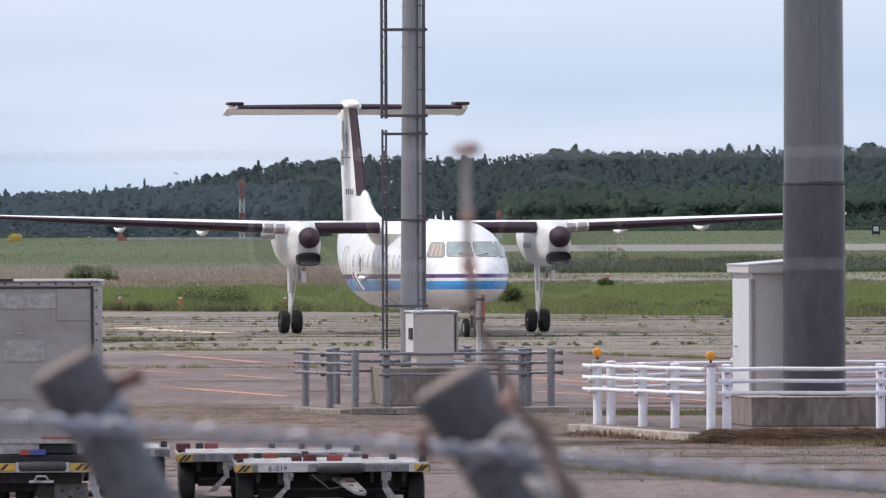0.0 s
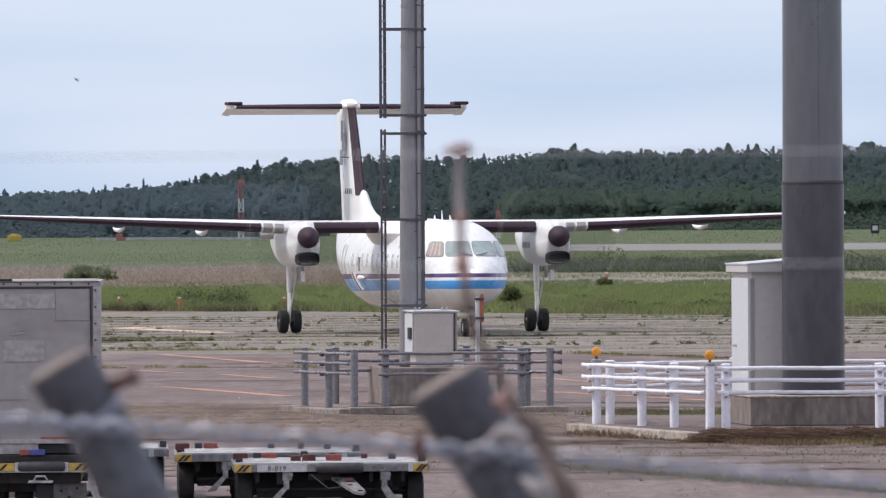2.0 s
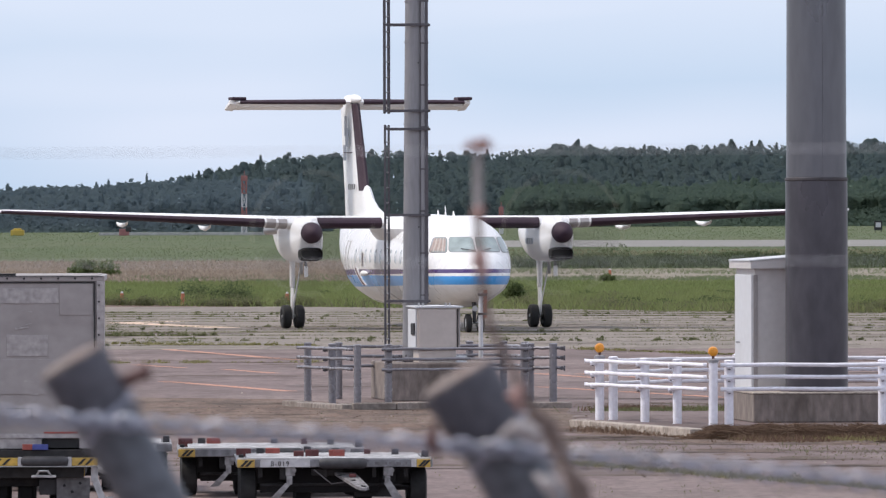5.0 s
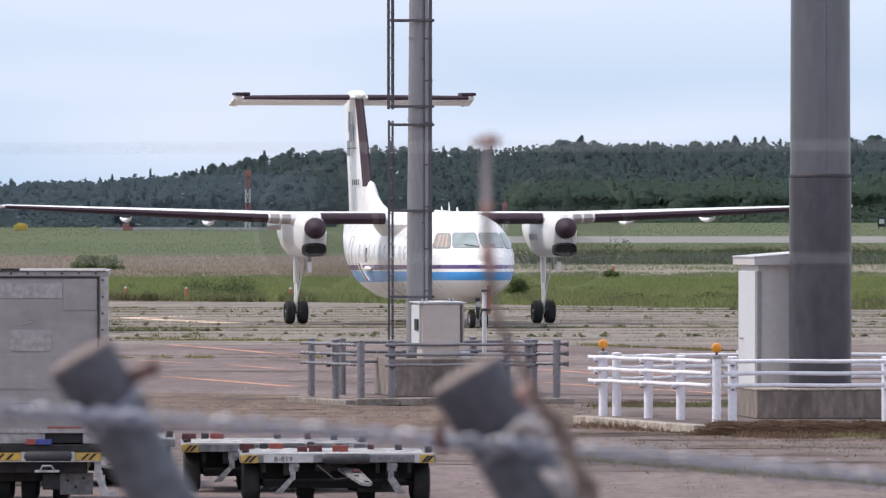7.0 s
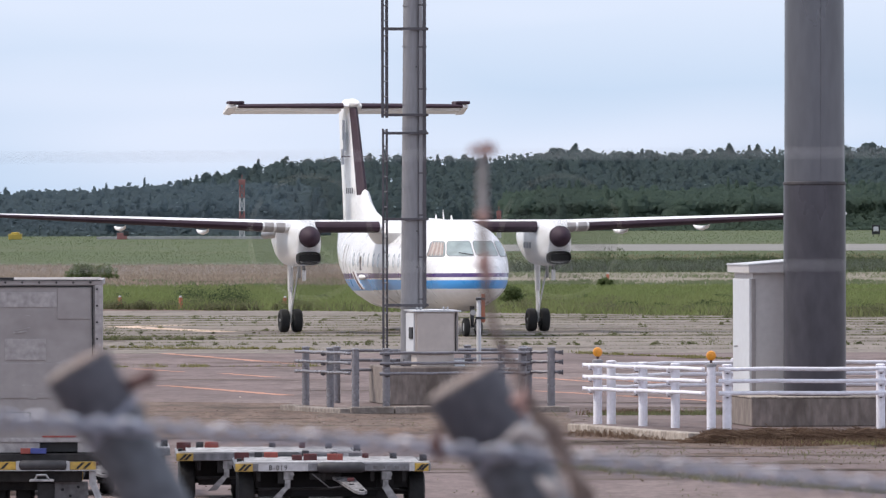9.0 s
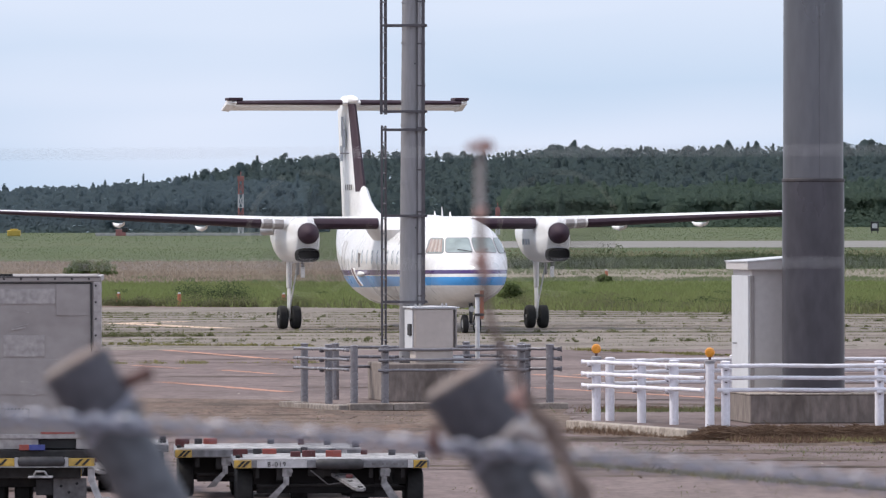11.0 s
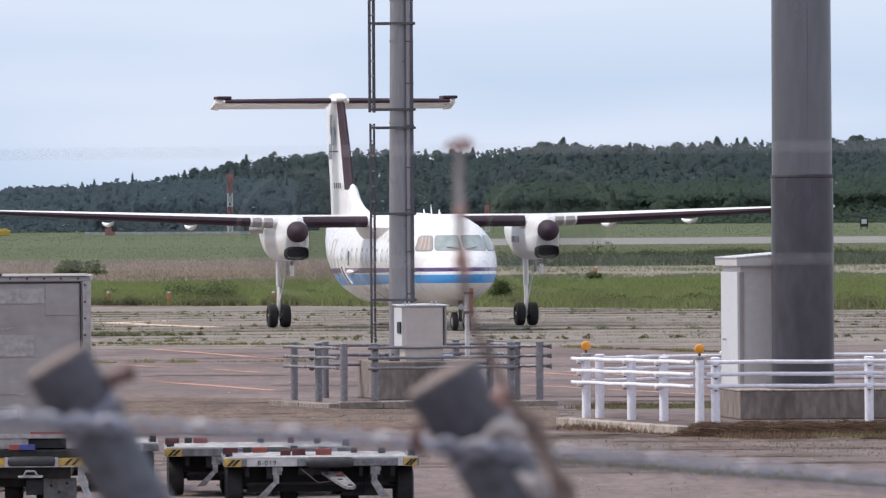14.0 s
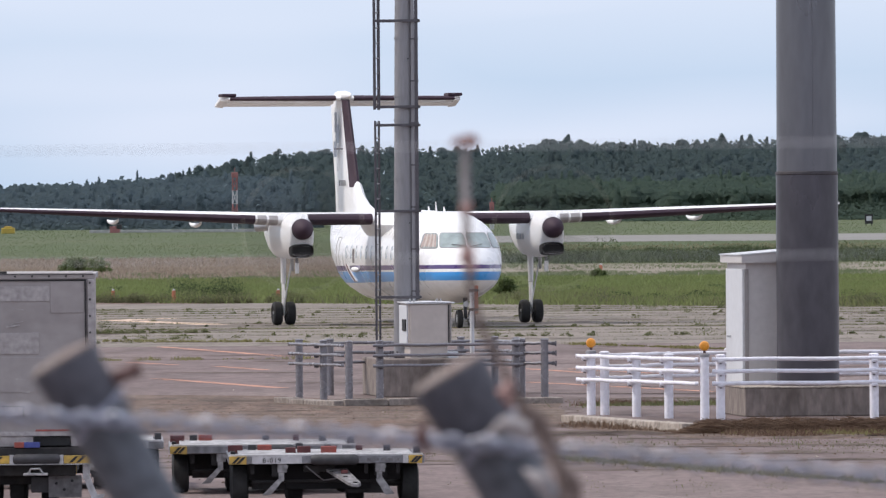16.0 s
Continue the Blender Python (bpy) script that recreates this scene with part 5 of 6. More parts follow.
for x, y in ((2.86, 155.4), (4.76, 151.35)):
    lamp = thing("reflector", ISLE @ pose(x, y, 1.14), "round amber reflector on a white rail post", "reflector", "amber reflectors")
    part("stem", tubed([(0, 0, 0), (0, 0, 0.07)], 0.024, 10), M_RUST, lamp)
    part("lens", tubed([(0, -0.05, 0.145), (0, -0.04, 0.145), (0, 0.0, 0.145), (0, 0.04, 0.145), (0, 0.05, 0.145)], [0.045, 0.072, 0.088, 0.072, 0.045], 20), M_AMBER, lamp, "", True)
    part("clamp", tubed([(0, 0, -0.045), (0, 0, 0.0), (0, 0, 0.018)], [0.095, 0.095, 0.06], 16), M_STEEL_POLE, lamp, "grey cap that holds the reflector", True)


# ---- baggage dollies ----
def wheel(parent, x, y, r, wide):
    bm = bmesh.new()
    loft(bm, [[(x + u, y + rr * math.cos(t), r + rr * math.sin(t)) for t in (2 * math.pi * k / 22 for k in range(22))]
              for u, rr in ((-wide * 0.35, r * 0.55), (-wide * 0.5, r * 0.72), (-wide * 0.42, r * 0.95), (0, r), (wide * 0.42, r * 0.95), (wide * 0.5, r * 0.72), (wide * 0.35, r * 0.55))])
    t = part("tyre", bm, M_TYRE, parent, "", True)
    part("rim", tubed([(x - wide * 0.4, y, r), (x + wide * 0.4, y, r)], r * 0.54, 16), M_ALU_PALE, t, "", True)


def corner_plate(parent, x0, x1, z0, z1, y=-0.012):
    p = part("corner_plate", boxed(x0, x1, y, y + 0.02, z0, z1, 0.003), M_YELLOW, parent, "yellow corner plate with black slashes")
    mid, w = (x0 + x1) / 2, (x1 - x0)
    for k in (-0.14, 0.14):
        bm = bmesh.new()
        loft(bm, [[(mid + w * k - 0.05, yy, z0 + 0.01), (mid + w * k - 0.01, yy, z0 + 0.01), (mid + w * k + 0.07, yy, z1 - 0.01), (mid + w * k + 0.03, yy, z1 - 0.01)] for yy in (y - 0.006, y - 0.001)])
        part("slash", bm, M_BLACK, p)


def dolly(m, label, number=False, seed=1, east_plate=True):
    wide, deep, top = 2.48, 2.65, 0.645
    root = thing("baggage_dolly", m, label, "baggage dolly", "flat cargo dollies")
    bm = bmesh.new()
    box(bm, 0, wide, 0, 0.1, top - 0.11, top - 0.01, 0.012)
    box(bm, 0, wide, deep - 0.1, deep, top - 0.11, top - 0.01, 0.012)
    box(bm, 0, 0.1, 0.1, deep - 0.1, top - 0.11, top - 0.01, 0.012)
    box(bm, wide - 0.1, wide, 0.1, deep - 0.1, top - 0.11, top - 0.01, 0.012)
    part("deck_frame", bm, M_DECK, root, "scuffed grey steel deck frame")
    part("deck", boxed(0.1, wide - 0.1, 0.1, deep - 0.1, top - 0.07, top - 0.03, 0.004), M_DECK_FLOOR, root, "worn dark grey deck")
    for k in range(7):
        y = 0.32 + 0.335 * k
        part("roller", tubed([(0.14, y, top - 0.02), (wide - 0.14, y, top - 0.02)], 0.03, 10), M_DECK_WHITE, root, "", True)
    part("front_rail", boxed(0.02, wide - 0.02, 0.004, 0.085, top - 0.012, top + 0.012, 0.005), M_PLATE, root, "worn white edge rail")
    part("buffer", tubed([(1.06, -0.02, top - 0.06), (1.09, -0.03, top - 0.06), (1.6, -0.03, top - 0.06), (1.63, -0.02, top - 0.06)], [0.055, 0.068, 0.068, 0.055], 16), M_ROLLER, root, "dark grey rubber buffer", True)
    corner_plate(root, 0.01, 0.23, top - 0.112, top - 0.012)
    if east_plate:
        corner_plate(root, wide - 0.2, wide - 0.03, top - 0.112, top - 0.012)
    part("white_clip", boxed(wide - 0.27, wide - 0.205, -0.01, -0.001, top - 0.11, top - 0.012, 0.002), M_PLATE, root)
    part("corner_block", boxed(0.03, 0.09, 0.09, 0.2, top - 0.02, top + 0.05, 0.006), M_CHASSIS, root)
    if number:
        plate = part("number_plate", boxed(0.3, 0.93, -0.012, -0.001, top - 0.108, top - 0.014, 0.002), M_PLATE, root, "white plate with a black fleet number")
        cu = bpy.data.curves.new("number", "FONT")
        cu.body, cu.size, cu.extrude, cu.space_character = "B-019", 0.085, 0.002, 1.2
        tmp = new("number_text", cu)
        me = bpy.data.meshes.new_from_object(tmp.evaluated_get(bpy.context.evaluated_depsgraph_get()))
        bpy.data.objects.remove(tmp)
        me.materials.append(M_BLACK)
        txt = new("lettering", me)
        txt.parent = plate
        txt.matrix_local = pose(0.43, -0.016, top - 0.092, 90, 0, 0)
        for x in (1.75, 1.84, 1.93, 2.02, 2.1):
            part("stencil_bar", boxed(x, x + 0.06, -0.004, 0.002, top - 0.08, top - 0.045), M_BRACKET, root)
    rng = random.Random(seed)
    for x, w, y, mt in ((0.74, 0.13, 1.4, M_DARKRED), (0.89, 0.17, 1.42, M_DARKRED), (1.19, 0.2, 1.4, M_RED), (0.02, 0.19, 3.0, M_DARKRED), (0.28, 0.1, 3.05, M_ROLLER),
                        (0.4, 0.18, 3.0, M_RED), (2.36, 0.09, 1.0, M_ROLLER), (2.0, 0.09, 2.0, M_ROLLER), (1.66, 0.08, 2.6, M_DARKRED), (1.26, 0.09, 3.3, M_ROLLER), (0.9, 0.09, 3.7, M_ROLLER)):
        if not number and 0.7 < x < 1.25:
            continue
        part("stop", boxed(x, x + w, y * 0.67, y * 0.67 + 0.1, top - 0.04, top + 0.078 + rng.uniform(-0.01, 0.01), 0.008), mt, root, "red cargo stop" if mt is M_RED else "")
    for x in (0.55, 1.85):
        part("chassis_rail", boxed(x, x + 0.12, 0.08, deep - 0.1, top - 0.27, top - 0.11, 0.006), M_CHASSIS, root, "black steel rail")
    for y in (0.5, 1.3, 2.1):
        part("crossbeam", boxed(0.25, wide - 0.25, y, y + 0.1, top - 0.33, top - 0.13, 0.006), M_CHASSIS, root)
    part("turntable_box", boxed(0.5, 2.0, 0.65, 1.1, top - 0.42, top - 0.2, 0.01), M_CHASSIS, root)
    for x in (0.28, 1.1, 1.72, 2.12):
        part("hanger", boxed(x, x + 0.05, 0.12, 0.17, top - 0.24, top - 0.11, 0.004), M_SIDEPLATE, root)
    part("tie_rod", tubed([(0.3, 0.3, 0.3), (1.0, 0.26, 0.31), (2.1, 0.3, 0.3)], 0.02, 8), M_SIDEPLATE, root)
    for x in (0.62, 1.86):
        bm = bmesh.new()
        box(bm, x, x + 0.12, 0.03, 0.09, top - 0.22, top - 0.1, 0.008)
        box(bm, x + 0.015, x + 0.085, 0.04, 0.08, top - 0.33, top - 0.21, 0.008)
        tube(bm, [(x + 0.1, 0.02, top - 0.15), (x + 0.1, 0.06, top - 0.15)], 0.035, 10)
        loft(bm, [[(x + a, y, z) for a, z in ((0.0, top - 0.31), (0.09, top - 0.29), (-0.08 if x < 1 else 0.24, top - 0.5), (-0.2 if x < 1 else 0.12, top - 0.51))] for y in (0.04, 0.075)])
        part("brake_bracket", bm, M_PALE_BRACKET, root, "scuffed pale steel bracket")
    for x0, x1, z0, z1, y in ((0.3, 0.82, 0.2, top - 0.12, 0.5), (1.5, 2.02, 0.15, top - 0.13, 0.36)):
        part("side_plate", boxed(x0, x1, y, y + 0.012, z0, z1, 0.004), M_SIDEPLATE, root, "near-black steel plate")
    part("spring", boxed(0.95, 1.35, 0.15, 0.4, top - 0.22, top - 0.13, 0.01), M_SIDEPLATE, root)
    part("brake_cable", tubed([(0.98, 0.06, top - 0.14), (1.1, 0.03, top - 0.24), (1.2, 0.04, top - 0.32), (1.36, 0.05, top - 0.3)], 0.009, 6), M_BRACKET, root, "", True)
    bar = bmesh.new()
    loft(bar, [[(1.24, 0.12, z), (1.5, 0.12, z), (1.66, -0.5, z - 0.16), (1.62, -0.57, z - 0.175), (1.55, -0.56, z - 0.17), (1.5, -0.5, z - 0.155)] for z in (top - 0.18, top - 0.215)])
    part("drawbar", bar, M_DRAWBAR, root, "white towing drawbar")
    # black discs paint the dark eye and holes onto the drawbar
    part("drawbar_eye_disc", tubed([(1.59, -0.49, top - 0.325), (1.59, -0.49, top - 0.345)], 0.035, 12), M_BLACK, root)
    for x, y, z in ((1.3, -0.02, 0.205), (1.47, -0.24, 0.26)):
        part("drawbar_hole_disc", tubed([(x, y, top - z), (x, y, top - z - 0.012)], 0.03, 10), M_BLACK, root)
    # void-black plate added to hide bright ground; stands in for the underside's shade
    part("dark_filler_plate", boxed(0.72, 1.8, 0.28, 0.34, top - 0.44, top - 0.13, 0.012), M_VOID, root, "added black plate that stands in for the dark underside")
    part("drawbar_pin", boxed(1.42, 1.51, -0.12, -0.05, top - 0.235, top - 0.19, 0.01), M_DARKRED, root)
    for x in (0.15, wide - 0.17):
        for y in (0.6, deep - 0.6):
            wheel(root, x, y, 0.265, 0.22)
    for x in (0.5, wide - 0.55):
        for y in (0.5, deep - 0.9):
            wheel(root, x + (0.35 if x < 1 else -0.3), y + 0.35, 0.2, 0.2)
    for y in (0.6, deep - 0.6):
        part("axle", tubed([(0.2, y, 0.27), (wide - 0.2, y, 0.27)], 0.045, 10), M_CHASSIS, root)
    return root


dolly(pose(-2.566, 109.9, 0, 0, 0, 2), "flat grey cargo dolly with red stops and a fleet number", True)
dolly(pose(-3.45, 114.6, 0, 0, 0, 2), "flat grey cargo dolly parked behind another dolly", False, 5, False)

dolly(pose(-6.08, 117.0, 0, 0, 0, 2), "flat grey cargo dolly parked beside the container", False, 9, False)

# ---- closed cargo container on its dolly ----
cart = thing("container_dolly", pose(-6.85, 110.0, 0, 0, 0, 1.5), "low black cargo dolly with yellow corner plates", "baggage dolly")
part("deck_frame", boxed(0, 2.55, 0, 3.2, 0.66, 0.76, 0.012), M_CHASSIS, cart)
part("front_beam", boxed(0, 2.53, -0.04, 0.06, 0.56, 0.66, 0.01), M_DECK, cart)
part("buffer", tubed([(1.575, -0.09, 0.62), (1.6, -0.1, 0.62), (2.115, -0.1, 0.62), (2.14, -0.09, 0.62)], [0.05, 0.062, 0.062, 0.05], 16), M_ROLLER, cart, "grey rubber buffer", True)
part("buffer_ledge", boxed(1.1, 2.52, -0.12, -0.06, 0.545, 0.556, 0.002), M_DECK_WHITE, cart, "bright worn steel ledge")
part("white_clip", boxed(1.519, 1.569, -0.08, -0.04, 0.555, 0.67, 0.004), M_PLATE, cart)
part("white_clip", boxed(2.147, 2.195, -0.08, -0.04, 0.555, 0.67, 0.004), M_PLATE, cart)
corner_plate(cart, 1.1, 1.515, 0.56, 0.66, -0.06)
corner_plate(cart, 2.2, 2.525, 0.56, 0.66, -0.06)
corner_plate(cart, 2.165, 2.36, 0.42, 0.52, 0.2)
bm = bmesh.new()
box(bm, 0.2, 2.35, 0.1, 2.9, 0.4, 0.56, 0.01)
box(bm, 0.5, 2.0, 0.5, 1.3, 0.28, 0.42, 0.01)
part("chassis", bm, M_CHASSIS, cart, "black chassis")
part("axle_box", boxed(1.78, 2.42, 0.3, 0.5, 0.18, 0.38, 0.01), M_ROLLER, cart)
part("tow_plate", boxed(1.69, 2.0, -0.3, 0.1, 0.415, 0.44, 0.008), M_DECK_WHITE, cart, "worn pale tow plate")
part("tow_hook", tubed([(1.76, -0.28, 0.44), (1.79, -0.3, 0.5), (1.9, -0.3, 0.5), (1.94, -0.28, 0.44)], 0.014, 8), M_METAL, cart, "bare steel tow loop", True)
part("rear_plate", boxed(2.0, 2.42, 0.24, 0.26, 0.12, 0.4, 0.006), M_BRACKET, cart, "grimy grey plate behind the axle")
for x, z in ((2.1, 0.3), (2.2, 0.22), (2.3, 0.33)):
    part("bolt", tubed([(x, 0.22, z), (x, 0.245, z)], 0.02, 8), M_BLACK, cart)
bm = bmesh.new()
box(bm, 2.44, 2.53, -0.02, 0.03, 0.36, 0.54, 0.006)
loft(bm, [[(a, y, z) for a, z in ((2.45, 0.37), (2.53, 0.39), (2.62, 0.16), (2.73, 0.17), (2.68, 0.11), (2.55, 0.11))] for y in (-0.01, 0.02)])
part("brake_bracket", bm, M_DECK_WHITE, cart, "white steel bracket")
for x in (0.6, 1.28, 1.6, 2.0):
    wheel(cart, x, 0.9, 0.23, 0.2)
    wheel(cart, x, 2.5, 0.23, 0.2)
for x, w, mt in ((1.575, 0.125, M_RED), (1.7, 0.2, M_BLUE)):
    part("stop", boxed(x, x + w, -0.04, 0.06, 0.76, 0.83, 0.006), mt, cart)

con = thing("cargo_container", pose(-6.86, 110.12, 0.77, 0, 0, 1.5), "scuffed aluminium cargo container with riveted frame on a dolly", "cargo container")
W, DP, HT = 2.62, 3.0, 2.19
part("body", boxed(0.03, W - 0.03, 0.03, DP - 0.03, 0.16, HT - 0.03, 0.01), M_ALU, con, "scuffed grey aluminium panels")
part("base_rail", boxed(0, W, 0, DP, 0.13, 0.19, 0.008), M_ALU_PALE, con)
part("top_rail", boxed(0, W, 0, 0.06, HT - 0.07, HT, 0.008), M_ALU, con, "riveted aluminium top rail")
part("gutter", boxed(0.02, W - 0.02, -0.012, -0.002, HT - 0.016, HT - 0.004), M_ROLLER, con)
part("top_rail", boxed(0, W, DP - 0.06, DP, HT - 0.07, HT, 0.008), M_ALU_PALE, con)
part("top_rail", boxed(W - 0.06, W, 0.06, DP - 0.06, HT - 0.07, HT, 0.008), M_ALU_PALE, con)
part("corner_post", boxed(W - 0.1, W, -0.004, 0.06, 0.19, HT - 0.07, 0.008), M_ALU_PALE, con, "pale riveted corner post")
part("corner_post", boxed(0, 0.1, -0.004, 0.06, 0.19, HT - 0.07, 0.008), M_ALU_PALE, con)
part("roof", boxed(0.06, W - 0.06, 0.06, DP - 0.06, HT - 0.04, HT + 0.008, 0.004), M_ALU, con)
part("seal", boxed(0.1, W - 0.125, 0.012, 0.03, HT - 0.095, HT - 0.078), M_BLACK, con)
part("seal", boxed(W - 0.135, W - 0.12, -0.008, 0.03, 0.7, HT - 0.08), M_BLACK, con)
for k in range(12):
    part("rivet", tubed([(0.1 + 0.215 * k, -0.012, HT - 0.035), (0.1 + 0.215 * k, 0.0, HT - 0.035)], 0.014, 8), M_BLACK, con)
for k in range(9):
    part("rivet", tubed([(W - 0.07, -0.014, HT - 0.12 - 0.21 * k), (W - 0.07, 0.0, HT - 0.12 - 0.21 * k)], 0.014, 8), M_BLACK, con)
for x0, x1, z0, z1, mt in ((1.0, 2.04, HT - 0.35, HT - 0.16, M_ALU_PALE), (2.05, W - 0.14, HT - 0.5, HT - 0.1, M_ALU), (1.38, 1.9, HT - 1.02, HT - 0.75, M_ALU_PALE), (0.2, W - 0.14, HT - 1.5, HT - 1.06, M_ALU), (1.38, 1.68, 0.38, 0.5, M_ALU_PALE)):
    part("patch_panel", boxed(x0, x1, 0.018, 0.032, z0, z1, 0.003), mt, con)
for k in range(7):
    part("rivet", tubed([(1.4 + 0.045 * k, 0.008, 0.51), (1.4 + 0.045 * k, 0.02, 0.51)], 0.009, 6), M_BLACK, con)
for k in range(4):
    part("rivet", tubed([(1.7, 0.008, 0.5 - 0.035 * k), (1.7, 0.02, 0.5 - 0.035 * k)], 0.009, 6), M_BLACK, con)
rng = random.Random(12)
for k in range(12):
    x, z, w = rng.uniform(0.9, W - 0.5), rng.uniform(0.55, HT - 0.15), rng.uniform(0.05, 0.32)
    part("scuff", boxed(x, min(x + w, W - 0.16), 0.0155, 0.017, z, z + rng.uniform(0.006, 0.02), 0.0006, m=pose(x, 0, z) @ pose(0, 0, 0, 0, rng.uniform(-14, 14), 0) @ pose(-x, 0, -z)), rng.choice((M_ALU_PALE, M_ALU_PALE, M_DECK)), con)
part("base_stripe", boxed(1.85, 2.28, -0.006, 0.0, 0.192, 0.215), M_RED, con, "faded red stripe")
part("base_stripe", boxed(0.6, 1.15, -0.006, 0.0, 0.192, 0.215), M_RED, con)
bm = bmesh.new()
for x0, x1 in ((0.0, 0.55), (1.15, 1.82), (2.3, W)):
    box(bm, x0, x1, 0.02, DP - 0.02, 0.0, 0.13, 0.004)
part("skid", bm, M_ALU_PALE, con)
# black blocks fill the pockets; their inner shade is put into colour
part("fork_pocket", boxed(0.56, 1.14, 0.08, DP - 0.08, 0.01, 0.12), M_BLACK, con, "solid black block for the dark hollow of a fork pocket")
part("fork_pocket", boxed(1.83, 2.29, 0.08, DP - 0.08, 0.01, 0.12), M_BLACK, con, "solid black block for the dark hollow of a fork pocket")
part("roof_clip", boxed(1.25, 1.5, 0.0, 0.06, HT + 0.002, HT + 0.03, 0.004), M_BLACK, con)

# ---- markers in the meadow and far things ----
for x, y in ((-12.3, 337.0), (-9.9, 335.5), (-5.85, 334.0), (8.85, 452.0)):
    mk = thing("taxiway_marker", pose(x, y, -0.03), "small orange edge marker with a white top in the grass", "marker", "orange edge markers")
    part("stem", tubed([(0, 0, 0), (0, 0, 0.46), (0, 0, 0.48)], [0.095, 0.075, 0.04], 12), M_ORANGE, mk, "", True)
    part("top", tubed([(0, 0, 0.48), (0, 0, 0.52), (0, 0, 0.545)], [0.055, 0.055, 0.02], 12), M_MAST_WHITE, mk, "white cap", True)


def mast(m, high, wide, label):
    root = thing("radio_mast", m, label, "mast")
    n = 4
    for k in range(n):
        bm = bmesh.new()
        z0, z1 = high * k / n, high * (k + 1) / n
        w = wide / 2
        for sx in (-1, 1):
            for sy in (-1, 1):
                tube(bm, [(sx * w, sy * w, z0), (sx * w, sy * w, z1)], 0.09, 6)
            tube(bm, [(-w * sx, -w, z0), (w * sx, -w, z1)], 0.06, 5)
        box(bm, -w, w, -w, w, z0, z0 + 0.12)
        part("section", bm, M_MAST_RED if k % 2 else M_MAST_WHITE, root, "red lattice section" if k % 2 else "white lattice section")
    part("platform", boxed(-wide * 0.75, wide * 0.75, -wide * 0.7, wide * 0.7, high - 0.1, high + 0.6, 0.05), M_MAST_RED, root, "red platform box")
    part("rod", tubed([(0, 0, high + 0.6), (0, 0, high + 1.2)], 0.05, 6), M_MAST_RED, root)


mast(pose(-25.9, 1155, -0.03), 7.2, 0.58, "red and white lattice radio mast")
mast(pose(8.2, 1155, -0.03), 3.0, 0.42, "short red and white lattice mast")
sign = thing("runway_sign", pose(59.5, 1180, -0.03), "dark distance sign with a white panel", "sign")
part("board", boxed(-0.55, 0.55, -0.1, 0.1, 0.3, 1.6, 0.03), M_BLACK, sign)
part("panel", boxed(-0.35, 0.35, -0.13, -0.1, 0.7, 1.35, 0.02), M_MAST_WHITE, sign)
for x in (-0.4, 0.4):
    part("leg", boxed(x - 0.05, x + 0.05, -0.05, 0.05, 0, 0.31), M_BLACK, sign)
far = thing("yellow_hut", pose(-54.3, 1120, -0.03), "small yellow box hut at the meadow's far edge", "hut")
part("wall", boxed(-0.85, 0.85, -1, 1, 0, 0.75, 0.08), M_YELLOW_FAR, far)
part("roof", boxed(-0.5, 0.5, -0.8, 0.8, 0.75, 0.95, 0.08), M_YELLOW_FAR, far)
far = thing("service_box", pose(-40.5, 1118, -0.03), "small dark red service box on the far meadow", "service box")
part("body", boxed(-0.65, 0.65, -0.5, 0.5, 0, 0.85, 0.05), M_MAST_RED, far)
part("lid", boxed(0.2, 0.9, -0.55, 0.55, 0.5, 1.1, 0.05), M_BLACK, far)
tagged(part("wall_far", boxed(-44, -22, 1124, 1124.4, -0.03, 0.34, 0.03), M_WALL_FAR), "low pale wall in front of the far woods", "wall", kind="structure")

# ---- a bird over the meadow ----
bird = thing("bird", pose(-12.61, 420, 5.64, 0, 0, 60), "small grey bird flying up over the meadow", "bird")
part("body", tubed([(0, -0.1, 0.0), (0, -0.085, 0.008), (0, -0.05, 0.012), (0, 0.0, 0.004), (0, 0.07, 0.0), (0, 0.13, 0.004)], [0.004, 0.018, 0.022, 0.03, 0.016, 0.006], 12), M_FEATHER, bird, "", True)
bm = bmesh.new()
loft(bm, [[(-0.012, 0.1, z), (0.012, 0.1, z), (0.035, 0.18, z), (0.0, 0.165, z), (-0.035, 0.18, z)] for z in (0.0, 0.005)])
part("tail", bm, M_FEATHER, bird)
WINGS = []
for s in (1, -1):
    bm = bmesh.new()
    loft(bm, [[(s * x, y, z - 0.003), (s * x, y + c, z - 0.001), (s * x, y + c, z + 0.001), (s * x, y + c * 0.3, z + 0.006)]
              for x, y, c, z in ((0.0, -0.035, 0.085, 0.0), (0.06, -0.045, 0.08, 0.006), (0.12, -0.03, 0.055, 0.006), (0.175, 0.01, 0.015, 0.002))])
    wing_ob = part("wing", bm, M_FEATHER, bird, "", True)
    wing_ob.location = (s * 0.022, 0, 0.014)
    WINGS.append((wing_ob, s))

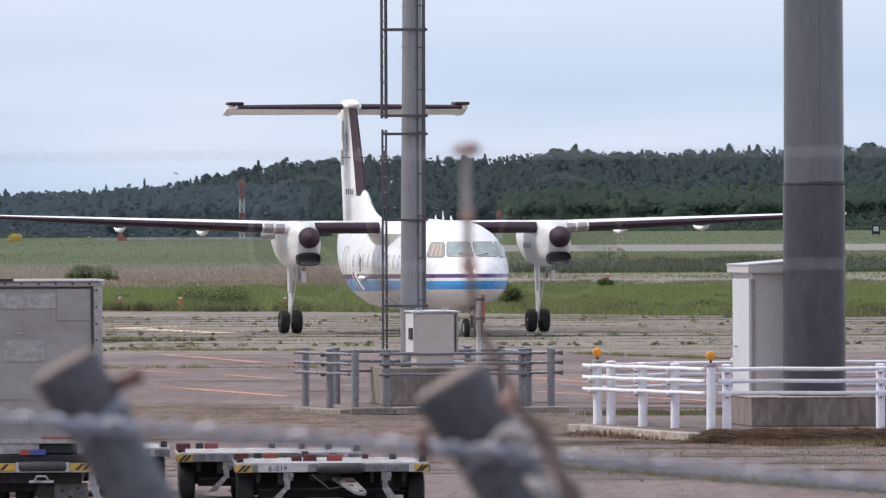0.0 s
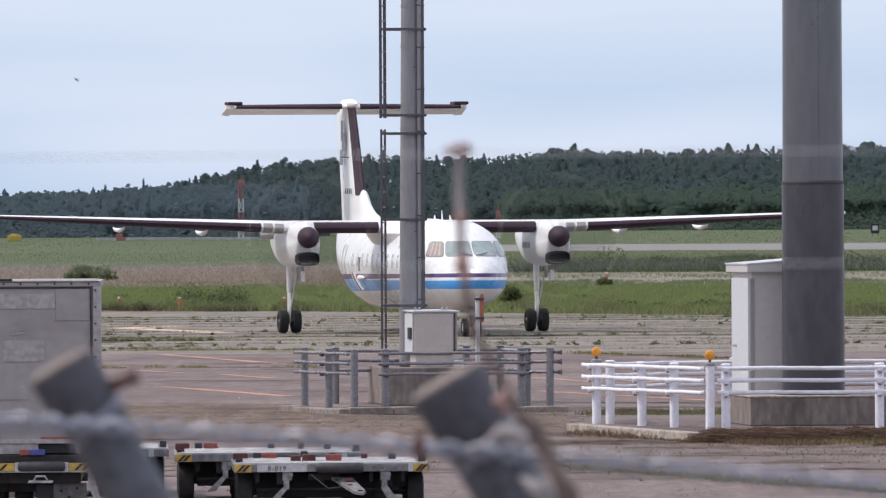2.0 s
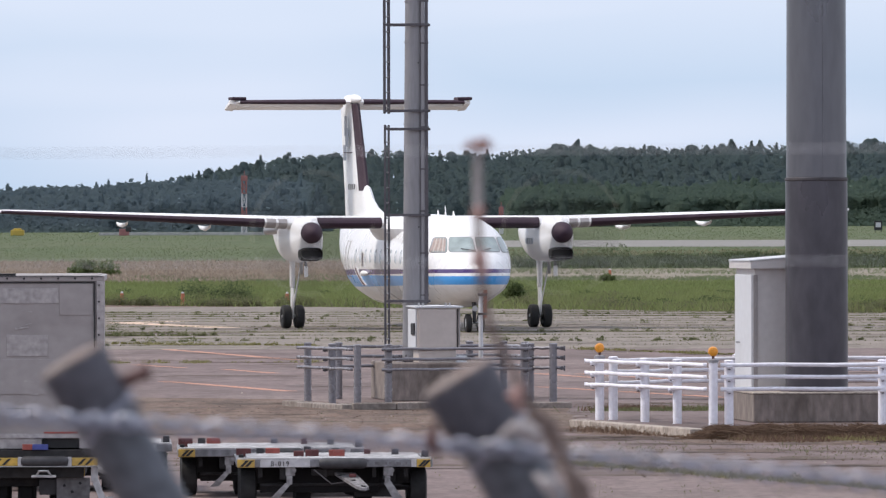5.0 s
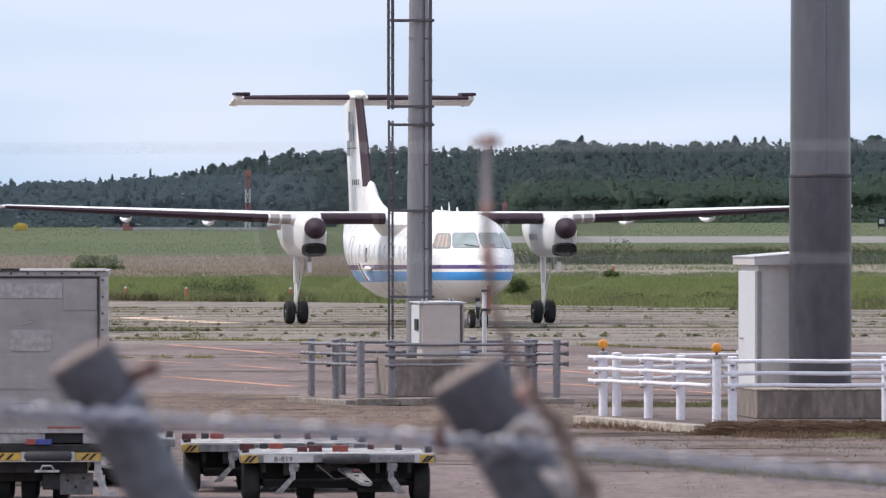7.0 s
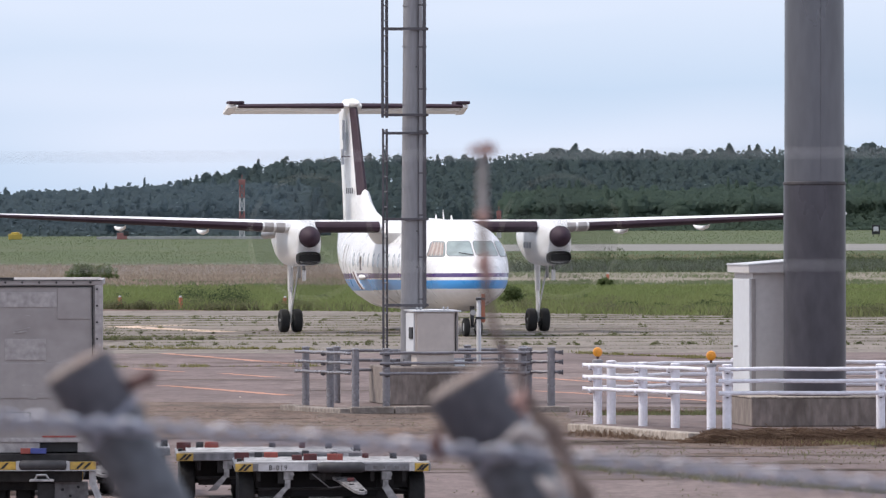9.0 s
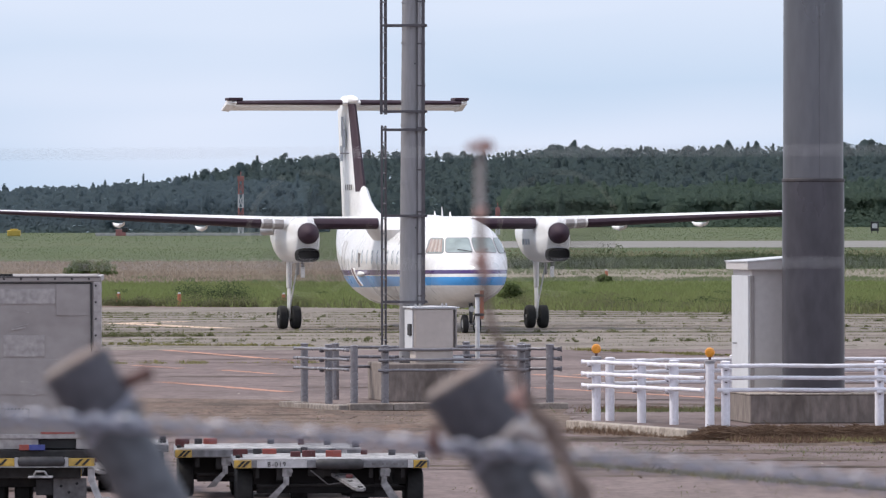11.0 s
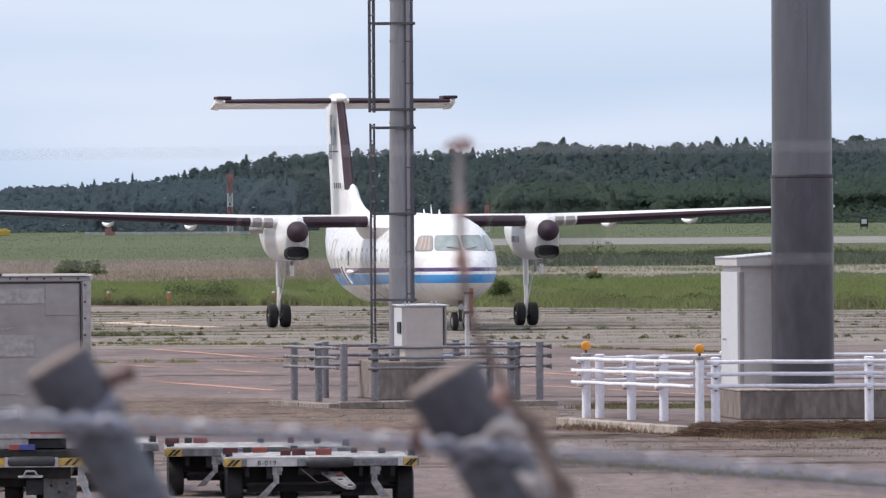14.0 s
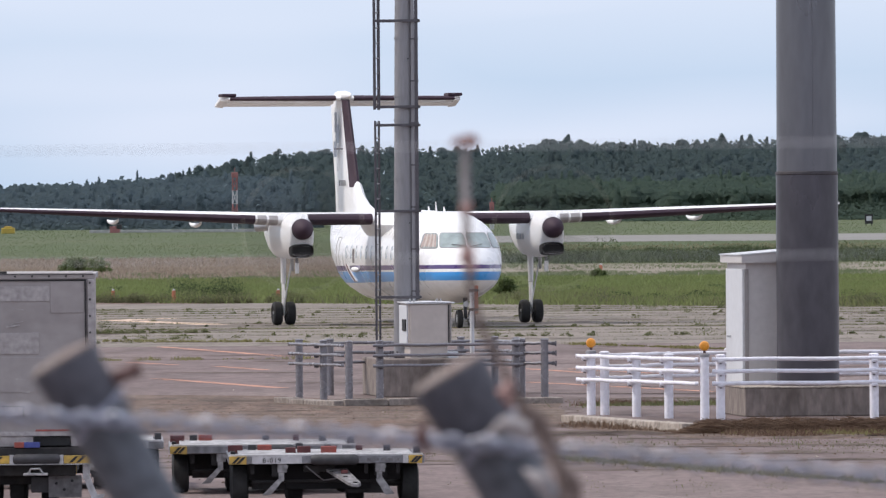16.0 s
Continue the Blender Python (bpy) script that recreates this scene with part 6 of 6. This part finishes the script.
# ---- boundary fence close to the camera ----
def fence_post(m, label, bolt, k=1.0):
    """A leaning pipe with a loose sleeve cap; its length runs along local z, the cap at the top; k scales its thickness."""
    root = thing("fence_post", m, label, "fence post", "leaning fence posts")
    part("pipe", tubed([(0.0012, 0, -4.28), (0.0012, 0, -0.02)], 0.0292 * k, 28), M_GALV, root, "", True)
    part("cap", tubed([(0, 0, -0.054 * k), (0, 0, -0.052 * k), (0, 0, -0.012), (0, 0, -0.002), (0, 0, 0.0)], [r * k for r in (0.0297, 0.0305, 0.032, 0.0334, 0.033)], 28), M_CAP, root, "dark weathered sleeve cap", True)
    part("cap_top", tubed([(0, 0, -0.001), (0, 0, 0.003), (0, 0, 0.006), (0, 0, 0.008)], [r * k for r in (0.033, 0.0325, 0.026, 0.012)], 28), M_CAP_TOP, root, "paler brown cap top", True)
    bm = bmesh.new()
    for i_, z in enumerate((-0.06, -0.066)):
        tube(bm, [(0.0035 + (0.0305 * k) * math.cos(t), (0.0305 * k) * math.sin(t), z * k + 0.012 * math.cos(t + i_)) for t in (2 * math.pi * i / 20 for i in range(21))], 0.0018, 8)
    part("tie_wire", bm, M_WIRE, root, "tie wire round the pipe")
    if bolt:
        part("bolt", tubed([(0.02, 0, -0.036), (0.05, -0.003, -0.039), (0.057, -0.004, -0.04)], [0.006, 0.006, 0.009], 10), M_RUST, root, "rusty bolt", True)
    return root


LEAN = 29.5
fence_post(pose(-0.332, 8.0, 3.704) @ pose(0, 0, 0, 0, -LEAN, 0), "leaning galvanised fence post with a cap and tied wire", True)
fence_post(pose(0.022, 8.0, 3.688) @ pose(0, 0, 0, 0, -LEAN, 0), "thicker leaning fence post overgrown by a dry stalk", False, 1.14)


def wire_path(x0, x1, z0, z1, sag, y, n):
    return [Vector((x0 + (x1 - x0) * i / n, y, z0 + (z1 - z0) * i / n - sag * 4 * (i / n) * (1 - i / n))) for i in range(n + 1)]


barb = thing("barbed_wire", pose(0, 7.955, 0), "twisted galvanised barbed wire tied to the fence posts", "barbed wire")


def barb_height(x):
    return 3.630 - 0.079 * x - 0.024 * x * x


for ph in (0, math.pi):
    pts = [Vector((-2.0 + 4.0 * i / 1500, 0, barb_height(-2.0 + 4.0 * i / 1500))) for i in range(1501)]
    bm = tubed([p + Vector((0, 0.006 * math.cos(ph + i * 0.3), 0.006 * math.sin(ph + i * 0.3))) for i, p in enumerate(pts)], 0.0029, 8)
    part("strand", bm, M_WIRE, barb, "", True)
for k in range(26):
    x = -1.9 + 0.15 * k
    z = barb_height(x)
    bm = bmesh.new()
    for a in (0.5, 2.2):
        tube(bm, [(x - 0.004, 0.014 * math.cos(a), z + 0.014 * math.sin(a)), (x, 0, z + 0.004), (x + 0.004, -0.014 * math.cos(a), z - 0.014 * math.sin(a))], [0.0005, 0.0013, 0.0005], 6)
    part("barb", bm, M_LADDER, barb)
# coils added to carry the bright look of the wire across the posts
for x0, x1 in ((-0.345, -0.262), (-0.005, 0.085)):
    bm = bmesh.new()
    turns = 3
    pts = []
    for i in range(turns * 10 + 1):
        x = x0 + (x1 - x0) * i / (turns * 10)
        t = 2 * math.pi * i / 10
        r = 0.0058 + 0.0015 * math.sin(i * 0.37)
        pts.append((x, -0.002 + r * math.cos(t), barb_height(x) + r * math.sin(t)))
    part("tie_wire", tube(bm, pts, 0.0016, 6), M_WIRE_GLINT, barb, "pale coil added for the wire's highlights across the post", True)
for z0, z1 in ((3.893, 3.908), (3.79, 3.80)):
    part("plain_strand", tubed(wire_path(-2, 2, z0, z1, 0.0, 0.25, 4), 0.0006, 8), M_MAST_WHITE, barb, "thin straight wire")

stalk = thing("dry_stalk", pose(0.118, 7.92, 3.575), "dry brown weed stalk with a pale seed head on the fence", "plant")
STEM = [(0.06, 0, -3.55), (0.03, 0, -0.3), (0.02, 0, -0.06), (0.004, 0, 0.032), (-0.017, 0, 0.066), (-0.033, 0, 0.095), (-0.044, 0, 0.118), (-0.057, 0, 0.143), (-0.067, 0, 0.162), (-0.075, 0, 0.2), (-0.078, 0, 0.231), (-0.078, 0, 0.268)]
part("stem", tubed(STEM, [0.009, 0.007, 0.006, 0.005, 0.0048, 0.0045, 0.0042, 0.004, 0.0038, 0.0038, 0.004, 0.0036], 10), M_STALK, stalk, "brown bent stem", True)
part("upper_stem", tubed([(-0.078, 0, 0.262), (-0.0785, 0, 0.28), (-0.0785, 0, 0.305), (-0.078, 0, 0.324)], [0.003, 0.0038, 0.0038, 0.003], 10), M_STALK_PALE, stalk, "pale upper stem", True)
for x, z, r in ((-0.078, 0.268, 0.0062), (-0.0775, 0.225, 0.0085), (-0.0745, 0.214, 0.006)):
    part("node", tubed([(x - r * 0.6, 0, z - r), (x, 0, z), (x + r * 0.6, 0, z + r)], [0.002, r, 0.002], 8), M_SEED, stalk, "reddish swollen node", True)
bm = bmesh.new()
rng = random.Random(4)
for k in range(30):
    a, b = rng.uniform(0, 6.28), rng.uniform(-0.9, 1.1)
    d = Vector((1.25 * math.cos(a) * math.cos(b), math.sin(a) * math.cos(b), 0.7 * math.sin(b)))
    p = Vector((-0.078, 0, 0.329))
    tube(bm, [p, p + d * 0.007, p + d * 0.0115], [0.001, 0.002, 0.0006], 5)
part("seed_head", bm, M_SEED, stalk, "pinkish dry seed head")
for pts, r, mat, label in (
    (((-0.038, -0.012, 0.112), (-0.046, -0.014, 0.1), (-0.04, -0.012, 0.086)), 0.0085, M_SEED, "curled reddish dry leaf"),
    (((-0.062, -0.03, 0.062), (-0.045, -0.032, 0.072), (-0.028, -0.03, 0.066), (-0.02, -0.028, 0.055)), 0.0085, M_STALK_PALE, "pale curled leaf"),
    (((-0.03, -0.02, 0.03), (-0.014, -0.022, 0.02), (-0.004, -0.02, -0.004)), 0.009, M_STALK_PALE, "pale curled leaf"),
    (((0.0, 0, 0.04), (0.018, 0, 0.016), (0.024, 0, -0.02)), 0.006, M_STALK, "dry brown leaf"),
    (((-0.03, 0, 0.09), (-0.012, 0, 0.075), (0.004, 0, 0.046)), 0.005, M_STALK, "dry brown leaf"),
    (((-0.118, -0.02, 0.078), (-0.122, -0.02, 0.06), (-0.116, -0.02, 0.045)), 0.007, M_RUST, "rust-brown dead leaf"),
):
    pts = [Vector(p) for p in pts]
    part("dry_leaf", tubed(pts, [0.0015] + [r] * (len(pts) - 2) + [0.0015], 7), mat, stalk, label, True)
for k in range(4):
    x = 0.012 + 0.012 * k
    part("twig", tubed([(x - 0.04, 0.0, 0.03 - 0.012 * k), (x - 0.008, -0.01, -0.01 - 0.01 * k), (x + 0.004, 0, -0.07 - 0.012 * k)], [0.0015, 0.0026, 0.0015], 6), M_STALK, stalk, "", True)


# ---- dirt, dead grass and weeds on the apron ----
def patch(name, pts, z, mat, label):
    """A ragged-edged stain or bed of soil on the apron."""
    bm = bmesh.new()
    rng = random.Random(len(pts) * 7 + int(pts[0][1]))
    ring = []
    for (x0, y0), (x1, y1) in zip(pts, pts[1:] + pts[:1]):
        for i in range(10):
            f = i / 10
            ring.append(bm.verts.new((x0 + (x1 - x0) * f + rng.uniform(-0.1, 0.1), y0 + (y1 - y0) * f + rng.uniform(-0.25, 0.25), z)))
    bm.faces.new(ring)
    bmesh.ops.triangulate(bm, faces=bm.faces)
    return tagged(part(name, bm, mat), label, "soil", kind="structure")


def rough_ground(name, seed, x0, x1, y0, y1, nx, ny, high, bias, mat, label):
    """Trodden soil with ruts and low ridges that rises out of the paving where it lies thick."""
    bm = bmesh.new()
    rows_ = []
    for j in range(ny + 1):
        y = y0 + (y1 - y0) * j / ny
        row = []
        for i in range(nx + 1):
            x = x0 + (x1 - x0) * i / nx
            edge = min(1.0, 4 * min(i / nx, 1 - i / nx), 4 * min(j / ny, 1 - j / ny))
            h = noise.noise((x * 0.22, y * 0.3, seed)) * 0.5 + (0.22 - abs(noise.noise((x * 0.45, y * 1.1, seed + 11)))) * 0.7 + noise.noise((x * 0.6, y * 1.5, seed + 3)) * 0.32 + noise.noise((x * 3.4, y * 3.0, seed + 7)) * 0.2
            row.append(bm.verts.new((x, y, high * (h + bias) * edge - 0.004 - 0.03 * (1 - edge))))
        rows_.append(row)
    for a, b in zip(rows_, rows_[1:]):
        for i in range(nx):
            bm.faces.new((a[i], a[i + 1], b[i + 1], b[i]))
    return tagged(part(name, bm, mat, None, "", True), label, "soil", kind="structure")


rough_ground("ground_soil", 3, -10, 2.4, 140, 170, 170, 150, 0.13, -0.06, M_DIRT, "rutted brown soil lying over the asphalt")
rough_ground("ground_soil", 5, 1.5, 12.5, 131, 143.4, 140, 90, 0.09, -0.08, M_DIRT, "thin brown soil in front of the kerb")
rough_ground("ground_soil", 8, -9, 10, 112, 140, 160, 120, 0.07, -0.24, M_STREAK, "scattered thin soil on the asphalt")
patch("ground_dirt", [(-9, 148), (-3, 147), (2.3, 150), (2.4, 168), (-1.6, 168.2), (-3.1, 172.5), (-9, 176)], 0.004, M_DIRT, "brown dirt and debris strewn on the asphalt")
patch("ground_dirt", [(2.0, 147), (4.0, 140.5), (12, 139), (12, 143.5), (4.4, 143.3), (2.5, 150), (1.8, 150)], 0.003, M_DIRT, "brown dirt along the kerb")


def tufts(name, seed, runs, high, wide, mat, label, per=60, spread=(0.2, 0.4), level=0.0):
    """Weeds in clumps along runs on the ground: start, end and the number of clumps."""
    rng = np.random.default_rng(seed)
    xs, ys, hs = [], [], []
    for (x0, y0), (x1, y1), n in runs:
        for _ in range(n):
            f = rng.random()
            m = int(per * rng.uniform(0.3, 1.3))
            size = rng.uniform(0.35, 1.0) ** 1.5
            xs.append(rng.normal(x0 + (x1 - x0) * f, spread[0] * size, m))
            ys.append(rng.normal(y0 + (y1 - y0) * f, spread[1] * size, m))
            hs.append(rng.uniform(*high, m) * size)
    x, y, h = (np.concatenate(v) for v in (xs, ys, hs))
    c = blades(rng, x, y, np.full(len(x), level), h, rng.uniform(*wide, len(x)))
    return tagged(quads(name, c, mat), label, "weeds", kind="stuff")


def clumps(name, seed, runs, size, mat, label, leaf=(0.02, 0.06), dense=1.0):
    """Small rounded weed plants along runs on the ground."""
    rng = np.random.default_rng(seed)
    out = []
    for (x0, y0), (x1, y1), n in runs:
        for _ in range(n):
            f = rng.random()
            r = rng.uniform(*size) * (1.9 if rng.random() < 0.08 else 1.0)
            m = int((40 + 330 * r) * dense)
            d = rng.normal(size=(m, 3))
            d /= np.linalg.norm(d, axis=1)[:, None]
            d[:, 2] = abs(d[:, 2])
            c = np.array([x0 + (x1 - x0) * f, y0 + (y1 - y0) * f + rng.normal(0, 0.2), 0.0])
            p = c + d * np.array([r * rng.uniform(0.9, 2.3), r, r * rng.uniform(0.7, 1.4)]) * rng.uniform(0.3, 1.05, m)[:, None]
            out.append(facets(rng, p, rng.uniform(*leaf, m)))
    c = np.concatenate(out)
    c[:, :, 2] = np.maximum(c[:, :, 2], -0.01)
    return tagged(quads(name, c, mat), label, "weeds", kind="stuff")


def hay(name, seed, runs, high, deep, mat, label, per=420, level=0.0):
    """Matted dead grass: long thin strands lying over one another in low heaps; runs of start, end, heaps."""
    rng = np.random.default_rng(seed)
    out = []
    for (x0, y0), (x1, y1), n in runs:
        for _ in range(n):
            f, big = rng.random(), rng.uniform(0.4, 1.0)
            m = int(per * big)
            px = x0 + (x1 - x0) * f + rng.normal(0, 0.28 * big, m)
            py = y0 + (y1 - y0) * f + rng.normal(0, deep * big, m)
            fall = np.exp(-((px - x0 - (x1 - x0) * f) / (0.4 * big)) ** 2)
            pz = level + high * big * fall * rng.uniform(0.05, 1.0, m) ** 0.7
            a, tip = rng.uniform(-0.7, 0.7, m), rng.normal(0, 0.22, m)
            half = rng.uniform(0.04, 0.15, m)
            d = np.stack([np.cos(a) * half, np.sin(a) * half, tip * half], 1)
            w = np.stack([np.zeros(m), rng.normal(0, 0.004, m), rng.uniform(0.003, 0.007, m)], 1)
            c = np.stack([px, py, pz], 1)
            out.append(np.stack([c - d - w * 0.4, c + d - w * 0.4, c + d + w * 0.4, c - d + w], 1))
    c = np.concatenate(out)
    c[:, :, 2] = np.maximum(c[:, :, 2], level - 0.01)
    return tagged(quads(name, c, mat), label, "dead grass", kind="stuff")


JOINTS = [((-22, y), (22, y + 0.6), n) for y, n in ((238.2, 8), (244.3, 18), (250.4, 20), (256.5, 22), (262.6, 110), (268.7, 20), (274.8, 34), (280.9, 20), (287.0, 36), (293.1, 36), (299.2, 60), (305.3, 80), (311, 60))]
clumps("joint_weeds", 21, [(a, b, int(n * 0.6)) for a, b, n in JOINTS], (0.035, 0.105), M_WEED, "grey-green weeds growing in the concrete joints")
tufts("joint_weeds", 24, [(a, b, n * 3) for a, b, n in JOINTS], (0.02, 0.07), (0.012, 0.03), M_WEED, "low grass in the concrete joints", 40, (0.9, 0.22))


def streaks(name, seed, n, x0, x1, y0, y1, long, mat, label):
    """Ragged drifts of soil lying across the apron."""
    rng = random.Random(seed)
    bm = bmesh.new()
    for _ in range(n):
        cx, cy = rng.uniform(x0, x1), rng.uniform(y0, y1)
        half, thick = rng.uniform(*long) / 2, rng.uniform(0.12, 0.5)
        top, low = [], []
        k = 12
        slope = rng.uniform(-0.5, 0.2)
        for i in range(k + 1):
            u = -1 + 2 * i / k
            w = thick * (1 - u * u) ** 0.5 * rng.uniform(0.5, 1.2) + 0.01
            y = cy + slope * u * half + rng.uniform(-0.08, 0.08)
            top.append(bm.verts.new((cx + u * half, y + w, 0.006)))
            low.append(bm.verts.new((cx + u * half, y - w, 0.006)))
        for i in range(k):
            bm.faces.new((low[i], low[i + 1], top[i + 1], top[i]))
    return tagged(part(name, bm, mat), label, "soil", kind="stuff")


def grit(name, seed, n, y0, y1, size, mat, label):
    """Loose bits of stone and soil on the apron."""
    rng = np.random.default_rng(seed)
    y = rng.uniform(y0, y1, n)
    x = rng.uniform(-1, 1, n) * y * 0.055
    s = rng.uniform(*size, n)
    c = np.stack([x, y, s * 0.22], 1)
    u = np.stack([s * 0.5, np.zeros(n), np.zeros(n)], 1)
    v = np.stack([np.zeros(n), np.zeros(n), s * 0.26], 1)
    d = np.stack([rng.uniform(-0.2, 0.2, n) * s, s * 0.5, np.zeros(n)], 1)
    front = np.stack([c - u - v - d, c + u - v - d, c + u * 0.6 + v, c - u * 0.7 + v], 1)
    back = np.stack([c - u - v + d, c + u - v + d, c + u * 0.6 + v, c - u * 0.7 + v], 1)
    return tagged(quads(name, np.concatenate([front, back]), mat), label, "grit", kind="stuff")


grit("grit", 41, 60, 113, 172, (0.012, 0.045), M_STREAK, "scattered bits of soil and stone on the asphalt")
grit("grit", 42, 60, 113, 230, (0.012, 0.04), M_KERB, "scattered pale stone chips on the asphalt")
grit("clods", 43, 700, 150, 169, (0.012, 0.04), M_DIRT, "brown clods of soil lying on the asphalt")
grit("clods", 44, 250, 128, 143, (0.012, 0.045), M_DIRT, "brown crumbs of soil in front of the kerb")
streaks("soil_streaks", 31, 120, -9, 9, 126, 173, (0.8, 5.0), M_STREAK, "dark drifts of soil and rotted leaves on the asphalt")
streaks("soil_streaks", 32, 34, -14, 14, 176, 230, (1.0, 5.0), M_STREAK, "thin dirt lines along cracks of the apron")
streaks("soil_streaks", 33, 60, -20, 20, 233, 318, (1.5, 8.0), M_STREAK, "mossy dirt along the slab joints")
tufts("joint_weeds", 22, [((-12, 212), (-3, 213), 40), ((2.06, 128.89), (6.20, 116.94), 60), ((-9.33, 242.00), (-3.46, 238.11), 40), ((3.70, 231.60), (8.75, 218.78), 50)], (0.02, 0.1), (0.012, 0.03), M_WEED_DRY, "low yellowing weeds in a crack of the asphalt", 42, (0.16, 0.7))
tufts("dead_grass", 23, [((4.9, 142.5), (7.4, 142.7), 60), ((7.0, 142.5), (11, 142.8), 60), ((2.3, 149.2), (4.3, 142.6), 14), ((5.0, 141.0), (11, 140.5), 24)], (0.02, 0.15), (0.008, 0.022), M_DEADGRASS, "brown dead grass heaped along the kerbs", 130, (0.32, 0.6))
hay("dead_grass", 30, [((4.5, 142.7), (7.1, 142.85), 95), ((7.1, 142.7), (11, 143.0), 80)], 0.25, 0.2, M_DEADGRASS, "tangled heaps of brown dead grass against the kerb")
tufts("dead_grass", 27, [((4.4, 143.7), (11, 143.9), 60), ((2.9, 157.3), (5.3, 157.6), 40)], (0.03, 0.12), (0.008, 0.022), M_DEADGRASS, "brown dead grass creeping over the island", 90, (0.3, 0.3), 0.13)
clumps("tall_weeds", 37, [((-20, 348), (-3, 333), 13), ((2, 332), (19, 314), 13), ((-20, 362), (20, 354), 7)], (0.3, 0.5), M_SHRUB, "dark green weed bushes in the meadow", (0.03, 0.08), 4.0)
clumps("low_shrubs", 38, [((8, 545), (31, 538), 85), ((9, 560), (31, 556), 45), ((2, 536), (9, 534), 12)], (0.2, 0.72), M_SHRUB, "dark rank shrubs beyond the old taxiway", (0.07, 0.16), 1.5)
clumps("tall_weeds", 36, [((-20, 343), (-3, 328), 40), ((1, 325), (16, 309), 40), ((2, 345), (18, 340), 16)], (0.2, 0.4), M_BROWNWEED, "dark leafy weeds standing in the meadow edge", (0.03, 0.075), 4.0)
clumps("joint_weeds", 35, [((-11.5, 256.2), (-6.6, 256.6), 60), ((1.5, 245.6), (14, 246.4), 34), ((-9, 246.5), (0, 246.8), 14)], (0.045, 0.12), M_WEED, "bushy weeds along a concrete joint")
clumps("low_weeds", 34, [((1.82, 129.74), (6.20, 116.94), 150), ((-9.33, 242.00), (-3.46, 238.11), 70), ((3.70, 231.60), (8.75, 218.78), 60)], (0.015, 0.055), M_WEED_DRY, "low yellowish weeds in cracks of the asphalt")
tufts("low_weeds", 28, [((2.9, 156.6), (5.3, 156.9), 34)], (0.03, 0.13), (0.01, 0.025), M_WEED, "green weeds at the back of the island", 70, (0.25, 0.5), 0.13)
tufts("low_weeds", 29, [((6.5, 141.6), (11, 141.8), 46), ((4.6, 142.2), (11, 142.0), 14)], (0.02, 0.1), (0.01, 0.025), M_WEED_DRY, "yellowing weeds at the foot of the kerb", 60, (0.3, 0.5))
tufts("dead_grass", 25, [((-9, 158), (2.2, 158), 60), ((1.5, 140), (10, 136), 40), ((-8, 138), (2, 136), 30)], (0.006, 0.02), (0.008, 0.025), M_DEADGRASS, "thin brown dead grass scattered on the asphalt", 60, (0.45, 5.0))
tufts("low_weeds", 26, [((-9, 156), (2.2, 156), 16), ((1.5, 138), (10, 134), 40), ((-8, 136), (2, 130), 40), ((-1, 118), (7, 116), 14)], (0.006, 0.04), (0.008, 0.025), M_WEED, "thin green weeds scattered on the asphalt", 60, (0.35, 3.5))

# ---- concrete slabs of the old apron ----
slab_bed = tagged(sheet("pavement_slab_bed", -160, 160, 232, 345, -0.022, M_DIRT), "soil under the old concrete slabs", "pavement", kind="structure")
slabs = thing("pavement_slabs", pose(0, 232, 0), "old concrete apron slabs with weedy joints", "pavement", kind="structure")
slab_mesh = None
rng = random.Random(8)
SX, SY = 4.6, 6.1
for j in range(16):
    for i in range(-5, 5):
        x, y = i * SX + (SX / 2 if j % 2 else 0), j * SY
        if 232 + y > verge(x + SX / 2) + 2:
            continue
        if slab_mesh is None:
            first = part("slab", boxed(0.003, SX - 0.003, 0.04, SY - 0.04, -0.1, 0.0, 0.01), M_SLAB, slabs)
            slab_mesh = first.data
            ob = first
        else:
            ob = new("slab", slab_mesh)
            ob.parent = slabs
        ob.matrix_local = pose(x, y, rng.uniform(-0.008, 0.006), 0, 0, rng.uniform(-0.2, 0.2))


# ---- what moves ----
def motions():
    """The propellers turn, the dry stalk sways a little in the breeze."""
    for prop, x, y, z, s in PROPS:
        walk(prop, [(i / 30, pose(x, y, z) @ pose(0, 0, 0, 0, -82.0 * i, 0)) for i in range(481)])
    flight = [(0, -12.61, 5.64), (0.5, -14.2, 6.72), (1, -15.12, 7.63), (1.5, -15.64, 8.76), (2, -17.33, 10.16), (2.5, -19.2, 11.84), (3, -20.32, 13.04),
              (4, -23.0, 15.6), (6, -28.5, 20.5), (10, -39.5, 30.0), (16, -56.0, 43.0)]
    walk(bird, [(t, pose(x, 420, z, -18, 0, -60)) for t, x, z in flight])
    for wing_ob, s in WINGS:
        walk(wing_ob, [(i / 10, pose(s * 0.022, 0, 0.014, 0, s * 32 * math.sin(i * 2.1), 0)) for i in range(161)])
    base = stalk.matrix_world.translation
    sways = [(0, 0.6), (0.5, 0.6), (1, 1.2), (1.5, 1.5), (2, 1.3), (2.5, 1.2), (3, 0.6), (3.5, 0.6), (4, 0.2), (6.5, 0), (7, 0), (7.5, 0.3), (8, 0.1), (8.5, 0.2), (9, 0),
             (11.5, 0), (12, 0.3), (12.5, 0.3), (13, 0.1), (13.5, 0.1), (14, 0.4), (14.5, 0.6), (15, 1.2), (15.5, 1.3), (16, 0.4)]
    walk(stalk, [(t, pose(*base, 0, -0.85 * a, 0)) for t, a in sways])


motions()
